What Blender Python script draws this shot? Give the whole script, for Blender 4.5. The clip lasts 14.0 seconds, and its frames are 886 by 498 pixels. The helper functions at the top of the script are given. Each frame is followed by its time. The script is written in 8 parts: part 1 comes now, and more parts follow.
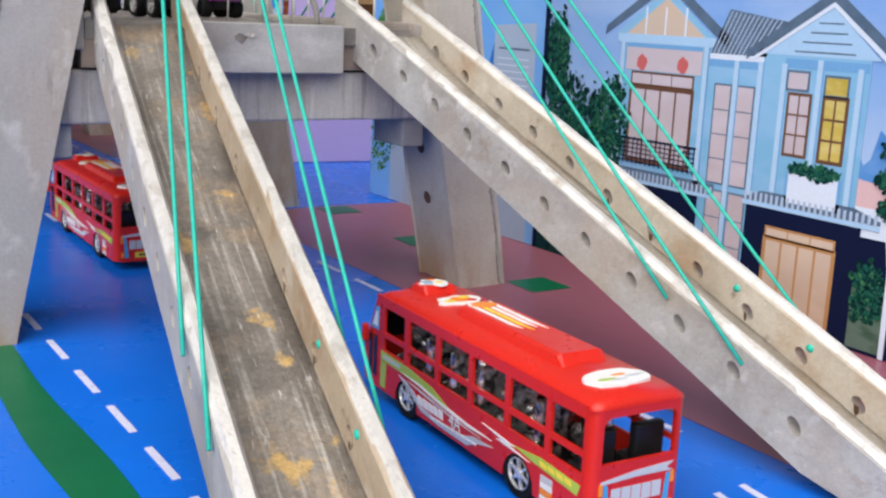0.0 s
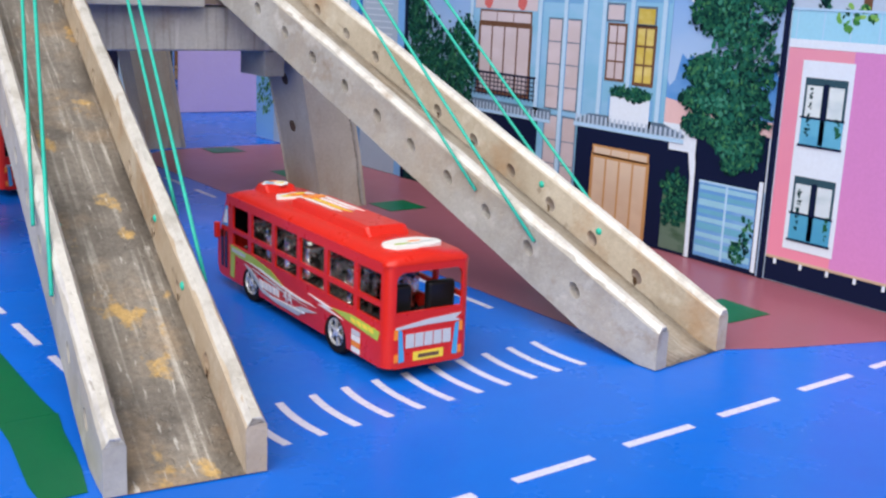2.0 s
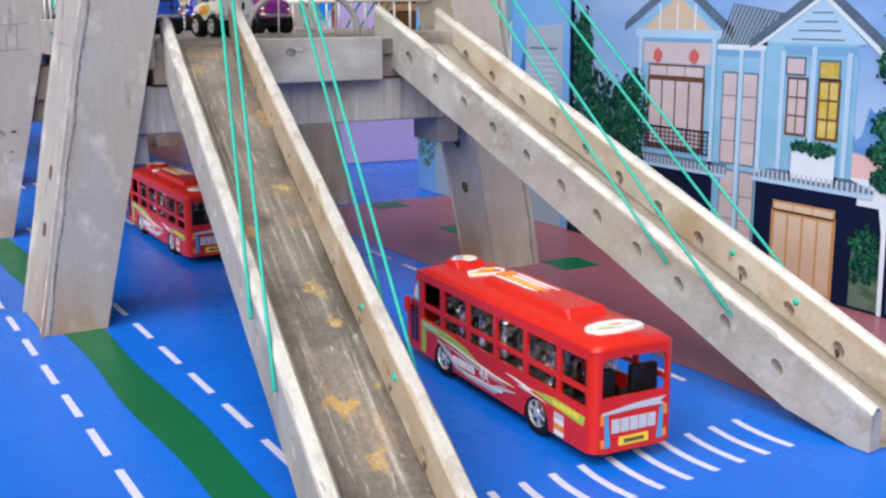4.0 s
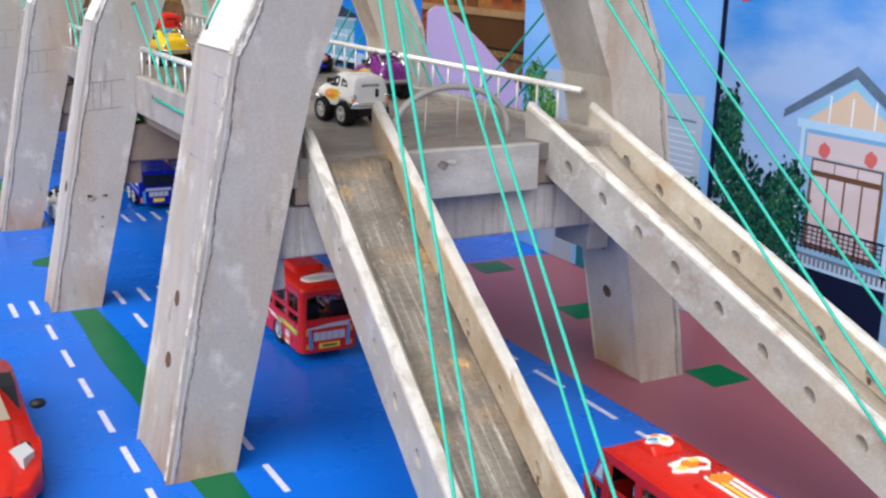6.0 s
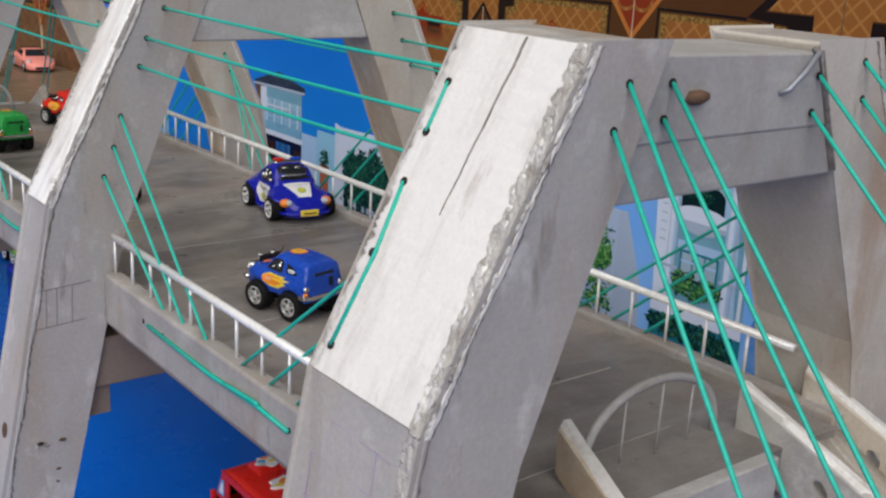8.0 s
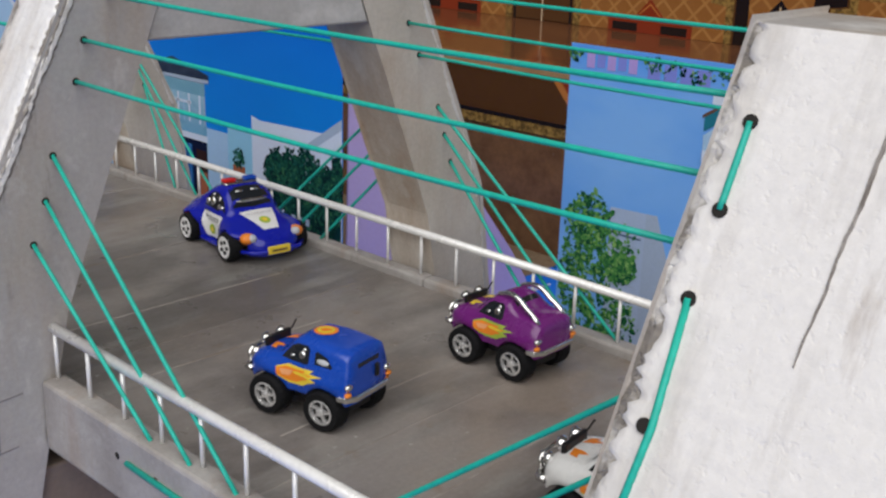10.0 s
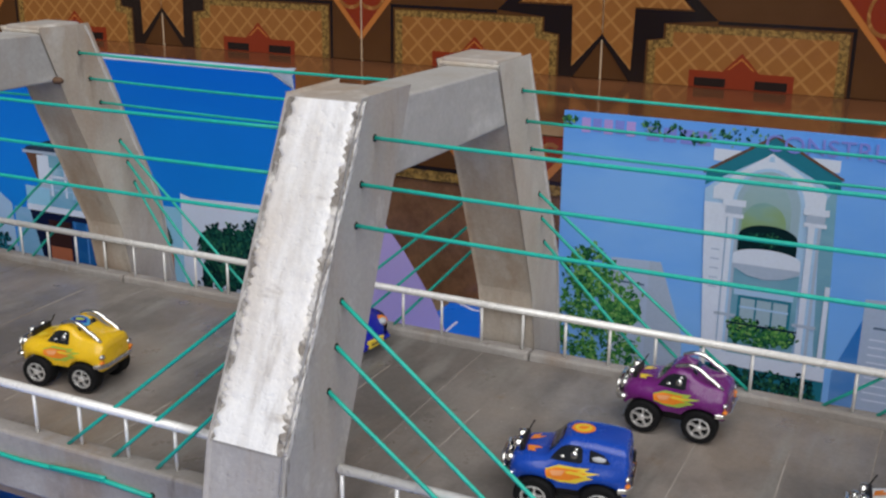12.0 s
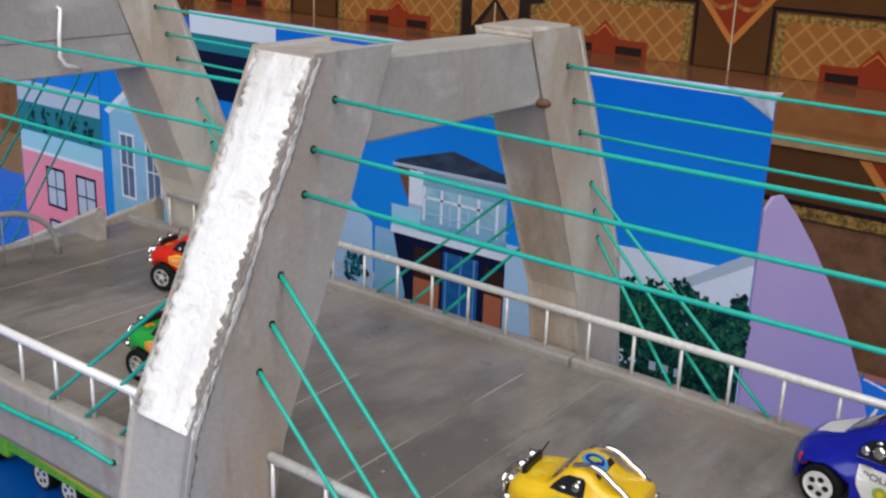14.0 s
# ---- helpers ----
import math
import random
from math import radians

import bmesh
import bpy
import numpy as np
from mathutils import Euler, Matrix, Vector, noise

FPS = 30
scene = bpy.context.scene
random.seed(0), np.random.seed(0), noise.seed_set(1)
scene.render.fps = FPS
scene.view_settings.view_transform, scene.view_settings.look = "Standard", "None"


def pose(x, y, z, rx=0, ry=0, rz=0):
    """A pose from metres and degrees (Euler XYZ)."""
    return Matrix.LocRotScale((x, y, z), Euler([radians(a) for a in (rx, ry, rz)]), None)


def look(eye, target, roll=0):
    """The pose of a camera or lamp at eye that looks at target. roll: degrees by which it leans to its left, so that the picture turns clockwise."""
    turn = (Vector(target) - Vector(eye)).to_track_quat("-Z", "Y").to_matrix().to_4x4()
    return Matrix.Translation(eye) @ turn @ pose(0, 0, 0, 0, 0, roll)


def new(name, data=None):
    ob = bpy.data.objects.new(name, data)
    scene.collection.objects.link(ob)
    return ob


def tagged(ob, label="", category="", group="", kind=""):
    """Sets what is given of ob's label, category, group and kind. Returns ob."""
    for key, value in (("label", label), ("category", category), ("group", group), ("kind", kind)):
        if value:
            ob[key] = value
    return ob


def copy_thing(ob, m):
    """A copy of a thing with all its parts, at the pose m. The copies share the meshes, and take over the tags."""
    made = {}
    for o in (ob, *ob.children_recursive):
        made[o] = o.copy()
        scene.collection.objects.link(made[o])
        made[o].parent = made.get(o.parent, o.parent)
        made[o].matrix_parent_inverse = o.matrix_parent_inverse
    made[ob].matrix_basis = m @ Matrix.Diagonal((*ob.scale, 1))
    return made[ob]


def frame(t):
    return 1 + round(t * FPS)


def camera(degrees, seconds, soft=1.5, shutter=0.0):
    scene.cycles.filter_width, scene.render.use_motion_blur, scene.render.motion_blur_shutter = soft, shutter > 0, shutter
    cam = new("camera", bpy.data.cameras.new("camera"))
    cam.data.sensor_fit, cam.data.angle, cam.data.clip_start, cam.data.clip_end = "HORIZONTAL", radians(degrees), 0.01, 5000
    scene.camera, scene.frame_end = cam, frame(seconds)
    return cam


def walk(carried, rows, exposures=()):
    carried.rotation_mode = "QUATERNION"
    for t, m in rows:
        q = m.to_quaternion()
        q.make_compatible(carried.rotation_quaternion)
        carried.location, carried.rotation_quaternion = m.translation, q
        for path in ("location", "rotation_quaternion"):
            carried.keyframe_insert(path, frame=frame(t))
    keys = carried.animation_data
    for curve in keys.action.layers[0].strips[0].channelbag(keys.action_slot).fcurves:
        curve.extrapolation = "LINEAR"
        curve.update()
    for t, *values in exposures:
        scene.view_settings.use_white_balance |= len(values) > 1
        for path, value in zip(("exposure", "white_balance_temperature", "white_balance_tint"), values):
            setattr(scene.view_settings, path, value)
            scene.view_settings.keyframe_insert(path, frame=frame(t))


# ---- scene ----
cam = camera(44.1, 14.0, soft=2.4)
PATH = [
    (0, (-0.1734, 0.2464, 0.2104), (0.8960, 1.8828, -0.2121), 2.58),
    (0.5, (-0.1801, 0.2194, 0.1848), (0.9197, 1.8196, -0.2946), 1.54),
    (1, (-0.1785, 0.1882, 0.1650), (0.9534, 1.7537, -0.3527), 2.09),
    (1.5, (-0.1772, 0.1721, 0.1819), (1.0055, 1.7194, -0.2729), 2.25),
    (2, (-0.1775, 0.1415, 0.1874), (0.9969, 1.6927, -0.2758), 2.46),
    (2.5, (-0.1742, 0.1317, 0.1957), (0.9721, 1.6976, -0.2881), 2.24),
    (3, (-0.1773, 0.1388, 0.2067), (0.9209, 1.7502, -0.2378), 1.39),
    (3.5, (-0.1916, 0.1477, 0.2087), (0.8290, 1.8119, -0.2256), 0.46),
    (3.7, (-0.1961, 0.1533, 0.2118), (0.7777, 1.8489, -0.2085), -0.49),
    (5.8, (-0.2415, 0.2783, 0.2997), (0.7303, 1.9459, -0.2244), 1.05),
    (6, (-0.2364, 0.3051, 0.3196), (0.7022, 1.9943, -0.1953), 1.35),
    (6.5, (-0.2393, 0.3804, 0.3532), (0.6449, 2.1132, -0.1110), 1.39),
    (7, (-0.2348, 0.4635, 0.3647), (0.6669, 2.1691, -0.1624), 2.60),
    (7.5, (-0.2468, 0.5725, 0.4285), (0.8604, 2.1549, -0.0913), 2.69),
    (8, (-0.2430, 0.6529, 0.4314), (0.9476, 2.1585, -0.1306), 2.95),
    (8.2, (-0.2416, 0.7006, 0.4436), (0.9758, 2.1900, -0.1036), 3.49),
    (10.3, (-0.2036, 0.9100, 0.4209), (1.2338, 2.1335, -0.2401), 2.64),
    (10.5, (-0.2137, 0.9422, 0.4253), (1.2703, 2.1010, -0.2490), 3.70),
    (11, (-0.2845, 1.0030, 0.4239), (1.3739, 1.9334, -0.1959), 1.60),
    (11.5, (-0.3576, 1.0371, 0.4486), (1.3838, 1.7853, -0.1900), 3.20),
    (12, (-0.3646, 1.0734, 0.4722), (1.3573, 1.8945, -0.1287), 0.61),
    (12.5, (-0.3687, 1.1592, 0.4816), (1.2990, 2.1003, -0.0955), -0.37),
    (13, (-0.3420, 1.2379, 0.4761), (1.2555, 2.2892, -0.1093), 0.21),
    (13.5, (-0.3095, 1.2923, 0.4569), (1.2286, 2.4132, -0.1580), 0.44),
    (14, (-0.2681, 1.3367, 0.4554), (1.2410, 2.4911, -0.1692), 2.12),
]
GAIN = [(0, -0.10), (2, -0.14), (3.7, -0.11), (5.8, -0.02), (6.5, -0.03), (7.2, -0.17), (7.5, -0.37), (8.2, -0.70), (10.3, -0.76), (11, -0.58), (12.5, -0.82), (13.3, -0.82), (14, -0.59)]
walk(cam, [(t, look(eye, target, roll)) for t, eye, target, roll in PATH], [(t, 0.22 + g, 6500 if t < 9 else 6400, 10) for t, g in GAIN])

# ---- light ----
world = bpy.data.worlds.new("world")
scene.world = world
world.use_nodes = True
wn = world.node_tree
sky = wn.nodes.new("ShaderNodeTexSky")
sky.sky_type, sky.sun_disc = "NISHITA", False
sky.sun_elevation, sky.sun_rotation = radians(45), radians(-127)
haze = wn.nodes.new("ShaderNodeMix")
haze.data_type = "RGBA"
haze.inputs[0].default_value = 0.70
haze.inputs[7].default_value = (4.4, 4.23, 3.98, 1)
wn.links.new(sky.outputs[0], haze.inputs[6])
wn.links.new(haze.outputs[2], wn.nodes["Background"].inputs[0])
wn.nodes["Background"].inputs[1].default_value = 0.050
sun_data = bpy.data.lights.new("sun", "SUN")
sun_data.energy, sun_data.angle, sun_data.color = 5.0, radians(80), (1.0, 0.98, 0.955)
sun = new("sun", sun_data)
sun.matrix_world = look((-1.62, 0.02, 2.15), (0.1, 1.3, 0.0))


# ---- materials ----
def material(name, colour, rough=0.6, metal=0.0, spot=None, amount=0.4, scale=60.0, fine=0.06, bump=0.0, bscale=400.0, coat=0.0, stretch=(1, 1, 1), spread=0.25, gloss=0.5):
    """A procedural surface: base colour, cloudy variation towards spot, fine grain, relief."""
    m = bpy.data.materials.new(name)
    m.use_nodes = True
    nt = m.node_tree
    b = nt.nodes["Principled BSDF"]
    b.inputs["Roughness"].default_value, b.inputs["Metallic"].default_value = rough, metal
    b.inputs["Coat Weight"].default_value = coat
    b.inputs["Specular IOR Level"].default_value = gloss
    pos = nt.nodes.new("ShaderNodeTexCoord")
    mapping = nt.nodes.new("ShaderNodeMapping")
    mapping.inputs["Scale"].default_value = stretch
    nt.links.new(pos.outputs["Object"], mapping.inputs[0])
    spot = spot or tuple(c * 0.7 for c in colour)
    big = nt.nodes.new("ShaderNodeTexNoise")
    big.inputs["Scale"].default_value, big.inputs["Detail"].default_value, big.inputs["Roughness"].default_value = scale, 6.0, 0.65
    nt.links.new(mapping.outputs[0], big.inputs[0])
    ramp = nt.nodes.new("ShaderNodeMapRange")
    ramp.inputs[1].default_value, ramp.inputs[2].default_value = 0.5 - spread, 0.5 + spread
    ramp.inputs[3].default_value, ramp.inputs[4].default_value = 0.0, amount
    nt.links.new(big.outputs[0], ramp.inputs[0])
    mix = nt.nodes.new("ShaderNodeMix")
    mix.data_type = "RGBA"
    mix.inputs[6].default_value, mix.inputs[7].default_value = (*colour, 1), (*spot, 1)
    nt.links.new(ramp.outputs[0], mix.inputs[0])
    grain = nt.nodes.new("ShaderNodeTexNoise")
    grain.inputs["Scale"].default_value, grain.inputs["Detail"].default_value = bscale, 4.0
    nt.links.new(mapping.outputs[0], grain.inputs[0])
    gr = nt.nodes.new("ShaderNodeMapRange")
    gr.inputs[1].default_value, gr.inputs[2].default_value = 0.3, 0.7
    gr.inputs[3].default_value, gr.inputs[4].default_value = 1 - fine, 1 + fine
    nt.links.new(grain.outputs[0], gr.inputs[0])
    hsv = nt.nodes.new("ShaderNodeHueSaturation")
    nt.links.new(mix.outputs[2], hsv.inputs["Color"])
    nt.links.new(gr.outputs[0], hsv.inputs["Value"])
    nt.links.new(hsv.outputs[0], b.inputs["Base Color"])
    rr = nt.nodes.new("ShaderNodeMapRange")
    rr.inputs[1].default_value, rr.inputs[2].default_value = 0.3, 0.7
    rr.inputs[3].default_value, rr.inputs[4].default_value = max(0.02, rough - 0.08), min(1.0, rough + 0.08)
    nt.links.new(big.outputs[0], rr.inputs[0])
    nt.links.new(rr.outputs[0], b.inputs["Roughness"])
    if bump:
        bn = nt.nodes.new("ShaderNodeBump")
        bn.inputs["Strength"].default_value, bn.inputs["Distance"].default_value = bump, 0.002
        nt.links.new(grain.outputs[0], bn.inputs["Height"])
        nt.links.new(bn.outputs[0], b.inputs["Normal"])
    return m


def plain(name, colour, rough=0.4, metal=0.0, coat=0.0, gloss=0.5):
    return material(name, colour, rough, metal, amount=0.15, scale=90.0, fine=0.03, coat=coat, gloss=gloss)


def plaster(name, base, layers, rough=0.75, grain=0.07, relief=0.16, tint=0.10, turn=0.0, foot=None):
    """Hand-trowelled plaster: layers of (colour, noise scale, stretch, threshold from, to, amount) over a base."""
    m = bpy.data.materials.new(name)
    m.use_nodes = True
    nt = m.node_tree
    b = nt.nodes["Principled BSDF"]
    pos = nt.nodes.new("ShaderNodeTexCoord")

    def noise(scale, stretch, detail=6.0, shift=0.0):
        mp = nt.nodes.new("ShaderNodeMapping")
        mp.vector_type = "TEXTURE"
        mp.inputs["Scale"].default_value = tuple(1 / v for v in stretch)
        mp.inputs["Rotation"].default_value = (0, 0, radians(turn))
        mp.inputs["Location"].default_value = (shift, shift * 0.7, shift * 0.3)
        nt.links.new(pos.outputs["Object"], mp.inputs[0])
        n = nt.nodes.new("ShaderNodeTexNoise")
        n.inputs["Scale"].default_value, n.inputs["Detail"].default_value, n.inputs["Roughness"].default_value = scale, detail, 0.62
        nt.links.new(mp.outputs[0], n.inputs[0])
        return n.outputs[0]

    def span(value, a, c, lo, hi):
        r = nt.nodes.new("ShaderNodeMapRange")
        for k, v in zip((1, 2, 3, 4), (a, c, lo, hi)):
            r.inputs[k].default_value = v
        nt.links.new(value, r.inputs[0])
        return r.outputs[0]

    colour = None
    for k, (tone, scale, stretch, a, c, amount) in enumerate(layers):
        mix = nt.nodes.new("ShaderNodeMix")
        mix.data_type = "RGBA"
        mix.inputs[6].default_value, mix.inputs[7].default_value = (*base, 1), (*tone, 1)
        if colour is not None:
            nt.links.new(colour, mix.inputs[6])
        nt.links.new(span(noise(scale, stretch, 7.0, 3.1 * k), a, c, 0.0, amount), mix.inputs[0])
        colour = mix.outputs[2]
    if foot:
        # rust washed out of the foot: (colour, height)
        sep = nt.nodes.new("ShaderNodeSeparateXYZ")
        nt.links.new(pos.outputs["Object"], sep.inputs[0])
        wash = nt.nodes.new("ShaderNodeMath")
        wash.operation = "MULTIPLY"
        nt.links.new(span(noise(26, (1, 1, 0.35), 6.0, 9.0), 0.40, 0.62, 0.0, 1.0), wash.inputs[0])
        nt.links.new(span(sep.outputs[2], foot[1], 0.0, 0.0, 0.8), wash.inputs[1])
        mix = nt.nodes.new("ShaderNodeMix")
        mix.data_type = "RGBA"
        mix.inputs[7].default_value = (*foot[0], 1)
        nt.links.new(colour, mix.inputs[6])
        nt.links.new(wash.outputs[0], mix.inputs[0])
        colour = mix.outputs[2]
    hsv = nt.nodes.new("ShaderNodeHueSaturation")
    nt.links.new(colour, hsv.inputs["Color"])
    fine = span(noise(420, (1, 1, 1), 3.0), 0.3, 0.7, 1 - grain, 1 + grain)
    info = nt.nodes.new("ShaderNodeObjectInfo")
    each = span(info.outputs["Random"], 0.0, 1.0, 1 - tint, 1 + tint)
    mul = nt.nodes.new("ShaderNodeMath")
    mul.operation = "MULTIPLY"
    nt.links.new(fine, mul.inputs[0])
    nt.links.new(each, mul.inputs[1])
    nt.links.new(mul.outputs[0], hsv.inputs["Value"])
    nt.links.new(hsv.outputs[0], b.inputs["Base Color"])
    nt.links.new(span(noise(30, (1, 1, 1)), 0.35, 0.65, rough - 0.12, min(1.0, rough + 0.1)), b.inputs["Roughness"])
    height = nt.nodes.new("ShaderNodeMath")
    height.operation = "MULTIPLY_ADD"
    nt.links.new(noise(55, (1, 1, 1), 5.0), height.inputs[0])
    height.inputs[1].default_value = 1.0
    nt.links.new(span(noise(330, (1, 1, 1), 2.0), 0.58, 0.72, 0.0, -0.18), height.inputs[2])
    bn = nt.nodes.new("ShaderNodeBump")
    bn.inputs["Strength"].default_value, bn.inputs["Distance"].default_value = relief, 0.004
    nt.links.new(height.outputs[0], bn.inputs["Height"])
    nt.links.new(bn.outputs[0], b.inputs["Normal"])
    return m


ONE = (1, 1, 1)
DRIP = (1, 1, 0.22)
PLASTER = plaster("grey_plaster", (0.385, 0.36, 0.345), [((0.33, 0.315, 0.295), 11, ONE, 0.38, 0.62, 0.8), ((0.36, 0.285, 0.215), 16, DRIP, 0.48, 0.68, 0.75), ((0.60, 0.58, 0.555), 38, (1, 1, 0.6), 0.56, 0.70, 0.7), ((0.20, 0.175, 0.15), 60, DRIP, 0.61, 0.70, 0.7), ((0.30, 0.20, 0.12), 8, DRIP, 0.55, 0.68, 0.6)], relief=0.22, foot=((0.30, 0.17, 0.09), 0.055))
WARM = plaster("tan_stained_plaster", (0.56, 0.515, 0.455), [((0.42, 0.375, 0.32), 11, ONE, 0.38, 0.62, 0.8), ((0.36, 0.24, 0.15), 13, DRIP, 0.47, 0.66, 0.85), ((0.60, 0.575, 0.53), 38, (1, 1, 0.6), 0.56, 0.70, 0.7), ((0.20, 0.15, 0.11), 50, DRIP, 0.62, 0.72, 0.6)], foot=((0.30, 0.17, 0.09), 0.07))
CHIP = plaster("chipped_rough_edge", (0.60, 0.57, 0.53), [((0.20, 0.175, 0.15), 80, ONE, 0.43, 0.54, 0.95), ((0.82, 0.80, 0.77), 60, ONE, 0.56, 0.66, 0.8)], rough=0.85, relief=1.0)
CRUMB = plaster("crumbled_grey_edge", (0.44, 0.415, 0.38), [((0.27, 0.24, 0.21), 70, ONE, 0.46, 0.62, 0.9), ((0.66, 0.64, 0.61), 90, ONE, 0.55, 0.66, 0.85), ((0.74, 0.72, 0.69), 34, ONE, 0.60, 0.70, 0.7)], rough=0.9, relief=1.0)
# Pale worn edge; on the ramp tops it also carries a painted highlight.
WORN_BRIGHT = plaster("worn_bright_edge", (0.60, 0.575, 0.545), [((0.42, 0.39, 0.35), 60, ONE, 0.50, 0.66, 0.85), ((0.30, 0.22, 0.15), 40, ONE, 0.60, 0.72, 0.6)], rough=0.45, relief=0.5)
SEAM = plaster("dark_ragged_seam", (0.17, 0.145, 0.125), [((0.32, 0.29, 0.26), 90, ONE, 0.45, 0.62, 0.9)], relief=0.6)
SCORE = plaster("pale_score_line", (0.40, 0.36, 0.32), [((0.20, 0.155, 0.12), 16, ONE, 0.50, 0.64, 0.9)])
VIOLET = plain("violet_pencil", (0.34, 0.28, 0.38), 0.8)
PENCIL = plain("pencil_line", (0.20, 0.185, 0.19), 0.8)
BEAM = plaster("smooth_grey_plaster", (0.375, 0.362, 0.348), [((0.29, 0.275, 0.258), 14, ONE, 0.40, 0.62, 0.8), ((0.55, 0.535, 0.515), 34, (0.5, 1, 1), 0.55, 0.70, 0.6), ((0.30, 0.245, 0.19), 22, DRIP, 0.56, 0.72, 0.6)], relief=0.2)
# Side boards: darker and browner than the beams, with brown streaks.
BOARD = plaster("streaked_side_board", (0.35, 0.325, 0.305), [((0.25, 0.225, 0.205), 14, ONE, 0.40, 0.60, 0.85), ((0.46, 0.44, 0.42), 34, (1, 0.5, 1), 0.55, 0.70, 0.6), ((0.26, 0.18, 0.12), 22, DRIP, 0.52, 0.68, 0.7), ((0.14, 0.115, 0.095), 70, DRIP, 0.62, 0.72, 0.6)], relief=0.25)
COMBED = plaster("combed_grey_plaster", (0.43, 0.41, 0.385), [((0.34, 0.315, 0.285), 12, ONE, 0.40, 0.60, 0.8), ((0.26, 0.235, 0.21), 150, (1.6, 1, 0.10), 0.52, 0.64, 0.7), ((0.60, 0.58, 0.555), 120, (1.8, 1, 0.12), 0.57, 0.68, 0.6), ((0.30, 0.215, 0.15), 26, ONE, 0.56, 0.70, 0.6)], relief=0.3)
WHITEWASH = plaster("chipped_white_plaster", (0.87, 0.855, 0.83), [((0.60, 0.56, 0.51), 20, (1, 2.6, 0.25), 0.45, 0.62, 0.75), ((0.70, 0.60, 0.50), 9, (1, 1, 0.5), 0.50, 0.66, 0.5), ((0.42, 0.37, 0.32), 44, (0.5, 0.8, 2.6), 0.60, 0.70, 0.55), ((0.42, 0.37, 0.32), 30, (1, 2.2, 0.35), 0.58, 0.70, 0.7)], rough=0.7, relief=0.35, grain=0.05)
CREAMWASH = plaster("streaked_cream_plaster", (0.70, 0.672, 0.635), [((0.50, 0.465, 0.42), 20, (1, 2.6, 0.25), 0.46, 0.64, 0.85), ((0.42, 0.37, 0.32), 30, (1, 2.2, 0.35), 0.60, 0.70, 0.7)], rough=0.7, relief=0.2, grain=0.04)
DECKTOP = plaster("dusty_grey_deck", (0.250, 0.224, 0.205), [((0.140, 0.126, 0.116), 17, (0.6, 1, 1), 0.42, 0.58, 0.9), ((0.30, 0.235, 0.185), 7, ONE, 0.50, 0.66, 0.55), ((0.29, 0.278, 0.255), 40, (0.22, 1.3, 1), 0.54, 0.70, 0.65), ((0.14, 0.134, 0.125), 60, (0.16, 1.4, 1), 0.58, 0.74, 0.45), ((0.19, 0.13, 0.08), 50, ONE, 0.64, 0.74, 0.55), ((0.55, 0.53, 0.50), 230, ONE, 0.685, 0.72, 0.7)], rough=0.38, relief=0.16, tint=0.08)
RAMPOUT = plaster("ramp_skim_coat", (0.445, 0.425, 0.395), [((0.33, 0.30, 0.265), 20, ONE, 0.42, 0.62, 0.8), ((0.40, 0.31, 0.22), 12, ONE, 0.48, 0.66, 0.6), ((0.62, 0.60, 0.57), 42, ONE, 0.56, 0.70, 0.7), ((0.26, 0.185, 0.12), 34, ONE, 0.60, 0.72, 0.75)], rough=0.6, relief=0.3)
RAMPTAN = plaster("tan_ramp_coat", (0.45, 0.395, 0.325), [((0.33, 0.275, 0.21), 14, ONE, 0.42, 0.60, 0.85), ((0.55, 0.51, 0.45), 42, ONE, 0.56, 0.70, 0.7), ((0.33, 0.195, 0.10), 20, ONE, 0.54, 0.68, 0.65), ((0.14, 0.09, 0.06), 70, ONE, 0.64, 0.72, 0.7)], rough=0.6, relief=0.3)
RAMPRUST = plaster("rust_stained_ramp_coat", (0.46, 0.375, 0.285), [((0.34, 0.26, 0.18), 14, ONE, 0.42, 0.60, 0.85), ((0.56, 0.51, 0.44), 42, ONE, 0.56, 0.70, 0.7), ((0.36, 0.19, 0.085), 18, ONE, 0.50, 0.64, 0.75), ((0.14, 0.09, 0.06), 70, ONE, 0.64, 0.72, 0.7)], rough=0.6, relief=0.3)
RAMPIN = plaster("worn_ramp_bed", (0.36, 0.325, 0.28), [((0.24, 0.205, 0.17), 40, (2.6, 0.22, 0.05), 0.40, 0.60, 0.85), ((0.52, 0.49, 0.445), 120, (3, 0.10, 0.03), 0.54, 0.68, 0.75), ((0.30, 0.215, 0.14), 14, ONE, 0.52, 0.66, 0.6), ((0.16, 0.14, 0.12), 18, ONE, 0.54, 0.68, 0.75)], rough=0.6, relief=0.5, grain=0.14, turn=5.6)
RAMPSTAIN = plaster("stained_ramp_bed", (0.235, 0.208, 0.182), [((0.135, 0.118, 0.102), 40, (2.6, 0.22, 0.05), 0.40, 0.60, 0.85), ((0.44, 0.415, 0.38), 130, (3, 0.08, 0.03), 0.53, 0.66, 0.85), ((0.105, 0.092, 0.082), 16, ONE, 0.48, 0.62, 0.85), ((0.33, 0.235, 0.15), 20, ONE, 0.52, 0.66, 0.55), ((0.52, 0.33, 0.11), 34, (1, 0.8, 1), 0.60, 0.66, 0.8), ((0.07, 0.06, 0.05), 140, ONE, 0.66, 0.72, 0.8), ((0.58, 0.56, 0.53), 200, (2, 0.3, 0.1), 0.63, 0.69, 0.7)], rough=0.55, relief=0.6, grain=0.20, turn=-8.75)
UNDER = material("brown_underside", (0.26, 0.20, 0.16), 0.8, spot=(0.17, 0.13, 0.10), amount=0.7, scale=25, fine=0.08)
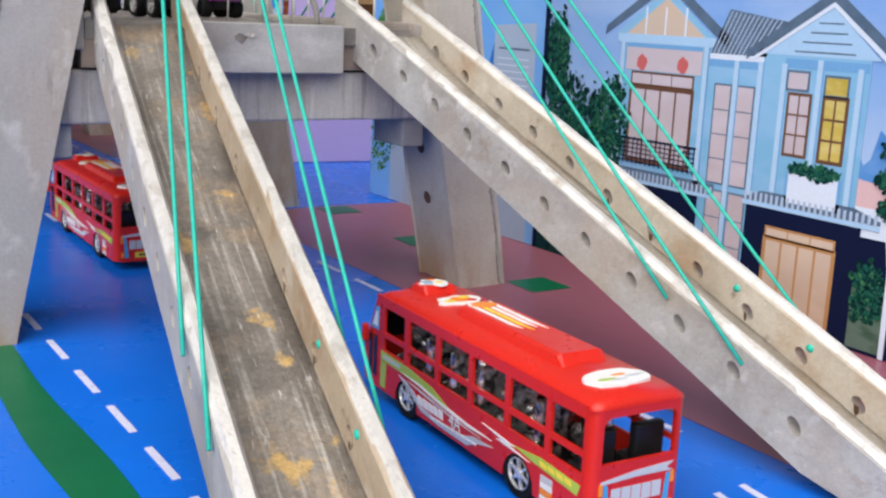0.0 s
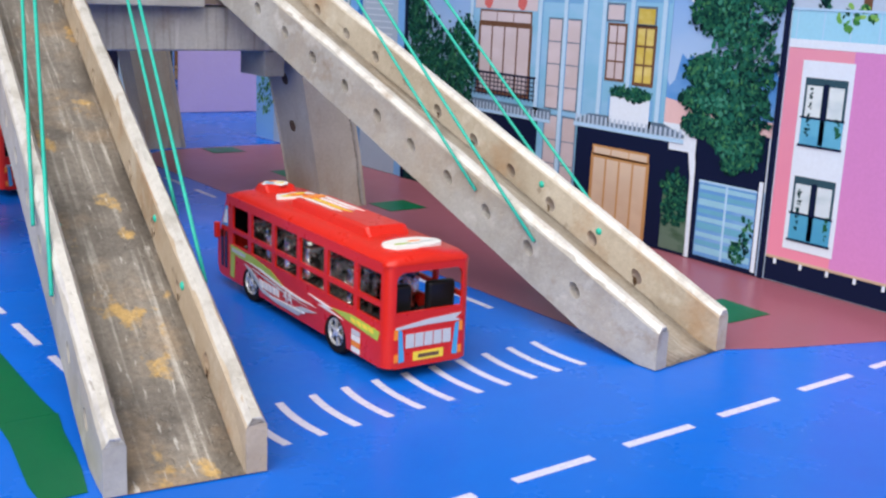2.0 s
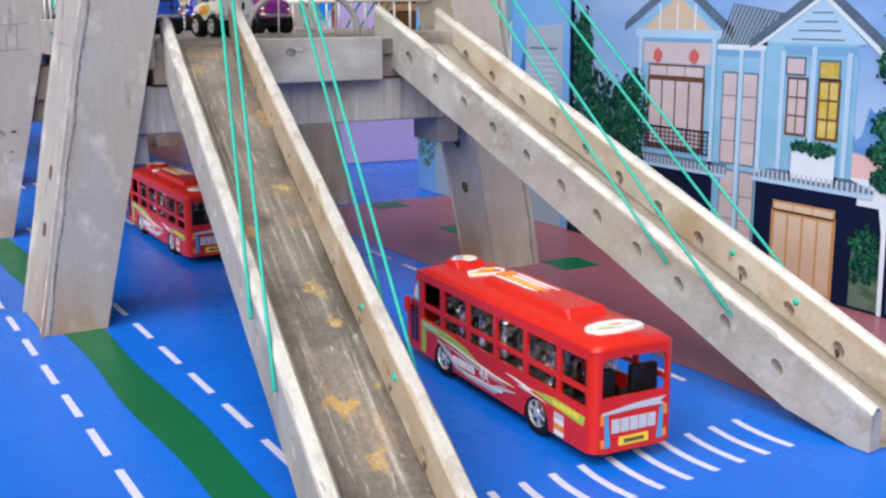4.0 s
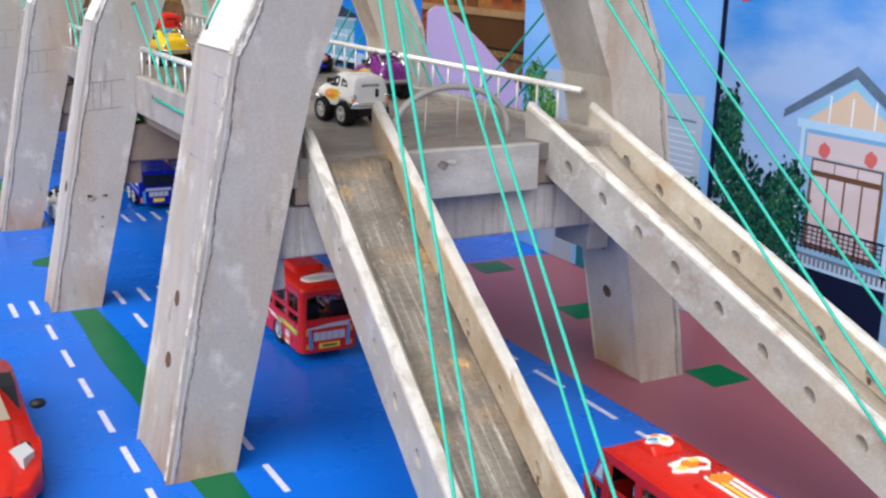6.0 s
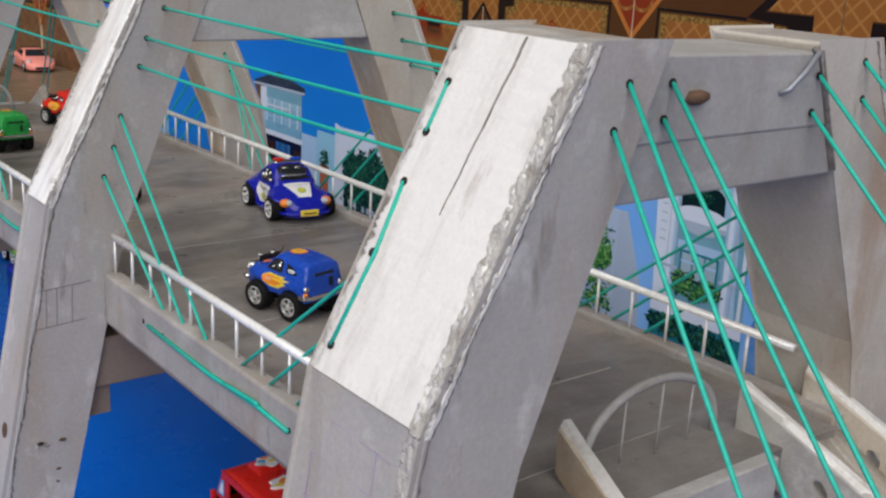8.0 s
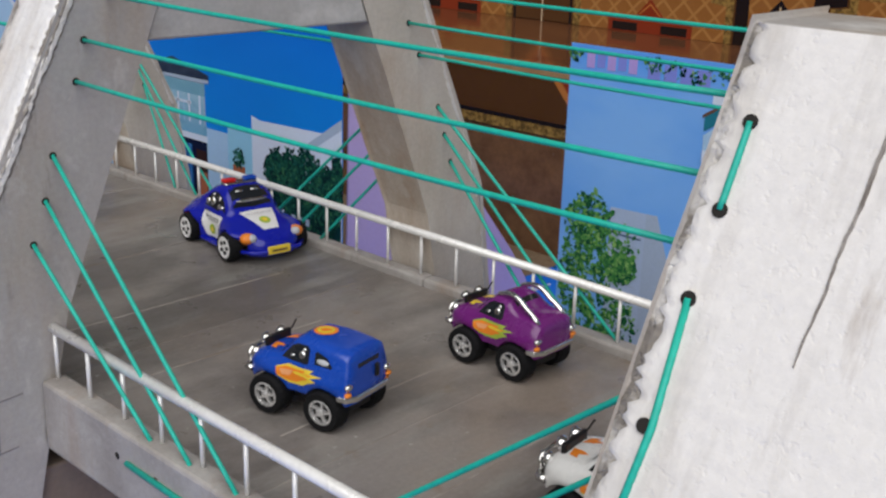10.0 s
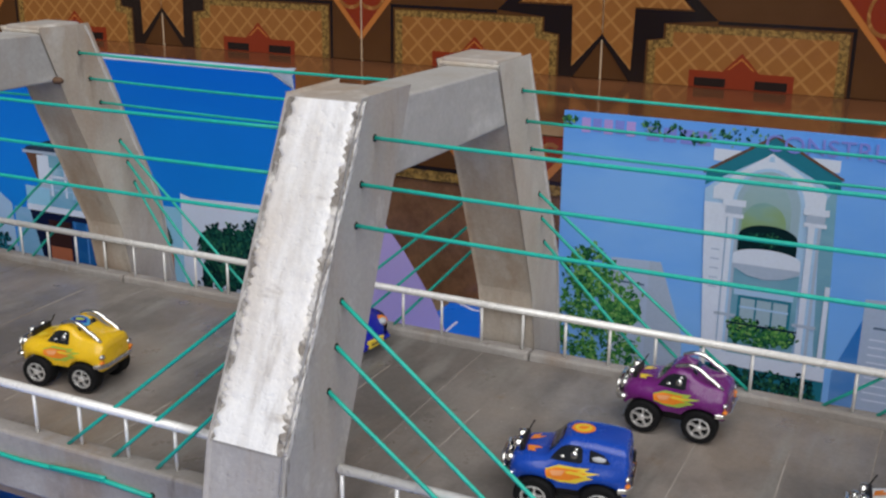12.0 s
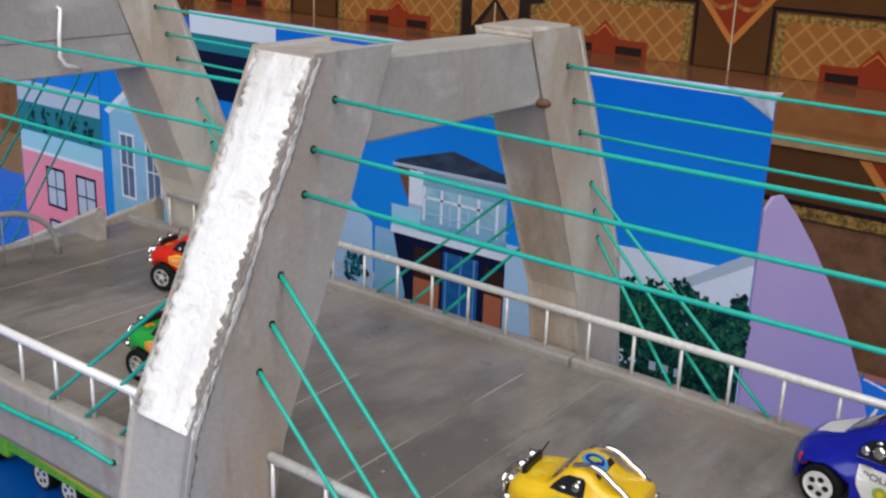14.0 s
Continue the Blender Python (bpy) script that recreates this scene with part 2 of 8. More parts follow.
STEEL = material("brushed_steel_rod", (0.90, 0.89, 0.87), 0.26, 0.15, spot=(0.60, 0.57, 0.53), amount=0.5, scale=40, fine=0.05)
GUNMETAL = material("grey_spoked_plastic", (0.30, 0.31, 0.34), 0.4, 0.3, spot=(0.18, 0.18, 0.20), amount=0.5, scale=150)
RUST = material("rusty_iron", (0.16, 0.09, 0.05), 0.8, 0.2, spot=(0.07, 0.04, 0.03), amount=0.8, scale=120)
TWINE = material("green_twine", (0.012, 0.45, 0.34), 0.5, spot=(0.01, 0.33, 0.25), amount=0.5, scale=300, fine=0.1)
DRIPSTAIN = material("rusty_drip", (0.13, 0.075, 0.042), 0.85, spot=(0.24, 0.16, 0.10), amount=0.8, scale=260, gloss=0.2)
HOLE = plain("dark_hole", (0.03, 0.027, 0.024), 0.9, gloss=0.1)
MATBLUE = material("blue_vinyl", (0.004, 0.116, 0.61), 0.27, gloss=0.2, spot=(0.006, 0.155, 0.68), amount=0.9, scale=5, fine=0.03, bump=0.9, bscale=11)
MATPINK = material("pink_vinyl", (0.265, 0.083, 0.118), 0.36, gloss=0.3, spot=(0.32, 0.112, 0.148), amount=0.8, scale=6, fine=0.03)
MATGREEN = material("green_vinyl", (0.005, 0.135, 0.05), 0.36, gloss=0.2, spot=(0.004, 0.10, 0.045), amount=0.8, scale=9, fine=0.03)
MATWHITE = plain("white_print", (0.64, 0.64, 0.82), 0.3)
FLOOR = material("brown_floor", (0.20, 0.145, 0.095), 0.3, spot=(0.13, 0.09, 0.055), amount=0.8, scale=6, fine=0.08, stretch=(0.3, 1, 1))


# ---- mesh helpers ----
def part(name, bm, mat, parent=None, label="", smooth=False):
    """Links a bmesh as one mesh object, under a thing or a part."""
    bmesh.ops.recalc_face_normals(bm, faces=bm.faces)
    me = bpy.data.meshes.new(name)
    for f in bm.faces:
        f.smooth = smooth
    bm.to_mesh(me)
    bm.free()
    me.materials.append(mat)
    ob = new(name, me)
    if parent:
        ob.parent = parent
    return tagged(ob, label)


def thing(name, label, category, group="", kind="", at=None):
    ob = tagged(new(name), label, category, group, kind)
    ob.empty_display_size = 0.01
    if at is not None:
        ob.matrix_basis = at
    return ob


def box(x0, x1, y0, y1, z0, z1, bevel=0.0, bm=None):
    bm = bm or bmesh.new()
    v = [bm.verts.new((x, y, z)) for x in (x0, x1) for y in (y0, y1) for z in (z0, z1)]
    faces = [bm.faces.new([v[i] for i in q]) for q in ((0, 1, 3, 2), (4, 6, 7, 5), (0, 4, 5, 1), (2, 3, 7, 6), (0, 2, 6, 4), (1, 5, 7, 3))]
    if bevel:
        edges = list({e for f in faces for e in f.edges})
        bmesh.ops.bevel(bm, geom=edges, offset=bevel, segments=2, profile=0.5, affect="EDGES")
    return bm


def prism(points, axis, a, b, bevel=0.0, bm=None):
    """A polygon given across an axis (x: y,z; y: x,z; z: x,y) and drawn out along it from a to b."""
    bm = bm or bmesh.new()
    put = {"x": lambda p, t: (t, p[0], p[1]), "y": lambda p, t: (p[0], t, p[1]), "z": lambda p, t: (p[0], p[1], t)}[axis]
    lo, hi = [bm.verts.new(put(p, a)) for p in points], [bm.verts.new(put(p, b)) for p in points]
    faces = [bm.faces.new(lo), bm.faces.new(hi[::-1])]
    n = len(points)
    faces += [bm.faces.new((lo[i], lo[(i + 1) % n], hi[(i + 1) % n], hi[i])) for i in range(n)]
    if bevel:
        edges = list({e for f in faces for e in f.edges})
        bmesh.ops.bevel(bm, geom=edges, offset=bevel, segments=2, profile=0.5, affect="EDGES")
    return bm


def tube(points, r, seg=8, bm=None, closed=False):
    """A round rod along a line of points; r may be one radius or one for each point."""
    bm = bm or bmesh.new()
    pts = [Vector(p) for p in points]
    radii = r if isinstance(r, (list, tuple)) else [r] * len(pts)
    rings, side = [], None
    for i, p in enumerate(pts):
        if closed:
            way = pts[(i + 1) % len(pts)] - pts[i - 1]
        else:
            way = pts[min(i + 1, len(pts) - 1)] - pts[max(i - 1, 0)]
        way.normalize()
        if side is None:
            side = way.orthogonal().normalized()
        side = (side - way * side.dot(way)).normalized()
        up = way.cross(side)
        rings.append([bm.verts.new(p + radii[i] * (math.cos(2 * math.pi * k / seg) * side + math.sin(2 * math.pi * k / seg) * up)) for k in range(seg)])
    for i in range(len(rings) - (0 if closed else 1)):
        a, b = rings[i], rings[(i + 1) % len(rings)]
        for k in range(seg):
            bm.faces.new((a[k], a[(k + 1) % seg], b[(k + 1) % seg], b[k]))
    if not closed:
        bm.faces.new(rings[0][::-1])
        bm.faces.new(rings[-1])
    return bm


def loft(rings, bm=None, cap=True):
    """A skin over rings of equally many points."""
    bm = bm or bmesh.new()
    made = [[bm.verts.new(p) for p in ring] for ring in rings]
    n = len(made[0])
    for a, b in zip(made, made[1:]):
        for k in range(n):
            bm.faces.new((a[k], a[(k + 1) % n], b[(k + 1) % n], b[k]))
    if cap:
        bm.faces.new(made[0][::-1])
        bm.faces.new(made[-1])
    return bm


def lathe(profile, centre, axis, seg=20, bm=None, caps=True):
    """A profile of (radius, along) turned about an axis through centre."""
    bm = bm or bmesh.new()
    c, w = Vector(centre), Vector(axis).normalized()
    s = w.orthogonal().normalized()
    u = w.cross(s)
    rings = [[bm.verts.new(c + w * h + r * (math.cos(2 * math.pi * k / seg) * s + math.sin(2 * math.pi * k / seg) * u)) for k in range(seg)] for r, h in profile]
    for a, b in zip(rings, rings[1:]):
        for k in range(seg):
            bm.faces.new((a[k], a[(k + 1) % seg], b[(k + 1) % seg], b[k]))
    if caps:
        bm.faces.new(rings[0][::-1])
        bm.faces.new(rings[-1])
    return bm


def blob(cy, cz, ry, rz, n=14, seed=0, rough=0.12):
    rnd = random.Random(seed)
    return [(cy + ry * math.cos(2 * math.pi * k / n) * (1 + rnd.uniform(-rough, rough)), cz + rz * math.sin(2 * math.pi * k / n) * (1 + rnd.uniform(-rough, rough))) for k in range(n)]


# ---- ground: printed play mat on a floor ----
def sheet_z(points, z):
    return prism(points, "z", z - 0.0002, z)


tagged(part("floor", box(-2.5, 3.2, -1.5, 7.0, -0.03, -0.002), FLOOR), "brown glossy floor of the veranda", "floor", kind="structure")
ground = tagged(part("ground", prism([(-1.6, -0.9), (0.66, -0.9), (0.66, 1.30), (0.812, 1.30), (0.812, 1.615), (0.66, 1.615), (0.66, 2.96), (-1.6, 2.96)], "z", -0.0018, 0.0), MATBLUE), "glossy blue printed vinyl play mat with roads", "play mat", kind="structure")


def rounded(x0, x1, y0, y1, r, n=6):
    pts = []
    for cx, cy, a in ((x1 - r, y1 - r, 0), (x0 + r, y1 - r, 90), (x0 + r, y0 + r, 180), (x1 - r, y0 + r, 270)):
        pts += [(cx + r * math.cos(radians(a + 90 * k / n)), cy + r * math.sin(radians(a + 90 * k / n))) for k in range(n + 1)]
    return pts


PRINT = 0.0004
part("pavement_print", sheet_z([(0.800, 1.612), (0.811, 1.614), (0.811, 1.548), (0.797, 1.562)], PRINT), MATPINK, ground, "pink printed pavement")
part("stripe", sheet_z([(0.7975, 1.612), (0.7790, 1.5780), (0.7800, 1.5500), (0.7850, 1.5500), (0.7835, 1.5770), (0.8005, 1.610)], PRINT), MATWHITE, ground)
part("stripe", sheet_z([(0.6980, 1.5755), (0.7370, 1.5775), (0.7370, 1.5805), (0.6980, 1.5790)], PRINT), MATWHITE, ground)
near_island = rounded(0.250, 0.495, 0.50, 1.29, 0.075)
part("pavement_print", sheet_z([(x, y - 0.35 * max(0, x - 0.30) if y < 0.8 else y) for x, y in near_island], PRINT), MATPINK, ground, "pink printed pavement")
part("pavement_print", sheet_z(rounded(0.250, 0.495, 1.66, 2.60, 0.075), PRINT), MATPINK, ground, "pink printed pavement")
for y in (0.555, 0.735, 0.917, 1.100, 1.265, 1.74, 1.92, 2.10):
    part("planting_bed_print", sheet_z([(0.338, y - 0.019), (0.376, y - 0.019), (0.377, y + 0.019), (0.340, y + 0.019)], PRINT * 2), MATGREEN, ground, "green printed planting square")
for y0, y1, lean in ((0.597, 1.297, -0.0085), (1.655, 2.85, 0.0)):
    n = 40
    left = [(-0.0735 - lean * (1.297 - (y0 + (y1 - y0) * k / n)) / 0.7 + 0.0016 * math.sin(31 * (y0 + (y1 - y0) * k / n)), y0 + (y1 - y0) * k / n) for k in range(n + 1)]
    right = [(-0.0475 - lean * (1.297 - (y0 + (y1 - y0) * k / n)) / 0.7 + 0.0016 * math.sin(27 * (y0 + (y1 - y0) * k / n) + 1), y0 + (y1 - y0) * k / n) for k in range(n, -1, -1)]
    part("median_print", sheet_z(left + right, PRINT), MATGREEN, ground, "green printed median strip")
part("median_print", sheet_z([(-0.0650, 0.5968), (-0.0660, 0.575), (-0.0695, 0.548), (-0.0715, 0.532), (-0.0715, 0.5155), (-0.0545, 0.5155), (-0.0500, 0.535), (-0.0470, 0.552), (-0.0440, 0.575), (-0.0395, 0.5968)], PRINT), MATGREEN, ground, "wavy end of the green printed median")
part("island_print", sheet_z([(-0.052 + 0.026 * math.cos(a * math.pi / 12), 1.475 + 0.021 * math.sin(a * math.pi / 12)) for a in range(24)], PRINT), MATGREEN, ground, "round green printed island")


def stripe(x, y, w, h, skew=0.0, bow=0.0):
    """A printed bar along y, leaning by skew and bent by bow."""
    n = 6 if bow else 1
    rim = [(x + skew * k / n + bow * (1 - (2 * k / n - 1) ** 2), y - h / 2 + h * k / n) for k in range(n + 1)]
    part("stripe", sheet_z([(u - w / 2, v) for u, v in rim] + [(u + w / 2, v) for u, v in rim[::-1]], PRINT), MATWHITE, ground)


for col, lean in ((-0.0977, -0.0065), (-0.0215, -0.0040), (0.2315, 0.0)):
    for k in range(-1, 11):
        y = 0.5905 + 0.0600 * k + 0.00055 * k * k
        if k > 0 or col < -0.05:
            stripe(col - lean * (1.28 - y), y, 0.0042, 0.041)
    for k in range(8):
        stripe(col, 1.703 + 0.0685 * k, 0.0042, 0.040)
for k in range(22):
    stripe(0.1092 + 0.0635 * (k - 11), 0.4392 + 0.0014 * (k - 11), 0.0425, 0.0045)
for k in range(11):
    stripe(0.0292 + 0.0180 * k, 0.5365 + 0.0011 * k, 0.0042, 0.042, 0.001, -0.0020)
for y in (1.321, 1.640):
    for k in range(11):
        stripe(0.0195 + 0.0188 * k, y, 0.0042, 0.043)
    stripe(-0.023, y, 0.0045, 0.043)
    stripe(0.0, y, 0.0042, 0.043)
    for k in range(14):
        stripe(-0.0995 - 0.0185 * k, y, 0.0045, 0.043)

# ---- the model bridge ----
XC = 0.122
PORTALS = (0.931, 1.300, 1.629, 1.960)
DEPTHS = (0.068, 0.037, 0.034, 0.040)
EAST_SHORT = 0.008  # the first east leg is thinner than its west twin


def leg_outline(side, n=1):
    """The front outline of a leg in x and z, for side -1 (west) or 1 (east)."""
    if n == 0 and side < 0:
        return [(-0.083, 0.0), (-0.0335, 0.262), (0.035, 0.395), (0.073, 0.395), (0.0125, 0.240), (-0.041, 0.0)]
    if n == 0:
        return [(0.333, 0.0), (0.289, 0.252), (0.226, 0.392), (0.180, 0.392), (0.245, 0.240), (0.293, 0.0)]
    if side < 0:
        return [(-0.087, 0.0), (-0.0365, 0.258), (0.031, 0.393), (0.073, 0.393), (0.0105, 0.240), (-0.045, 0.0)]
    return [(0.327, 0.0), (0.286, 0.252), (0.223, 0.390), (0.180, 0.390), (0.242, 0.240), (0.287, 0.0)]


def bored(points, y0, y1, rough_seed):
    """A leg: outline drawn out along y with softly uneven, rounded edges."""
    bm = prism(points, "y", y0, y1)
    long_edges = [e for e in bm.edges if e.calc_length() > 0.03]
    bmesh.ops.subdivide_edges(bm, edges=[e for e in bm.edges if e.calc_length() > 0.07], cuts=6, use_grid_fill=True)
    rnd = random.Random(rough_seed)
    for v in bm.verts:
        v.co.x += rnd.uniform(-0.0005, 0.0005)
    sharp = [e for e in bm.edges if e.is_manifold and e.calc_face_angle(0) > 0.6]
    bmesh.ops.bevel(bm, geom=sharp, offset=0.0016, segments=2, profile=0.5, affect="EDGES")
    return bm


bridge = thing("model_bridge", "grey plastered model cable bridge standing on the play mat", "model bridge")


def whitewash(side, y0, DEPTH, seed, parent, n=1):
    """A thin white skin on the sloping outer face above the bend, crumbling along both edges."""
    (bx, bz), (tx, tz) = leg_outline(side, n)[1:3]
    rnd = random.Random(seed)
    n = 90
    nx, nz = (-(tz - bz), (tx - bx)) if side < 0 else ((tz - bz), -(tx - bx))
    l = math.hypot(nx, nz)
    nx, nz = nx / l, nz / l

    def strip(name, across, mat, label, smooth):
        bm = bmesh.new()
        rows = []
        for k in range(n + 1):
            f = 0.01 + 0.985 * k / n
            px, pz = bx + (tx - bx) * f, bz + (tz - bz) * f
            rows.append([bm.verts.new((px + nx * h, y, pz + nz * h)) for y, h in across(k)])
        for r0, r1 in zip(rows, rows[1:]):
            for k in range(len(r0) - 1):
                bm.faces.new((r0[k], r0[k + 1], r1[k + 1], r1[k]))
        part(name, bm, mat, parent, label, smooth=smooth)

    def skin(k):
        u = rnd.uniform
        a, b = y0 + 0.0010 + u(0, 0.0035), y0 + DEPTH - 0.0010 - u(0, 0.0035)
        return [(a, 0.0003), (a + 0.0006, 0.0013 + u(-0.0002, 0.0004)), (a + 0.003, 0.0014 + u(-0.0002, 0.0003)), (y0 + DEPTH * 0.35, 0.0014 + u(-0.0001, 0.0001)), (y0 + DEPTH * 0.65, 0.0014 + u(-0.0001, 0.0001)), (b - 0.003, 0.0014 + u(-0.0002, 0.0003)), (b - 0.0006, 0.0013 + u(-0.0002, 0.0004)), (b, 0.0003)]

    def crumbs(edge, d):
        shift = rnd.uniform(0, 50)

        def across(k):
            u = rnd.uniform
            lump = noise.noise((k * 0.30 + shift, 0.0, d)) + 0.5 * noise.noise((k * 0.9, shift, d))
            w = 0.0046 + 0.0016 * lump
            out = 0.0004 + 0.0012 * max(-0.4, lump)
            return [(edge - d * out * 0.5, -0.0022), (edge - d * out, -0.0004 + u(-0.0003, 0.0003)), (edge + d * 0.0008, 0.0007 + 0.0005 * lump + u(-0.0002, 0.0002)), (edge + d * 0.0028, 0.0010 + 0.0006 * noise.noise((k * 0.6, shift + 9, d))), (edge + d * w, 0.0006)]
        return across

    # The first portal's skin has a darker tone than the other three.
    strip("whitewash", skin, WHITEWASH if y0 > 1.0 else CREAMWASH, "pale skin on the upper slope", True)
    if side > 0:
        return
    strip("chipped_edge", crumbs(y0, 1), CHIP, "crumbling chipped edge", False)
    strip("chipped_edge", crumbs(y0 + DEPTH, -1), CHIP, "crumbling chipped edge", False)


def edge_coat(side, y0, y1, n, parent):
    """The outer skim coat folded over the front and back edges of a leg, ending in a ragged dark seam."""
    (ax, az), (bx, bz), (cx, cz) = leg_outline(side, n)[0:3]
    rnd = random.Random(90 + n * 2 + side)
    for y, d in ((y0, -1), (y1, 1)):
        for (px, pz), (qx, qz), mat, count in (((ax, az), (bx, bz), BEAM, 120), ((bx, bz), (cx, cz), WORN_BRIGHT, 80)):
            bm, seam = bmesh.new(), bmesh.new()
            rows, lines = [], []
            for k in range(count + 1):
                f = k / count
                x, z = px + (qx - px) * f, max(0.0008, pz + (qz - pz) * f)
                w = 0.0032 + 0.0007 * math.sin(k * 0.21 + n) + rnd.uniform(-0.0005, 0.0005)
                g = w + rnd.uniform(0.0003, 0.0014)
                rows.append([bm.verts.new((x - side * u, y + d * h, z)) for u, h in ((0.0009, -0.0004), (0.0013, 0.0006), (w - 0.0004, 0.0007), (w, -0.0002))])
                lines.append([seam.verts.new((x - side * u, y + d * h, z)) for u, h in ((w - 0.0008, -0.0003), (w - 0.0003, 0.00025), (g, 0.0002), (g + 0.0003, -0.0003))])
            for b, grid in ((bm, rows), (seam, lines)):
                for r0, r1 in zip(grid, grid[1:]):
                    for k in range(3):
                        b.faces.new((r0[k], r0[k + 1], r1[k + 1], r1[k]))
            part("edge_coat", bm, mat, parent, "pale skim coat edge")
            if side < 0 or n == 0:
                part("edge_seam", seam, SEAM, parent, "dark ragged seam")
            else:
                seam.free()


def crumbled_edge(side, y0, parent):
    """A rough grey band where the white skin of the first leg has crumbled off along its front edge, and a crack in the skin."""
    rnd = random.Random(77)
    a, b, c = [Vector((x, 0, z)) for x, z in leg_outline(side, 0)[0:3]]
    for p, q, count, lift in ((a, b, 120, 0.0009), (b, c, 90, 0.0017)):
        along = (q - p).normalized()
        up = Vector((-along.z, 0, along.x)) if side < 0 else Vector((along.z, 0, -along.x))
        bm, rows = bmesh.new(), []
        for k in range(count + 1):
            at = p.lerp(q, k / count)
            at.z = max(at.z, 0.001)
            lump = noise.noise((k * 0.16, 3.0, lift * 900)) + 0.6 * noise.noise((k * 0.55, 8.0, lift * 900))
            w = 0.0092 + 0.0024 * lump + rnd.uniform(-0.0005, 0.0005)
            row = [(0.0004, -0.0008), (0.0010 + 0.0004 * lump, lift)]
            row += [(0.0010 + (w - 0.0010) * j / 6, lift + 0.0007 * noise.noise((k * 0.45, j * 0.9, 5.0)) + rnd.uniform(-0.0002, 0.0002)) for j in range(1, 6)]
            row += [(w, -0.0002)]
            rows.append([bm.verts.new(at + up * h + Vector((0, y0 + y, 0))) for y, h in row])
        for r0, r1 in zip(rows, rows[1:]):
            for k in range(len(r0) - 1):
                bm.faces.new((r0[k], r0[k + 1], r1[k + 1], r1[k]))
        part("crumbled_edge", bm, CRUMB, parent, "rough grey crumbled edge")
    bm, rows = bmesh.new(), []
    for k in range(31):
        f = k / 30
        at = b.lerp(c, 0.50 + 0.49 * f)
        y, w = y0 + 0.0385 - 0.0045 * f + 0.0002 * math.sin(k * 0.7) + rnd.uniform(-0.00015, 0.00015), 0.0001 + 0.0006 * f + rnd.uniform(0, 0.0002)
        rows.append([bm.verts.new(at + up * h + Vector((0, y + s * w, 0))) for s, h in ((-1, 0.0012), (-0.7, 0.00185), (0.7, 0.00185), (1, 0.0012))])
    for r0, r1 in zip(rows, rows[1:]):
        for k in range(3):
            bm.faces.new((r0[k], r0[k + 1], r1[k + 1], r1[k]))
    part("crack", bm, SEAM, parent, "dark crack in the white skin")


HOLES_W = [(0.041, 0.376), (0.029, 0.358), (0.024, 0.341), (0.011, 0.311), (0.006, 0.292), (-0.001, 0.274)]
HOLES_E = [(0.2130, 0.372), (0.2215, 0.353), (0.2300, 0.335), (0.2465, 0.304), (0.2525, 0.287), (0.2585, 0.270)]


def pock(x, y, z, r, axis, bm):
    """A small dark dimple standing a hair proud of a face."""
    w = Vector(axis)
    lathe([(r, -0.0004), (r, 0.00025), (r * 0.7, 0.0003)], (x, y, z), w, 10, bm)


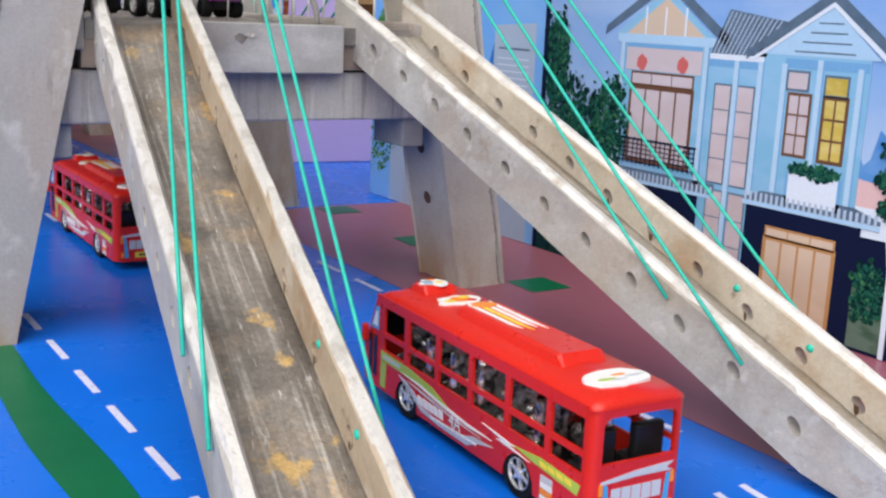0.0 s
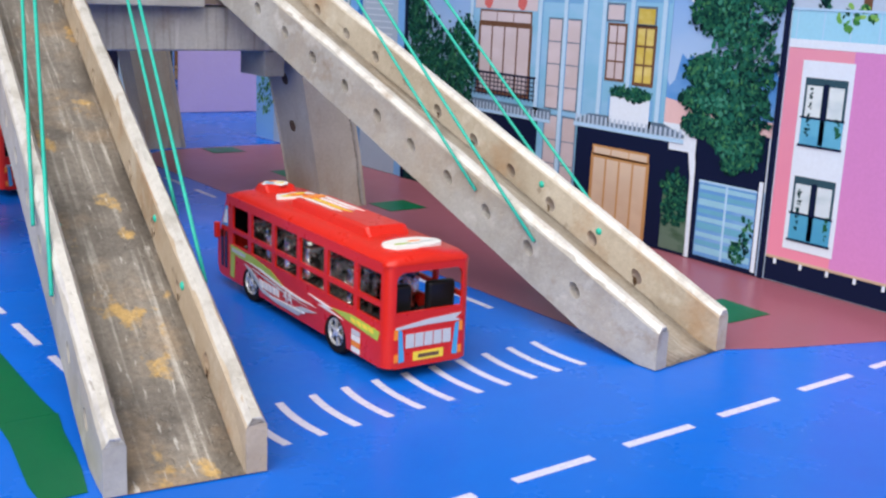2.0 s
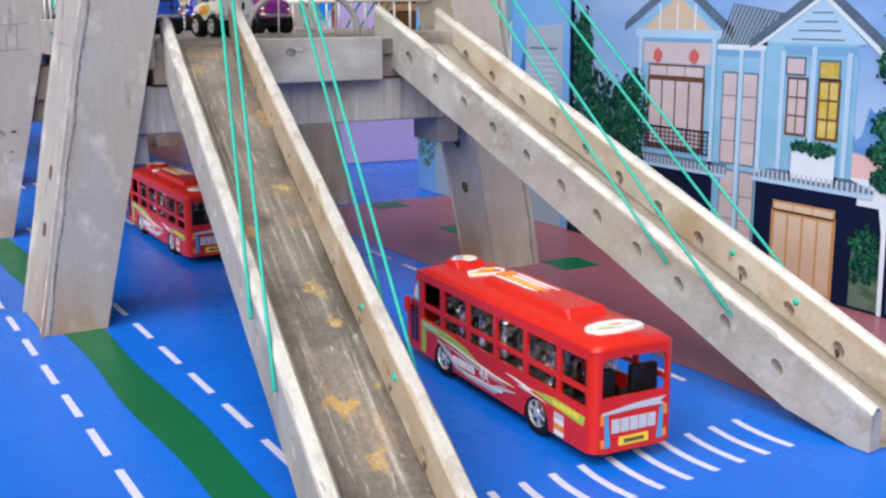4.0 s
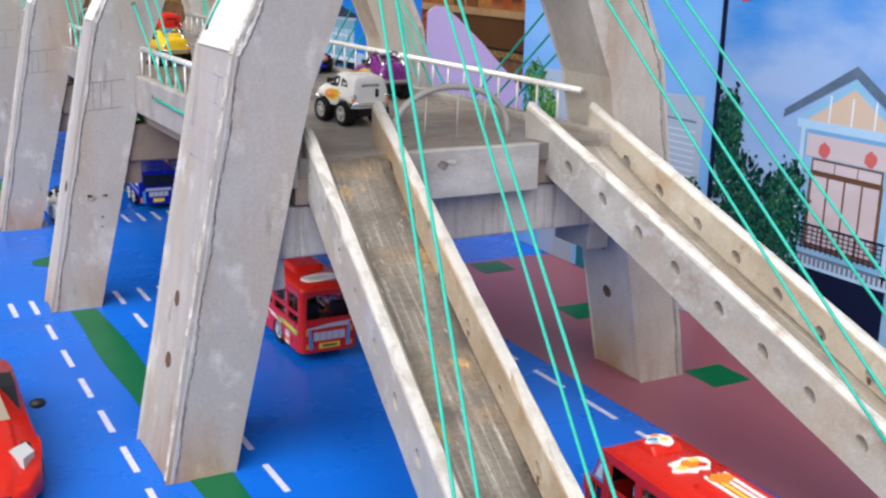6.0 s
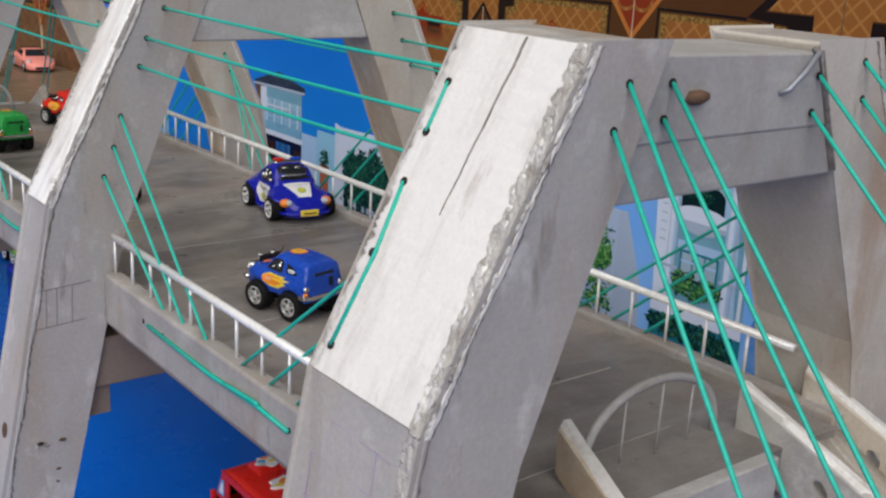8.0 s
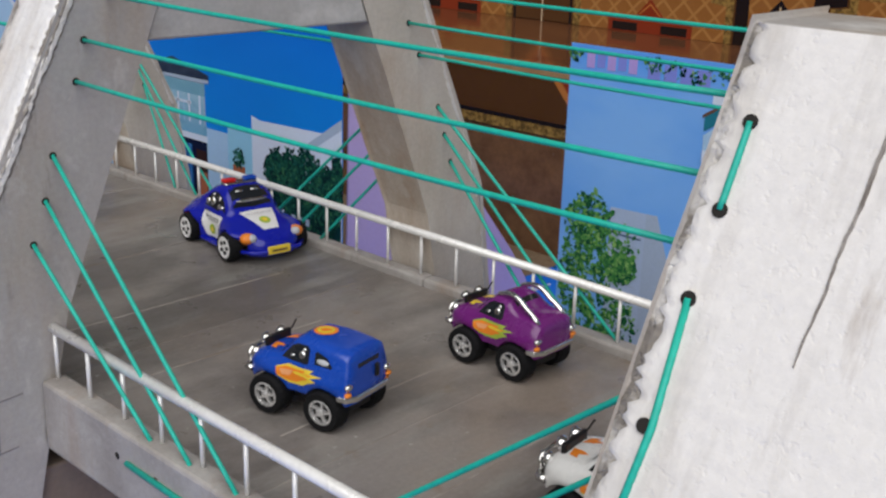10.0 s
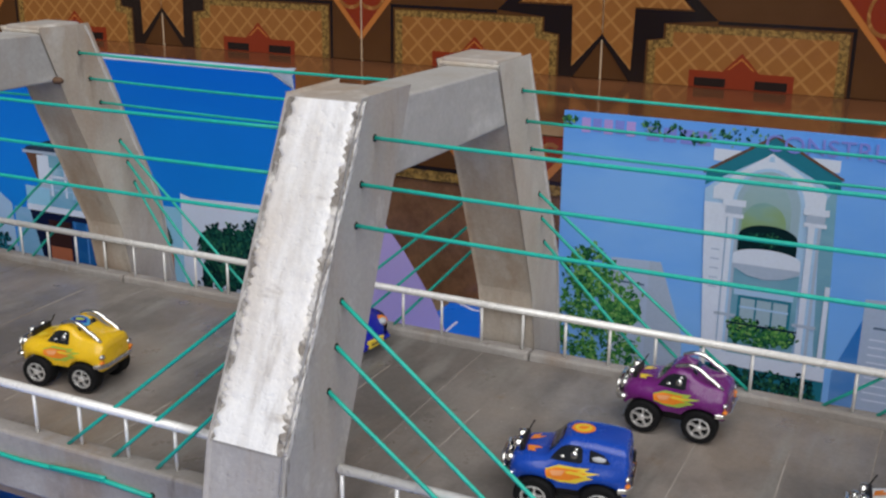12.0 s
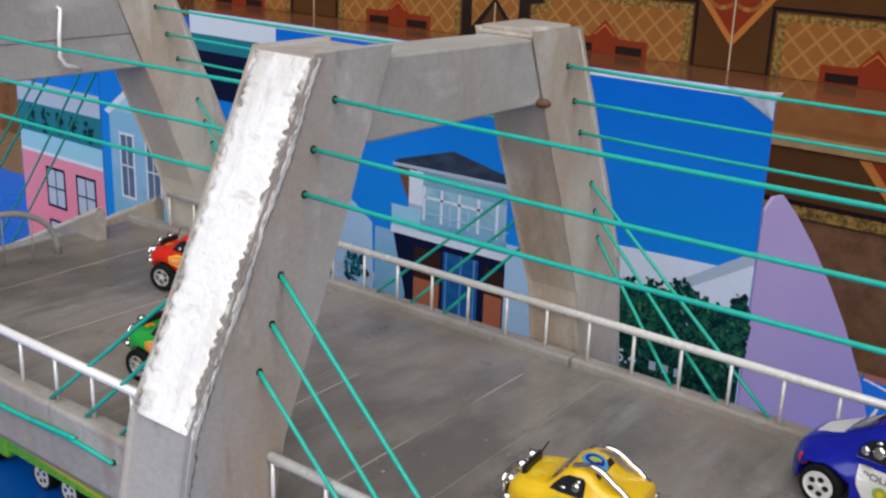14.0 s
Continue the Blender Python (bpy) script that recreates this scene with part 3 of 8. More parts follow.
def portal(n, y0):
    DEPTH = DEPTHS[n]
    y1 = y0 + DEPTH
    frame_ob = tagged(new("portal"), "plastered portal frame")
    frame_ob.parent = bridge
    frame_ob.empty_display_size = 0.01
    for side in (-1, 1):
        front = y0 - (0.007 if n == 0 and side < 0 else 0.0)
        y1 = y0 + DEPTH - (EAST_SHORT if n == 0 and side > 0 else 0.0)
        part("leg", bored(leg_outline(side, n), front, y1, n * 2 + side), PLASTER if side < 0 else WARM, frame_ob)
        edge_coat(side, front, y1, n, frame_ob)
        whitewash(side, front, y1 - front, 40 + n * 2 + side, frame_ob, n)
        if n == 0 and side < 0:
            crumbled_edge(side, y0 - 0.007, frame_ob)
        for hx, hz in (HOLES_W if side < 0 else HOLES_E):
            for y, d in ((y0, -1), (y1, 1)):
                if (n == 0 and d < 0) or (n == 3 and d > 0):
                    continue
                bm = bmesh.new()
                pock(hx, y, hz, 0.0017, (0, d, 0), bm)
                part("cable_hole", bm, HOLE, frame_ob)
        # bolt holes through the lower leg
        (bx, bz), (tx, tz) = leg_outline(side, n)[0:2]
        for hz in (0.068, 0.108) if n == 0 else ((0.112,) if n == 1 else ()):
            f = hz / tz
            bm = bmesh.new()
            pock(bx + (tx - bx) * f, y0 + DEPTH * 0.45, hz, 0.0052, (side, 0, 0.2), bm)
            if side > 0:
                part("bolt_hole", bm, RUST, frame_ob, "rusty bolt hole")
                bm = bmesh.new()
                (ix, iz), (jx, jz) = leg_outline(side, n)[5], leg_outline(side, n)[4]
                pock(ix + (jx - ix) * hz / jz, y0 + DEPTH * 0.5, hz, 0.0052, (-1, 0, -0.2), bm)
            part("bolt_hole", bm, RUST, frame_ob, "rusty bolt hole")
    low = 0.332 if n in (0, 3) else 0.3545
    west, east = 0.0735 - (0.391 - low) * 0.40, 0.1805 + (0.388 - low) * 0.41
    part("top_beam", prism([(0.0725, 0.390), (0.180, 0.388), (0.180 + (0.388 - 0.355) * 0.41, 0.355), (0.0725 - (0.390 - 0.355) * 0.40, 0.355)], "y", y0 + 0.0012, y1 - 0.004, 0.0012), BEAM, frame_ob, "smooth grey top beam")
    if low < 0.35:
        part("lower_beam", prism([(0.0585, 0.3556), (0.1935, 0.3556), (0.2035, low), (0.0495, low)], "y", y0 + 0.0020, y1 - 0.006, 0.0012), BEAM, frame_ob)
    part("cap", box(0.1815, 0.2195, y0 + 0.003, y1 - 0.001, 0.3885, 0.3925, 0.0014), PLASTER, frame_ob)
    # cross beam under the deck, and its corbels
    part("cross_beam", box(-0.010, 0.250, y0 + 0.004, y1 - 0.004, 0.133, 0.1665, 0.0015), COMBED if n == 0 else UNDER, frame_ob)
    for side in (-1, 1):
        x = -0.013 if side < 0 else 0.243
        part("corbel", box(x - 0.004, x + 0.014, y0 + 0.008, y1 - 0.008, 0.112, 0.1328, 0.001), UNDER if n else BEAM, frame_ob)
    # builder's pencil marks round the leg at deck level
    if n:
        for x0, x1, z in ((-0.046, -0.012, 0.2060), (-0.050, -0.016, 0.1815)):
            part("pencil_mark", prism([(x0, z - 0.0003), (x1, z + 0.0022), (x1, z + 0.0027), (x0, z + 0.0003)], "y", y0 - 0.00025, y0 + 0.001), PENCIL, frame_ob, "thin pencil line")
        for x in (-0.0400, -0.0335, -0.0240):
            part("pencil_mark", prism([(x - 0.001, 0.1825), (x, 0.2068), (x + 0.0005, 0.2068), (x - 0.0005, 0.1825)], "y", y0 - 0.0002, y0 + 0.001), PENCIL, frame_ob, "thin pencil line")
    return frame_ob


for n, y0 in enumerate(PORTALS):
    portal(n, y0)

# deck panels, fascia boards, kerbs
JOINTS = (0.930, 1.090, 1.178, 1.330, 1.462, 1.600, 1.726, 1.865, 2.040)
for a, b in zip(JOINTS, JOINTS[1:]):
    sk, sb = 0.004 * math.sin(a * 40), 0.004 * math.sin(b * 40)
    pts = [(0.0085, a + 0.0003 - sk), (0.2365, a + 0.0003 + sk), (0.2365, b - 0.0003 + sb), (0.0085, b - 0.0003 - sb)]
    part("deck_panel", prism(pts, "z", 0.185, 0.197, 0.0003), DECKTOP, bridge)
    part("joint", prism([(0.0088, b - 0.0003 - sb), (0.2362, b - 0.0003 + sb), (0.2362, b + 0.0003 + sb), (0.0088, b + 0.0003 - sb)], "z", 0.190, 0.1966), SCORE, bridge, "dust-filled joint")
rnd = random.Random(77)
for k in range(13):
    y = 0.968 + 0.0830 * k + rnd.uniform(-0.008, 0.008)
    x0, x1, sk = rnd.uniform(0.010, 0.06), rnd.uniform(0.14, 0.235), rnd.uniform(-0.004, 0.004)
    part("score_line", prism([(x0, y - 0.0005), (x1, y + sk - 0.0004), (x1, y + sk + 0.0004), (x0, y + 0.0005)], "z", 0.1964, 0.19715), SCORE, bridge, "thin scored line")
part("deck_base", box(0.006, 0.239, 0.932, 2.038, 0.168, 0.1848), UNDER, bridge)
for x0, x1 in ((-0.0035, 0.008), (0.237, 0.2475)):
    for a, b in zip((0.930,) + PORTALS[1:], PORTALS[1:] + (2.040,)):
        part("fascia", box(x0, x1, a + 0.0004, b - 0.0004, 0.1785 if x0 < 0 else 0.166, 0.2120 if x0 < 0 else 0.2020, 0.0016), BOARD, bridge, "grey side board")
for y0, y1 in ((0.9215, 0.9298), (2.0402, 2.0485)):
    part("end_board", box(0.0740, 0.180, y0, y1, 0.166, 0.1985, 0.001), BEAM, bridge, "grey end board")
part("chipped_hole", prism(blob(0.1050, 0.1885, 0.0042, 0.0030, 9, 12, 0.35), "y", 0.9213, 0.9225), SEAM, bridge, "chipped dark spot")
part("plaster_chip", prism(blob(0.1115, 0.1905, 0.0040, 0.0016, 9, 13, 0.4), "y", 0.9208, 0.9225), CHIP, bridge, "loose crumb of plaster")


def railing(x, y0, y1, name="railing"):
    top, foot = (0.2355, 0.2112) if x < 0.1 else (0.2278, 0.2012)
    r = tagged(new(name), "white rod railing with thin posts")
    r.parent = bridge
    r.empty_display_size = 0.01
    part("handrail", tube([(x, y0, top), (x, y1, top)], 0.0024, 10), STEEL, r, smooth=True)
    n = max(2, round((y1 - y0) / 0.0285))
    for k in range(1 if x > 0.1 else 0, n + 1):
        y = y0 + 0.001 + (y1 - y0 - 0.002) * k / n
        part("post", tube([(x, y, foot), (x, y, top - 0.001)], 0.0010, 6), STEEL, r, smooth=True)


railing(0.0035, 0.995, 1.298)
railing(0.0035, 1.358, 1.628)
railing(0.0035, 1.688, 1.958)
railing(0.2415, 0.962, 1.992)
for yb in (0.961, 2.008):
    cx = 0.1325 if yb < 1.5 else 0.1085
    arch = [(cx + 0.0460 * math.cos(math.pi * k / 20), yb, 0.197 + 0.0375 * math.sin(math.pi * k / 20) ** 0.8) for k in range(21)]
    ar = tagged(new("arch_rail"), "bent grey arch rail")
    ar.parent = bridge
    ar.empty_display_size = 0.01
    part("handrail", tube(arch, 0.0022, 10), BEAM, ar, smooth=True)
    for fx in (-0.021, 0.004, 0.026):
        part("post", tube([(cx + fx, yb, 0.1965), (cx + fx + 0.0008, yb, 0.198 + 0.0340 * math.sqrt(1 - (fx / 0.0460) ** 2))], 0.0006, 6), BEAM, ar, smooth=True)


STARTS = {(1, 1): -0.0235, (1, -1): 0.004, (0, 1): -0.014, (0, -1): -0.008}


def ramp(mirror_x, mirror_y, name="ramp"):
    """A sloping U-shaped ramp, built for the near east side and mirrored to its place."""
    top, low = Vector((0.2225, 0.945, 0.1997)), Vector((0.2655, 0.5030, 0.0070))
    if mirror_x:
        top, low = Vector((2 * XC - 0.0476, 0.945, 0.1997)), Vector((2 * XC + 0.0208, 0.5020, 0.0070))
    run = low - top
    length = math.hypot(run.x, run.y)
    fwd = Vector((run.x / length, run.y / length, 0))
    right = Vector((-fwd.y, fwd.x, 0))
    slope = run.z / length

    def at(s, w, h):
        p = top + fwd * s + right * w
        z = max(0.0006, top.z + slope * s + h)
        x = 2 * XC - p.x if mirror_x else p.x
        y = 2 * 1.4845 - p.y if mirror_y else p.y
        return (x, y, z)

    r = tagged(new(name), "plastered U-shaped ramp")
    r.parent = bridge
    r.empty_display_size = 0.01
    n = 34
    half, wall = 0.0312, 0.0085
    rnd = random.Random(5 + mirror_x + 2 * mirror_y)

    def skin(shape, start):
        rings = []
        for k in range(n + 1):
            s = start + (length - start) * k / n
            rings.append([at(s, w + rnd.uniform(-0.00025, 0.00025), h + rnd.uniform(-0.0003, 0.0003)) for w, h in shape])
        return loft(rings)

    def pierced(sgn):
        """One side wall with round holes bored through it."""
        out, inn, cell, R, N = -half, -half + wall, 0.0056, 0.0041, 16
        inner_left = mirror_x and sgn > 0
        first, step = (0.020, 0.0469) if inner_left else (0.0256, 0.0354) if mirror_x else (0.0345, 0.0351)
        start = STARTS[mirror_x, sgn]
        spots = [first + step * k for k in range(13) if first + step * k < length - 0.03]
        shape = [(out, -0.0205), (out, -0.0075), (out, 0.0037), (out, 0.0125), (out + 0.0025, 0.0160), (inn - 0.0025, 0.0160), (inn, 0.0125), (inn, 0.0037), (inn, -0.0075), (inn, -0.0085)]
        holes = [(s + rnd.uniform(-0.0010, 0.0010), -0.0019 + rnd.uniform(-0.0006, 0.0006)) for s in spots]
        marks = sorted([start, start + 0.003, length] + [s + d for s, h in holes for d in (-cell, cell)] + [length - 0.012])
        starts = {round(s - cell, 6): (s, h) for s, h in holes}
        bm = bmesh.new()
        rings = [[bm.verts.new(at(s, sgn * (w + rnd.uniform(-0.0002, 0.0002)), h + rnd.uniform(-0.00025, 0.00025))) for w, h in shape] for s in marks]
        m = len(shape)
        for k in range(len(marks) - 1):
            hole = starts.get(round(marks[k], 6))
            a, b = rings[k], rings[k + 1]
            round_edges = []
            for i in range(m):
                e = (i + 1) % m
                if hole is None or i not in (1, 7):
                    bm.faces.new((a[i], a[e], b[e], b[i]))
                    continue
                w = sgn * (out if i == 1 else inn)
                loop = [bm.verts.new(at(hole[0] + R * math.cos(2 * math.pi * (j + 0.5) / N), w, hole[1] + R * math.sin(2 * math.pi * (j + 0.5) / N))) for j in range(N)]
                hi, lo = (e, i) if i == 1 else (i, e)
                corners = [b[hi], a[hi], a[lo], b[lo]]
                for c in range(4):
                    q = N // 4
                    for j in range(q - 1):
                        bm.faces.new((corners[c], loop[c * q + j], loop[c * q + j + 1]))
                    bm.faces.new((corners[c], loop[c * q + q - 1], loop[(c * q + q) % N], corners[(c + 1) % 4]))
                round_edges.append(loop)
            if round_edges:
                p, o = round_edges
                for j in range(N):
                    bm.faces.new((p[j], p[(j + 1) % N], o[(j + 1) % N], o[j]))
        bm.faces.new(rings[0])
        bm.faces.new(rings[-1][::-1])
        return bm

    for sgn in (1, -1):
        w_mat = (RAMPRUST if mirror_x else RAMPTAN) if at(0.1, -sgn * half, 0.0)[0] > at(0.1, 0.0, 0.0)[0] else RAMPOUT
        part("side_wall", pierced(sgn), w_mat, r)
        inn, first, step = half - wall - 0.0003, *((0.020, 0.0469) if mirror_x and sgn > 0 else (0.0256, 0.0354) if mirror_x else (0.0345, 0.0351))
        for k in range(12):
            s, long, wide = first + step * k, rnd.uniform(0.0015, 0.0045), rnd.uniform(0.0007, 0.0016)
            if s > length - 0.03 or rnd.random() < (0.25 if mirror_x else 0.6):
                continue
            bm = bmesh.new()
            ring = [bm.verts.new(at(s + u * wide, -sgn * (inn - v), h)) for u, v, h in ((-1, 0.0, -0.0030), (1, 0.0, -0.0030), (1.1, 0.0, -0.0060), (0.5, 0.0, -0.0058 - long * 0.4), (0.1, 0.0, -0.0060 - long * 0.6), (-0.6, 0.0, -0.0058 - long * 0.3))]
            bm.faces.new(ring)
            bmesh.ops.solidify(bm, geom=bm.faces, thickness=0.0004)
            part("rust_drip", bm, DRIPSTAIN, r, "dark rusty drip under a hole")
        # Cap along the worn wall top, its highlight put into the pale colour.
        cap = [(-half + 0.0006, 0.0135), (-half + 0.0024, 0.0164), (-half + wall - 0.0024, 0.0164), (-half + wall - 0.0006, 0.0135)]
        part("worn_edge", skin([(sgn * w, h) for w, h in cap], STARTS[mirror_x, sgn]), WORN_BRIGHT, r, "worn top edge with its highlight painted in")
    rings = []
    for k in range(n + 1):
        s = 0.0135 + (length - 0.0135) * k / n
        lift = 0.0166 * math.exp(-s / 0.03)
        rings.append([at(s, w, h + rnd.uniform(-0.0003, 0.0003) + lift) for w, h in ((-half + wall - 0.0005, -0.0200), (-half + wall - 0.0005, -0.0088), (-0.012, -0.0094), (0.0, -0.0096), (0.012, -0.0094), (half - wall + 0.0005, -0.0088), (half - wall + 0.0005, -0.0200))])
    part("bed", loft(rings), RAMPSTAIN if mirror_x and not mirror_y else RAMPIN, r, "worn streaked ramp bed", smooth=True)
    return r, at


RAMPS = {}
for mx, my in ((1, 0), (0, 0), (1, 1), (0, 1)):
    RAMPS[mx, my] = ramp(mx, my)[1]

# ---- cables of green twine ----
cables = []


def cable(points, r=0.00098, name="cable", sag=0.0):
    a, b = Vector(points[0]), Vector(points[-1])
    if len(points) == 2:
        points = [a.lerp(b, k / 8) - Vector((0, 0, sag * 4 * (k / 8) * (1 - k / 8))) for k in range(9)]
    ob = part(name, tube(points, r, 6), TWINE, bridge, smooth=True)
    cables.append(ob)


for n in range(3):
    ya, yb = PORTALS[n] + DEPTHS[n], PORTALS[n + 1]
    yd = ya + (0.005 if n == 0 else 0.0)
    for holes, x in ((HOLES_W, 0.0008), (HOLES_E, 0.2425)):
        back = ya - (EAST_SHORT if n == 0 and x > 0.1 else 0.0)
        for hx, hz in holes[:3]:
            cable([(hx, back, hz), (hx, yb, hz)], sag=0.0012)
        for k, (hx, hz) in enumerate(holes[3:]):
            reach = (0.118, 0.089, 0.062)[k]
            z = 0.2118 if x < 0.1 else 0.2018
            cable([(hx, yb, hz), (x, yb - (reach if n else reach + 0.019), z)])
            cable([(hx, back, hz), (x, yd + reach, z)])
        xo = -0.0042 if x < 0.1 else 0.2482
        zs = 0.1995 if x < 0.1 else 0.190
        cable([(xo, yd + 0.062, zs - 0.0005), (xo - 0.0005, yd + 0.092, zs + 0.0012), (xo - 0.0006, (ya + yb) / 2, zs - 0.001), (xo, yb - 0.070, zs)], 0.0013, "stitch")
        cable([(xo - 0.0008, yd + 0.090, zs + 0.0028), (xo - 0.0016, yd + 0.125, zs + 0.001)], 0.0012, "stitch")
        for y_end, d in ((yd, 1), (yb, -1)):
            for r in (0.062, 0.090):
                bm = bmesh.new()
                pock(xo + (0.0008 if x < 0.1 else -0.0008), y_end + d * r, zs, 0.0016, (-1 if x < 0.1 else 1, 0, 0), bm)
                part("stitch_hole", bm, HOLE, bridge)
# stitches of twine on the outer faces of the legs
for n, y0 in enumerate(PORTALS):
    DEPTH = DEPTHS[n]
    for side in (-1, 1):
        (bx, bz), (tx, tz) = leg_outline(side, n)[1:3]

        def on_face(z, y):
            f = (z - bz) / (tz - bz)
            return (bx + (tx - bx) * f + side * 0.0019, y, z)

        if n == 0:
            ys = y0 + DEPTH - 0.0085 - (EAST_SHORT if side > 0 else 0.0)
            cable([on_face(0.374, ys), on_face(0.355, ys)], 0.0009, "stitch")
            cable([on_face(0.336, ys), on_face(0.309, ys - 0.002), on_face(0.274, ys)], 0.0010, "stitch")
            for z in (0.374, 0.355, 0.336, 0.309, 0.274):
                bm = bmesh.new()
                pock(*on_face(z, ys), 0.0019, (side, 0, 0.5), bm)
                part("stitch_hole", bm, HOLE, bridge)
# stays from the first and last portal to the ramps
for my in (0, 1):
    for mx in (0, 1):
        at = RAMPS[mx, my]
        for (tx, tz), (s, w) in zip((((0.215, 0.383), (0.217, 0.366), (0.181, 0.378), (0.179, 0.362)) if not mx else ((0.191, 0.381), (0.197, 0.364), (0.159, 0.379), (0.162, 0.365))), ((0.356, 0.0334), (0.308, 0.0334), (0.356, -0.0334), (0.307, -0.0334))):
            x = 2 * XC - tx if mx else tx
            y = PORTALS[0] - (0.0072 if x < 0.07 else 0.0) if my == 0 else PORTALS[3] + DEPTHS[3]
            bm = bmesh.new()
            pock(x, y, tz, 0.0018, (0, -1 if my == 0 else 1, 0), bm)
            part("cable_hole", bm, HOLE, bridge)
            cable([(x, y, tz), at(s, w, 0.0065)], sag=0.004 if not mx else 0.0015)
            k = at(s, -0.0238 if w < 0 else 0.0238, 0.0055)
            part("knot", lathe([(0.0002, -0.0022), (0.0022, -0.0014), (0.0028, 0.0004), (0.0015, 0.0024)], k, (1, 0.1, 0.3), 8), TWINE, bridge, smooth=True)

# bent rods cast into the top beams
part("rod_hook", tube([(0.155, 0.9325, 0.3715), (0.1570, 0.9290, 0.3730), (0.166, 0.9280, 0.3805), (0.1755, 0.9290, 0.3880), (0.1770, 0.9330, 0.3890)], 0.0012, 8), GUNMETAL, bridge, "bent steel rod hook", smooth=True)
part("rod_stub", lathe([(0.0005, -0.004), (0.0028, -0.002), (0.0030, 0.003), (0.0016, 0.0065)], (0.0985, 0.9312, 0.3725), (0.9, -0.35, 0.1), 10), RUST, bridge, "rusty rod stub", smooth=True)
part("rod_hook", tube([(0.138, 1.9620, 0.3760), (0.1375, 1.9575, 0.3750), (0.1345, 1.9560, 0.3600), (0.1330, 1.9550, 0.3460), (0.1360, 1.9540, 0.3405), (0.1475, 1.9530, 0.3370)], 0.0014, 8), STEEL, bridge, "bent steel rod hook", smooth=True)
part("rod_stub", lathe([(0.0005, -0.003), (0.0024, -0.001), (0.0024, 0.003), (0.0012, 0.005)], (0.189, 1.6285, 0.3560), (0.3, -1, 0), 10), RUST, bridge, "rusty rod stub", smooth=True)
for xa, za, xb, zb in ((0.1805, 0.389, 0.1935, 0.356), (0.1935, 0.356, 0.2030, 0.334)):
    part("crack", prism([(xa - 0.0004, za), (xa + 0.0004, za), (xb + 0.0004, zb), (xb - 0.0004, zb)], "y", 0.9300, 0.9335), SEAM, bridge, "dark crack")

# faint brick marks drawn on the outer face of the first leg
def outer(z):
    return -0.083 + 0.0495 * z / 0.262 - 0.0001


for z in (0.196, 0.214, 0.232, 0.248):
    part("pencil_mark", tube([(outer(z), 0.938, z), (outer(z + 0.001), 0.988, z + 0.001)], 0.00028, 5), VIOLET, bridge, "faint violet line")
for k, (z0, z1) in enumerate(((0.196, 0.214), (0.214, 0.232), (0.232, 0.248))):
    for y in (0.946, 0.962, 0.977):
        y += 0.009 * (k % 2)
        part("pencil_mark", tube([(outer(z0), y, z0), (outer(z1), y + 0.001, z1)], 0.00026, 5), VIOLET, bridge, "faint violet line")
# chips knocked out of the second leg
for x, z, r, mat in ((-0.0470, 0.1035, 0.0042, CHIP), (-0.0485, 0.1052, 0.0020, HOLE), (-0.0345, 0.1045, 0.0022, RUST), (-0.0380, 0.0850, 0.0013, RUST), (-0.0390, 0.0760, 0.0010, RUST)):
    bm = prism([(x + r * (1.2 if k % 3 else 0.8) * math.cos(k * 0.7), z + r * 0.55 * (1.1 if k % 2 else 0.8) * math.sin(k * 0.7)) for k in range(9)], "y", 1.2993 - (0.0002 if mat is HOLE else 0.0), 1.3010)
    part("chip", bm, mat, bridge, "chipped spot")

# ---- toy vehicles ----
TYRE = material("black_rubber", (0.007, 0.007, 0.008), 0.8, amount=0.3, bump=0.2, bscale=900, gloss=0.2)
CHROME = material("chrome_plastic", (0.80, 0.79, 0.77), 0.12, 1.0, spot=(0.55, 0.54, 0.52), amount=0.4, scale=200)
ALU = material("dull_silver_plastic", (0.80, 0.79, 0.78), 0.28, 0.6, spot=(0.62, 0.61, 0.60), amount=0.5, scale=150)
BLACKP = plain("black_plastic", (0.010, 0.010, 0.011), 0.4, gloss=0.3)
GLASS = plain("dark_tinted_window", (0.012, 0.014, 0.018), 0.08)
REDP = plain("red_plastic", (0.58, 0.018, 0.010), 0.32, coat=0.1, gloss=0.35)
BLUEP = plain("blue_plastic", (0.006, 0.060, 0.42), 0.25, coat=0.3)
NAVYP = plain("dark_blue_plastic", (0.006, 0.012, 0.34), 0.22, coat=0.2, gloss=0.35)
PURPLEP = plain("purple_plastic", (0.150, 0.013, 0.165), 0.25, coat=0.3)
YELLOWP = plain("yellow_plastic", (0.80, 0.50, 0.012), 0.28, coat=0.3)
WHITEP = plain("white_plastic", (0.80, 0.79, 0.77), 0.28, coat=0.3)
GREENP = plain("green_plastic", (0.015, 0.36, 0.055), 0.28, coat=0.3)
LIMEP = plain("lime_plastic", (0.20, 0.60, 0.02), 0.28, coat=0.3)
ORANGE = plain("orange_sticker", (0.82, 0.24, 0.02), 0.4)
PALEORANGE = plain("pale_orange_sticker", (0.80, 0.36, 0.16), 0.4)
STWHITE = plain("white_sticker", (0.78, 0.77, 0.76), 0.4)
STGREEN = plain("green_sticker", (0.36, 0.48, 0.06), 0.4)
STYELLOW = plain("yellow_sticker", (0.80, 0.60, 0.05), 0.4)
STBLUE = plain("blue_sticker", (0.06, 0.32, 0.60), 0.4)
STGREY = plain("grey_sticker", (0.50, 0.52, 0.55), 0.4)
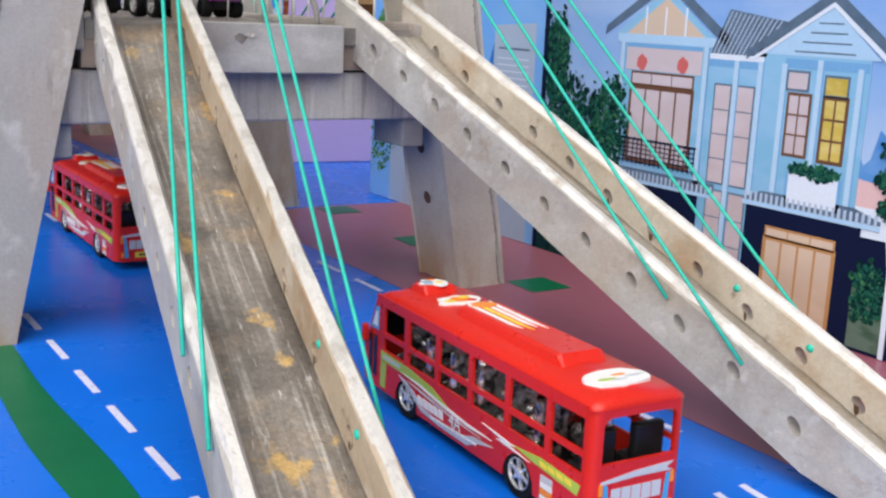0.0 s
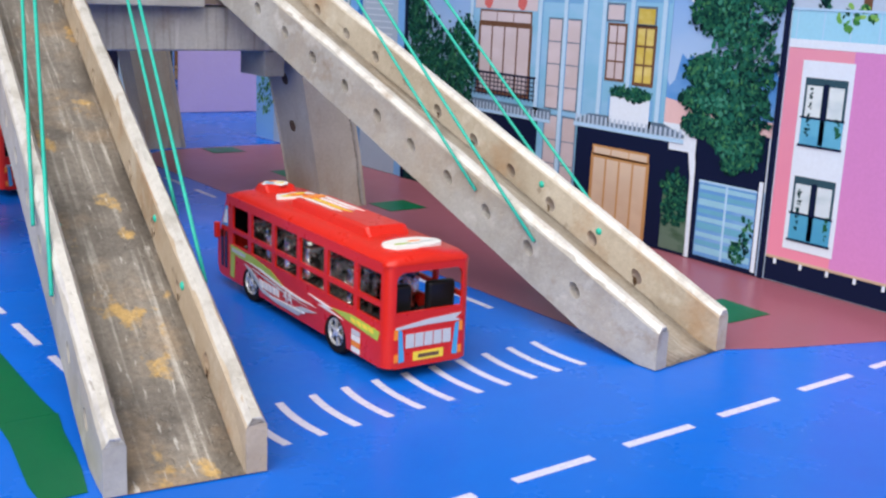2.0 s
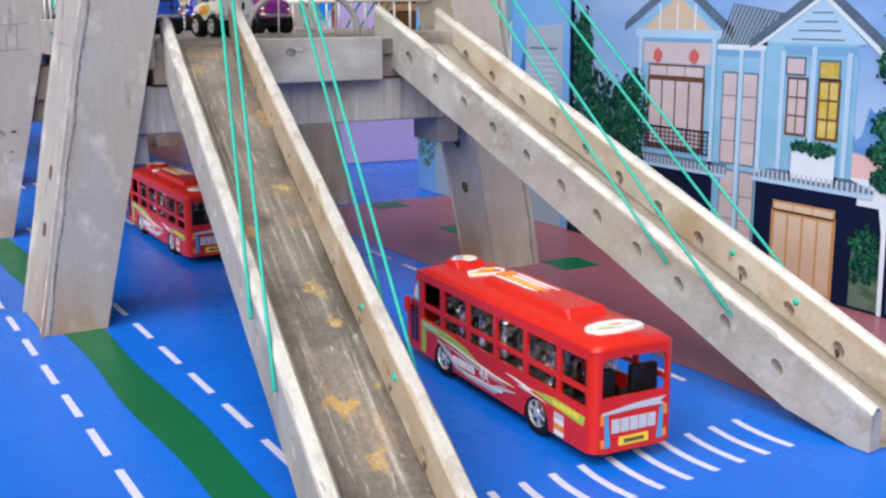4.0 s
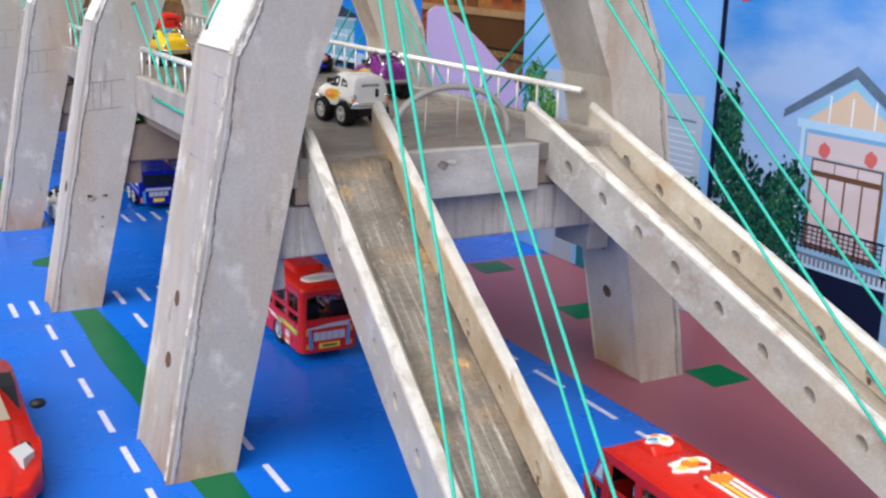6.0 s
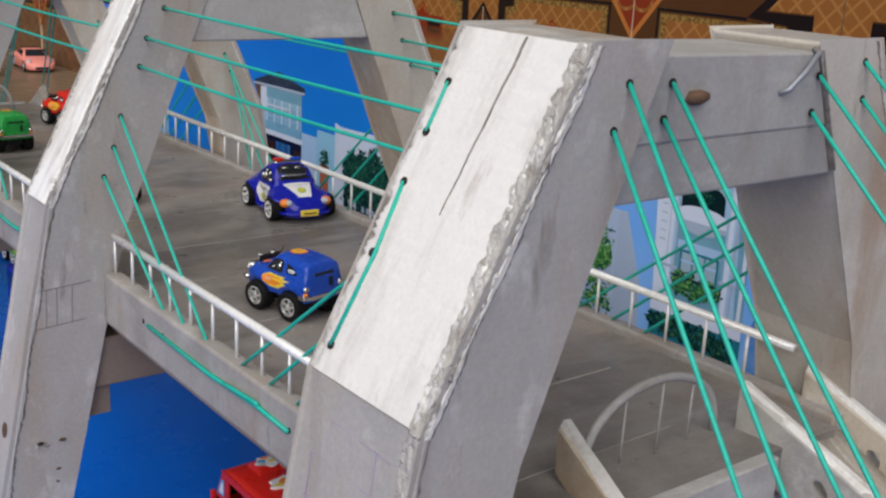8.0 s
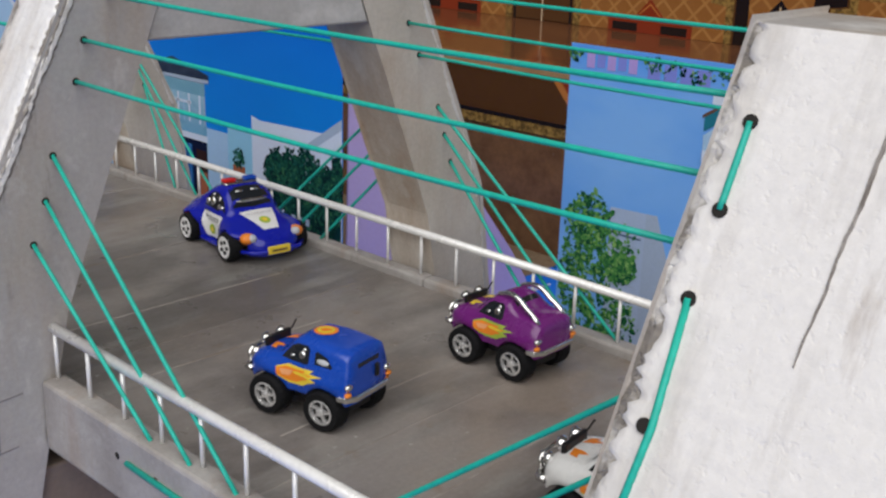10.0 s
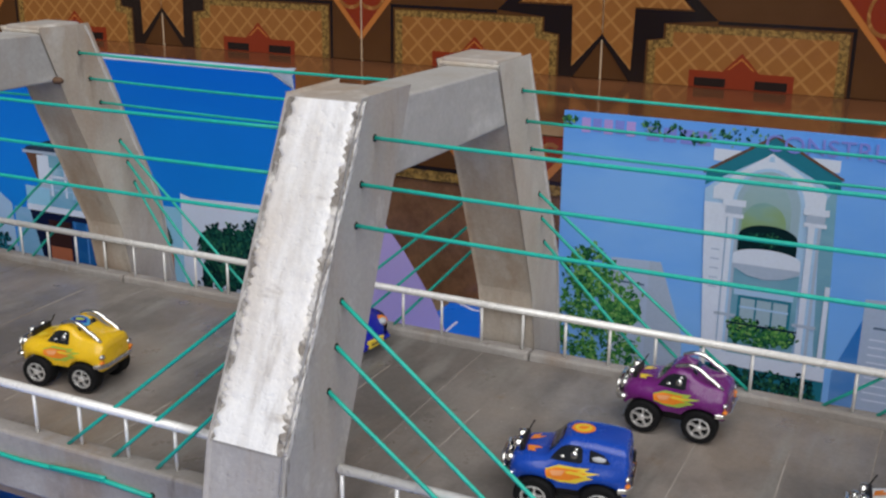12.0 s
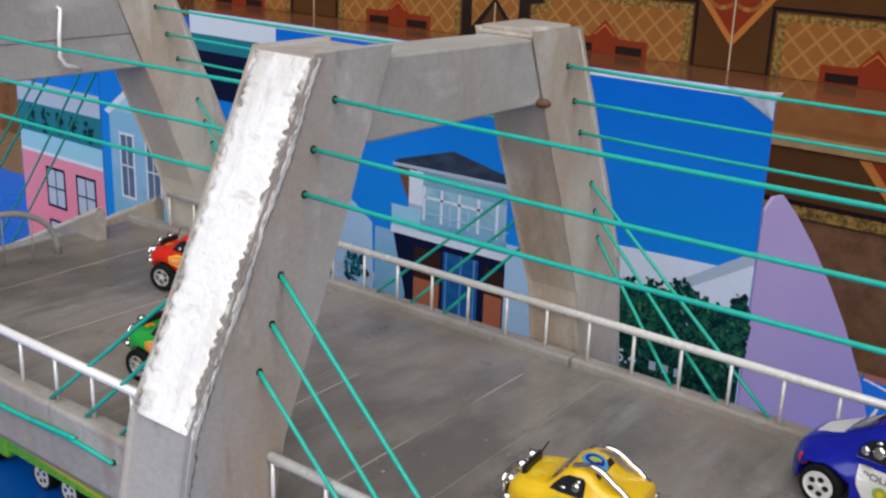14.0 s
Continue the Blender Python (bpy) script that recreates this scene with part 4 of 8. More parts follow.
# Dark spots in the plating's colour imitate reflections between bright glints.
SILVER = material("silver_plated_plastic", (0.95, 0.93, 0.90), 0.16, 0.85, spot=(0.06, 0.055, 0.05), amount=1.0, scale=190, fine=0.1, spread=0.07, bump=0.6, bscale=260)
SEATG = plain("grey_fabric_print", (0.06, 0.06, 0.07), 0.6)


def wheel(parent, x, y, r, width, rim=CHROME, spokes=5, ky=1.0, style="spoke"):
    """A wheel with its axle along x: a tyre, and a spoked rim set in its outer face."""
    side = 1 if x > 0 else -1
    x0 = x - side * width
    tread = lathe([(r * 0.62, 0.0), (r * 0.93, 0.0), (r, width * 0.18), (r, width * 0.82), (r * 0.93, width), (r * 0.64, width), (r * 0.60, width * 0.75), (r * 0.1, width * 0.75)], (x0, y, r), (side, 0, 0), 22)
    for v in tread.verts:
        v.co.y = y + (v.co.y - y) * ky
    t = part("wheel", tread, TYRE, parent, "black rubber tyre", smooth=False)
    lip = 0.605 if style == "thin" else 0.54
    bm = lathe([(r * 0.64, width * 0.80), (r * 0.64, width * 0.97), (r * lip, width * 1.0), (r * (lip - 0.03), width * 0.80)], (x0, y, r), (side, 0, 0), 22, caps=False)
    for k in range(spokes):
        a = 2 * math.pi * k / spokes + 0.3
        c, s = math.cos(a), math.sin(a)
        pts = []
        for rr, ww in ((0.08, 0.14), (0.56, 0.10), (0.56, -0.10), (0.08, -0.14)) if style == "spoke" else ((0.08, 0.052), (0.60, 0.036), (0.60, -0.036), (0.08, -0.052)) if style == "thin" else ((0.06, 0.06), (0.34, 0.13), (0.58, 0.07), (0.59, -0.03), (0.36, 0.03), (0.08, -0.05)):
            pts.append((y + r * (c * rr - s * ww), r + r * (s * rr + c * ww)))
        prism(pts, "x", x0 + side * width * 0.78, x0 + side * width * 0.96, bm=bm)
    if style == "disc":
        lathe([(r * 0.74, width * 0.90), (r * 0.74, width * 1.01), (r * 0.68, width * 1.03), (r * 0.60, width * 0.98), (r * 0.1, width * 0.99)], (x0, y, r), (side, 0, 0), 22, bm)
        for k in range(5):
            a = 2 * math.pi * k / 5
            hole = lathe([(r * 0.135, 0.0), (r * 0.135, 0.0004), (r * 0.05, 0.0005)], (x0 + side * width * 0.975, y + ky * r * 0.38 * math.cos(a), r + r * 0.38 * math.sin(a)), (side, 0, 0), 10)
            part("rim_hole", hole, BLACKP, t)
    lathe([(r * 0.20, width * 0.78), (r * 0.20, width * 1.0), (r * 0.10, width * 1.04)], (x0, y, r), (side, 0, 0), 12, bm)
    for v in bm.verts:
        v.co.y = y + (v.co.y - y) * ky
    part("rim", bm, rim, t, "bright spoked rim")
    return t


def sticker(name, points, x, side, mat, parent, label="", lift=0.0003):
    """A flat sticker of (y, z) corners on a side face at x."""
    bm = prism(points, "x", x + side * 0.00005, x + side * lift)
    return part(name, bm, mat, parent, label)


def body_ring(y, w, zb, zm, zt, wt):
    """A rounded cross section: sill, shoulder and roof."""
    r = min(0.0022, wt * 0.3)
    half = [(w * 0.94, zb), (w, zb + 0.0015), (w, zm - 0.0012), (w * 0.965, zm + 0.0006), (wt + 0.0006, zt - r), (wt - r * 0.3, zt - r * 0.3), (wt - r, zt)]
    return [(x, y, z) for x, z in half] + [(-x, y, z) for x, z in half[::-1]]


def ellipsoid(c, r, n=14, m=10, low=-1.0, bm=None):
    bm = bm or bmesh.new()
    rings = []
    for i in range(m + 1):
        t = max(low, -1.0) + (1 - max(low, -1.0)) * i / m
        t = max(-0.999, min(0.999, t))
        k = math.sqrt(1 - t * t)
        rings.append([(c[0] + r[0] * k * math.cos(2 * math.pi * a / n), c[1] + r[1] * k * math.sin(2 * math.pi * a / n), c[2] + r[2] * t) for a in range(n)])
    return loft(rings, bm)


def monotone(xs, ys, x):
    """Smooth interpolation through (xs, ys) that does not overshoot."""
    h, d = np.diff(xs), np.diff(ys) / np.diff(xs)
    m = np.zeros(len(xs))
    for i in range(1, len(xs) - 1):
        if d[i - 1] * d[i] > 0:
            m[i] = 2 * d[i - 1] * d[i] / (d[i - 1] + d[i])
    m[0], m[-1] = d[0], d[-1]
    i = int(min(max(np.searchsorted(xs, x) - 1, 0), len(h) - 1))
    t = min(max((x - xs[i]) / h[i], 0.0), 1.0)
    return float((2 * t ** 3 - 3 * t ** 2 + 1) * ys[i] + (t ** 3 - 2 * t ** 2 + t) * h[i] * m[i] + (3 * t ** 2 - 2 * t ** 3) * ys[i + 1] + (t ** 3 - t ** 2) * h[i] * m[i + 1])


class Shell:
    """A moulded car body: smooth sections along y with wheel arches and swelling fenders."""

    def __init__(self, stations, arches, radius, axle_z, sill, flare, spread, low, high):
        # stations: (y, half width, belt height, top height, half width of the top)
        self.cols = list(zip(*stations))
        self.arches, self.radius, self.axle_z, self.sill = arches, radius, axle_z, sill
        self.flare, self.spread, self.low, self.high = flare, spread, low, high

    def half(self, y):
        w, zb, zt, wt = (monotone(self.cols[0], self.cols[j], y) for j in range(1, 5))
        z0 = self.sill
        for c in self.arches:
            d = abs(y - c)
            if d < self.radius:
                z0 = max(z0, self.axle_z + math.sqrt(self.radius ** 2 - d * d))
        z0 = min(z0, zb - 0.0025)
        pts = [(w * 0.95, z0), (w, z0 + (zb - z0) * 0.25), (w * 1.01, z0 + (zb - z0) * 0.75), (w * 0.985, zb), (w * 0.35 + wt * 0.65, zb + (zt - zb) * 0.45), (wt, zt - (zt - zb) * 0.18), (wt * 0.72, zt), (wt * 0.35, zt + 0.0003), (0.0, zt + 0.0004)]
        for _ in range(2):
            cut = [pts[0]]
            for a, b in zip(pts, pts[1:]):
                cut += [(a[0] * 0.75 + b[0] * 0.25, a[1] * 0.75 + b[1] * 0.25), (a[0] * 0.25 + b[0] * 0.75, a[1] * 0.25 + b[1] * 0.75)]
            pts = cut + [pts[-1]]
        out = []
        for x, z in pts:
            swell = max(math.exp(-((y - c) / self.spread) ** 2) for c in self.arches)
            k = min(max((self.high - z) / (self.high - self.low), 0.0), 1.0)
            out.append((x + (self.flare * swell * k * k * (3 - 2 * k) if x > wt * 0.5 else 0.0), z))
        return out

    def mesh(self, n=56):
        y0, y1 = self.cols[0][0], self.cols[0][-1]
        ys = {y0 + (y1 - y0) * i / n for i in range(n + 1)}
        for c in self.arches:
            ys |= {c + self.radius * s for s in (-1.0, -0.97, -0.9, 0.9, 0.97, 1.0)}
        rings = []
        for y in sorted(y for y in ys if y0 <= y <= y1):
            h = self.half(y)
            rings.append([(x, y, z) for x, z in h] + [(-x, y, z) for x, z in h[-2::-1]])
        return loft(rings)

    def side(self, y, z):
        h = self.half(y)
        zs, xs = [p[1] for p in h], [p[0] for p in h]
        return float(np.interp(z, zs, xs))

    def top(self, x, y):
        h = self.half(y)[::-1]
        return float(np.interp(abs(x), [p[0] for p in h if p[0] >= 0][:24], [p[1] for p in h][:24]))

    def decal(self, points, lift=0.0002, sx=0, rings=4):
        """A thin skin on the body inside an outline: (y, z) on the side sx, or (x, y) on top."""
        cu, cv = sum(p[0] for p in points) / len(points), sum(p[1] for p in points) / len(points)
        dense = []
        for a, b in zip(points, points[1:] + points[:1]):
            dense += [(a[0] + (b[0] - a[0]) * k / 3, a[1] + (b[1] - a[1]) * k / 3) for k in range(3)]
        bm = bmesh.new()

        def spot(u, v):
            if sx:
                return bm.verts.new((sx * (self.side(u, v) + lift), u, v))
            return bm.verts.new((u, v, self.top(u, v) + lift))

        mid = spot(cu, cv)
        last = None
        for i in range(1, rings + 1):
            f = i / rings
            ring = [spot(cu + (u - cu) * f, cv + (v - cv) * f) for u, v in dense]
            m = len(ring)
            for k in range(m):
                if last is None:
                    bm.faces.new((mid, ring[k], ring[(k + 1) % m]))
                else:
                    bm.faces.new((last[k], ring[k], ring[(k + 1) % m], last[(k + 1) % m]))
            last = ring
        bmesh.ops.recalc_face_normals(bm, faces=bm.faces)
        if sum(f.normal.x * sx + (f.normal.z if not sx else 0) for f in bm.faces) < 0:
            bmesh.ops.reverse_faces(bm, faces=bm.faces)
        return bm


def monster(at, paint, label, pickup=False, flame=ORANGE, tip=STYELLOW, roof=None):
    """A pull-back monster truck, nose to +y."""
    car = thing("toy_truck", label, "toy truck", "toy monster trucks on the bridge", at=at @ Matrix.Diagonal((0.97, 0.98, 0.92, 1)))
    R, AX = 0.0100, 0.0158
    tail = [(-0.0290, 0.0110, 0.0262, 0.0300, 0.0090), (-0.0282, 0.0148, 0.0290, 0.0358, 0.0124), (-0.0265, 0.0156, 0.0298, 0.0396, 0.0132), (-0.018, 0.0158, 0.0302, 0.0412, 0.0134), (-0.008, 0.0158, 0.0304, 0.0420, 0.0130)]
    if pickup:
        tail = [(-0.0290, 0.0110, 0.0245, 0.0290, 0.0095), (-0.0280, 0.0145, 0.0275, 0.0322, 0.0122), (-0.0240, 0.0156, 0.0288, 0.0342, 0.0128), (-0.0150, 0.0158, 0.0294, 0.0358, 0.0128), (-0.0115, 0.0158, 0.0298, 0.0375, 0.0128), (-0.0075, 0.0158, 0.0302, 0.0408, 0.0126)]
    nose = [(-0.001, 0.0158, 0.0302, 0.0420, 0.0124), (0.0035, 0.0158, 0.0300, 0.0402, 0.0122), (0.0090, 0.0158, 0.0295, 0.0340, 0.0128), (0.0120, 0.0158, 0.0288, 0.0318, 0.0130), (0.018, 0.0156, 0.0282, 0.0308, 0.0126), (0.0240, 0.0150, 0.0268, 0.0296, 0.0116), (0.0275, 0.0132, 0.0250, 0.0275, 0.0100), (0.0290, 0.0105, 0.0230, 0.0248, 0.0080)]
    shell = Shell(tail + nose, (-AX, AX), 0.0122, 0.0092, 0.0152, 0.0020, 0.0105, 0.0225, 0.0300)
    body = part("body", shell.mesh(), paint, car, smooth=True)
    part("chassis", box(-0.0085, 0.0085, -0.024, 0.024, 0.0075, 0.0190, 0.001), BLACKP, car)
    for sx in (-1, 1):
        for sy in (-1, 1):
            wheel(car, sx * 0.0190, sy * AX, R, 0.0094, rim=ALU, spokes=5, style="swirl")
        part("axle", tube([(0, sx * AX, R), (0.010, sx * AX, R)], 0.0012, 6), BLACKP, car)
        # side windows with bright seats and steering wheel showing
        part("side_window", shell.decal([(0.0088, 0.0308), (0.0072, 0.0334), (0.0040, 0.0372), (0.0008, 0.0388), (-0.0052, 0.0390), (-0.0066, 0.0376), (-0.0068, 0.0314), (-0.0055, 0.0305)], 0.00015, sx), GLASS, body, "dark open side window")
        for cy, cz, ry, rz in ((-0.0026, 0.0338, 0.0020, 0.0026), (-0.0034, 0.0368, 0.0012, 0.0010), (0.0030, 0.0328, 0.0016, 0.0010)):
            part("seat", ellipsoid((sx * (shell.side(cy, cz) - 0.0003), cy, cz), (0.0010, ry, rz), 10, 6), CHROME, body, "chrome seat in the window", smooth=True)
        if not pickup:
            part("quarter_window", shell.decal([(-0.0100, 0.0318), (-0.0098, 0.0368), (-0.0105, 0.0380), (-0.0165, 0.0362), (-0.0200, 0.0325), (-0.0190, 0.0317)], 0.00015, sx), GLASS, body, "dark open quarter window")
            part("rear_seat", ellipsoid((sx * (shell.side(-0.0145, 0.0332) - 0.0004), -0.0145, 0.0334), (0.0011, 0.0038, 0.0017), 10, 6), STGREY, body, "pale rear seat", smooth=True)
        # flame sticker in three tones
        fl = [(0.0105, 0.0262), (0.0098, 0.0215), (0.0030, 0.0192), (-0.004, 0.0195), (-0.0085, 0.0222), (-0.0125, 0.0238), (-0.0085, 0.0246), (-0.0155, 0.0268), (-0.0080, 0.0268), (-0.0105, 0.0287), (-0.0040, 0.0283), (0.004, 0.0288)]
        part("flame_sticker", shell.decal(fl, 0.00018, sx), tip, body, "flame sticker")
        part("flame_core", shell.decal([(y * 0.80 + 0.0022, 0.0240 + (z - 0.0240) * 0.72) for y, z in fl], 0.00030, sx), flame, body, "orange flame")
        part("flame_heart", shell.decal(blob(-0.0030, 0.0252, 0.0040, 0.0008, 10, 5, 0.25), 0.00042, sx), STYELLOW, body, "yellow flame streak")
        part("flame_mark", shell.decal([(0.0085, 0.0255), (0.0070, 0.0228), (0.0030, 0.0232), (0.0010, 0.0262)], 0.00042, sx), PALEORANGE, body, "pale orange flame mark")
        # lamps, spot lamps on the bonnet, stacked chrome lamps on the nose
        part("spot_lamp", lathe([(0.0004, -0.0030), (0.0024, -0.0020), (0.0030, 0.0006), (0.0026, 0.0016), (0.0004, 0.0012)], (sx * 0.0052, 0.0258, 0.0322), (0, 1, 0.05), 12), CHROME, body, "chrome spot lamp", smooth=True)
        part("headlamp", lathe([(0.0006, -0.002), (0.0026, -0.001), (0.0028, 0.001), (0.0014, 0.0022)], (sx * 0.0088, 0.0288, 0.0258), (0, 1, 0.1), 12), CHROME, body, "round chrome headlamp", smooth=True)
        part("fog_lamp", lathe([(0.0005, -0.002), (0.0022, -0.001), (0.0024, 0.0008), (0.0012, 0.0018)], (sx * 0.0070, 0.0318, 0.0215), (0, 1, 0.0), 12), CHROME, body, "chrome fog lamp", smooth=True)
        tl = shell.side(-0.0262, 0.0235)
        part("tail_lamp", ellipsoid((sx * (tl - 0.0020), -0.0283, 0.0248), (0.0024, 0.0016, 0.0018), 12, 8), CHROME, body, "chrome tail lamp", smooth=True)
        part("tail_lens", ellipsoid((sx * (tl - 0.0012), -0.0286, 0.0212), (0.0020, 0.0014, 0.0012), 12, 8), ORANGE, body, "small orange tail lens", smooth=True)
        if pickup:
            hoop = [(sx * (0.0092 + 0.0012 * k / 12), 0.0005 - 0.0262 * k / 12, 0.0418 + 0.0026 * math.sin(math.pi * min(1.0, k / 8)) - 0.0095 * (k / 12) ** 3.0) for k in range(13)]
            part("roll_bar", tube(hoop, 0.0014, 8), CHROME, body, "bent chrome roll bar", smooth=True)
    if pickup:
        part("rear_glass", shell.decal([(-0.0085, -0.0085), (0.0085, -0.0085), (0.0090, -0.0108), (-0.0090, -0.0108)], 0.0002), GLASS, body, "dark cab rear window")
    else:
        part("rear_window", box(-0.0080, 0.0080, -0.0287, -0.0268, 0.0312, 0.0344, 0.0006), GUNMETAL if paint is WHITEP else GLASS, body, "rear window")
        part("latch", box(0.0040, 0.0062, -0.0305, -0.0275, 0.0240, 0.0305, 0.0006), BLACKP, body, "black tailgate latch")
    part("windscreen", shell.decal([(-0.0098, 0.0034), (0.0098, 0.0034), (0.0112, 0.0098), (-0.0112, 0.0098)], 0.00018), GLASS, body, "dark windscreen")
    part("grille", box(-0.0100, 0.0100, 0.0268, 0.0298, 0.0190, 0.0240, 0.0008), BLACKP, body, "black grille")
    part("lamp_bar", box(-0.0085, 0.0085, 0.0222, 0.0246, 0.0290, 0.0342, 0.0008), BLACKP, body, "black lamp bar on the bonnet")
    part("antenna", tube([(0.0095, 0.0232, 0.0330), (0.0098, 0.0205, 0.0385)], 0.0004, 5), BLACKP, body, "thin black antenna")
    part("front_bumper", tube([(-0.0150, 0.0262, 0.0198), (-0.0140, 0.0300, 0.0194), (-0.0100, 0.0318, 0.0192), (0.0100, 0.0318, 0.0192), (0.0140, 0.0300, 0.0194), (0.0150, 0.0262, 0.0198)], 0.0017, 8), CHROME, body, "chrome front bumper", smooth=True)
    part("bull_bar", tube([(-0.0095, 0.0312, 0.0192), (-0.0098, 0.0324, 0.0248), (-0.0080, 0.0324, 0.0268), (0.0080, 0.0324, 0.0268), (0.0098, 0.0324, 0.0248), (0.0095, 0.0312, 0.0192)], 0.0011, 8), CHROME, body, "chrome bull bar", smooth=True)
    part("rear_bumper", prism([(-0.0178, -0.0238), (-0.0168, -0.0285), (-0.0120, -0.0312), (0.0120, -0.0312), (0.0168, -0.0285), (0.0178, -0.0238), (0.0162, -0.0238), (0.0150, -0.0272), (0.0110, -0.0290), (-0.0110, -0.0290), (-0.0150, -0.0272), (-0.0162, -0.0238)], "z", 0.0172, 0.0202, 0.0006), CHROME, body, "chrome wrap-around rear bumper")
    if roof:
        part("roof_sticker", shell.decal([(0.0056 * math.cos(a * math.pi / 8), -0.0050 + 0.0058 * math.sin(a * math.pi / 8)) for a in range(16)], 0.00025), roof[0], body, "oval roof sticker")
        part("roof_emblem", shell.decal([(0.0040 * math.cos(a * math.pi / 6), -0.0050 + 0.0042 * math.sin(a * math.pi / 6)) for a in range(12)], 0.00040), roof[1], body, "roof emblem")
        part("roof_mark", shell.decal(blob(0.0, -0.0050, 0.0022, 0.0024, 9, 4, 0.3), 0.00055), roof[2], body, "")
    for sx in (-1, 1):
        part("bonnet_sticker", shell.decal([(sx * 0.0030, 0.0215), (sx * 0.0085, 0.0205), (sx * 0.0098, 0.0165), (sx * 0.0070, 0.0175), (sx * 0.0062, 0.0135), (sx * 0.0040, 0.0170)], 0.00022), flame if not pickup else STYELLOW, body, "flame bonnet sticker")
    return car


DK = 0.1972
monster(pose(0.087, 1.219, DK, 0, 0, 11), BLUEP, "blue plastic toy monster truck with orange flame stickers", roof=(ORANGE, STYELLOW, ORANGE))
monster(pose(0.103, 1.064, DK, 0, 0, 6), WHITEP, "white plastic toy monster truck with orange flame stickers", roof=(ORANGE, STYELLOW, SEATG))
monster(pose(0.190, 1.193, DK, 0, 0, 1), PURPLEP, "purple plastic toy pick-up truck with chrome roll bars", pickup=True, tip=STGREEN)
monster(pose(0.088, 1.532, DK, 0, 0, 8), YELLOWP, "yellow plastic toy pick-up truck with chrome roll bars", pickup=True, tip=STGREEN, roof=(STBLUE, NAVYP, STGREEN))
monster(pose(0.079, 1.777, DK, 0, 0, 4), GREENP, "green plastic toy monster truck with orange stickers", roof=(ORANGE, STYELLOW, ORANGE))
monster(pose(0.177, 1.882, DK, 0, 0, 12), REDP, "orange-red plastic toy monster truck with chrome bumpers")


def writing(text, size, m, mat, parent, name="lettering", label=""):
    """Flat letters in the built-in font, turned into a mesh."""
    cu = bpy.data.curves.new(name, "FONT")
    cu.body, cu.size, cu.extrude, cu.align_x, cu.align_y = text, size, size * 0.01, "CENTER", "CENTER"
    tmp = bpy.data.objects.new(name, cu)
    scene.collection.objects.link(tmp)
    dg = bpy.context.evaluated_depsgraph_get()
    me = bpy.data.meshes.new_from_object(tmp.evaluated_get(dg))
    bpy.data.objects.remove(tmp)
    bpy.data.curves.remove(cu)
    me.materials.clear()
    me.materials.append(mat)
    ob = new(name, me)
    ob.parent = parent
    ob.matrix_basis = m
    return tagged(ob, label)


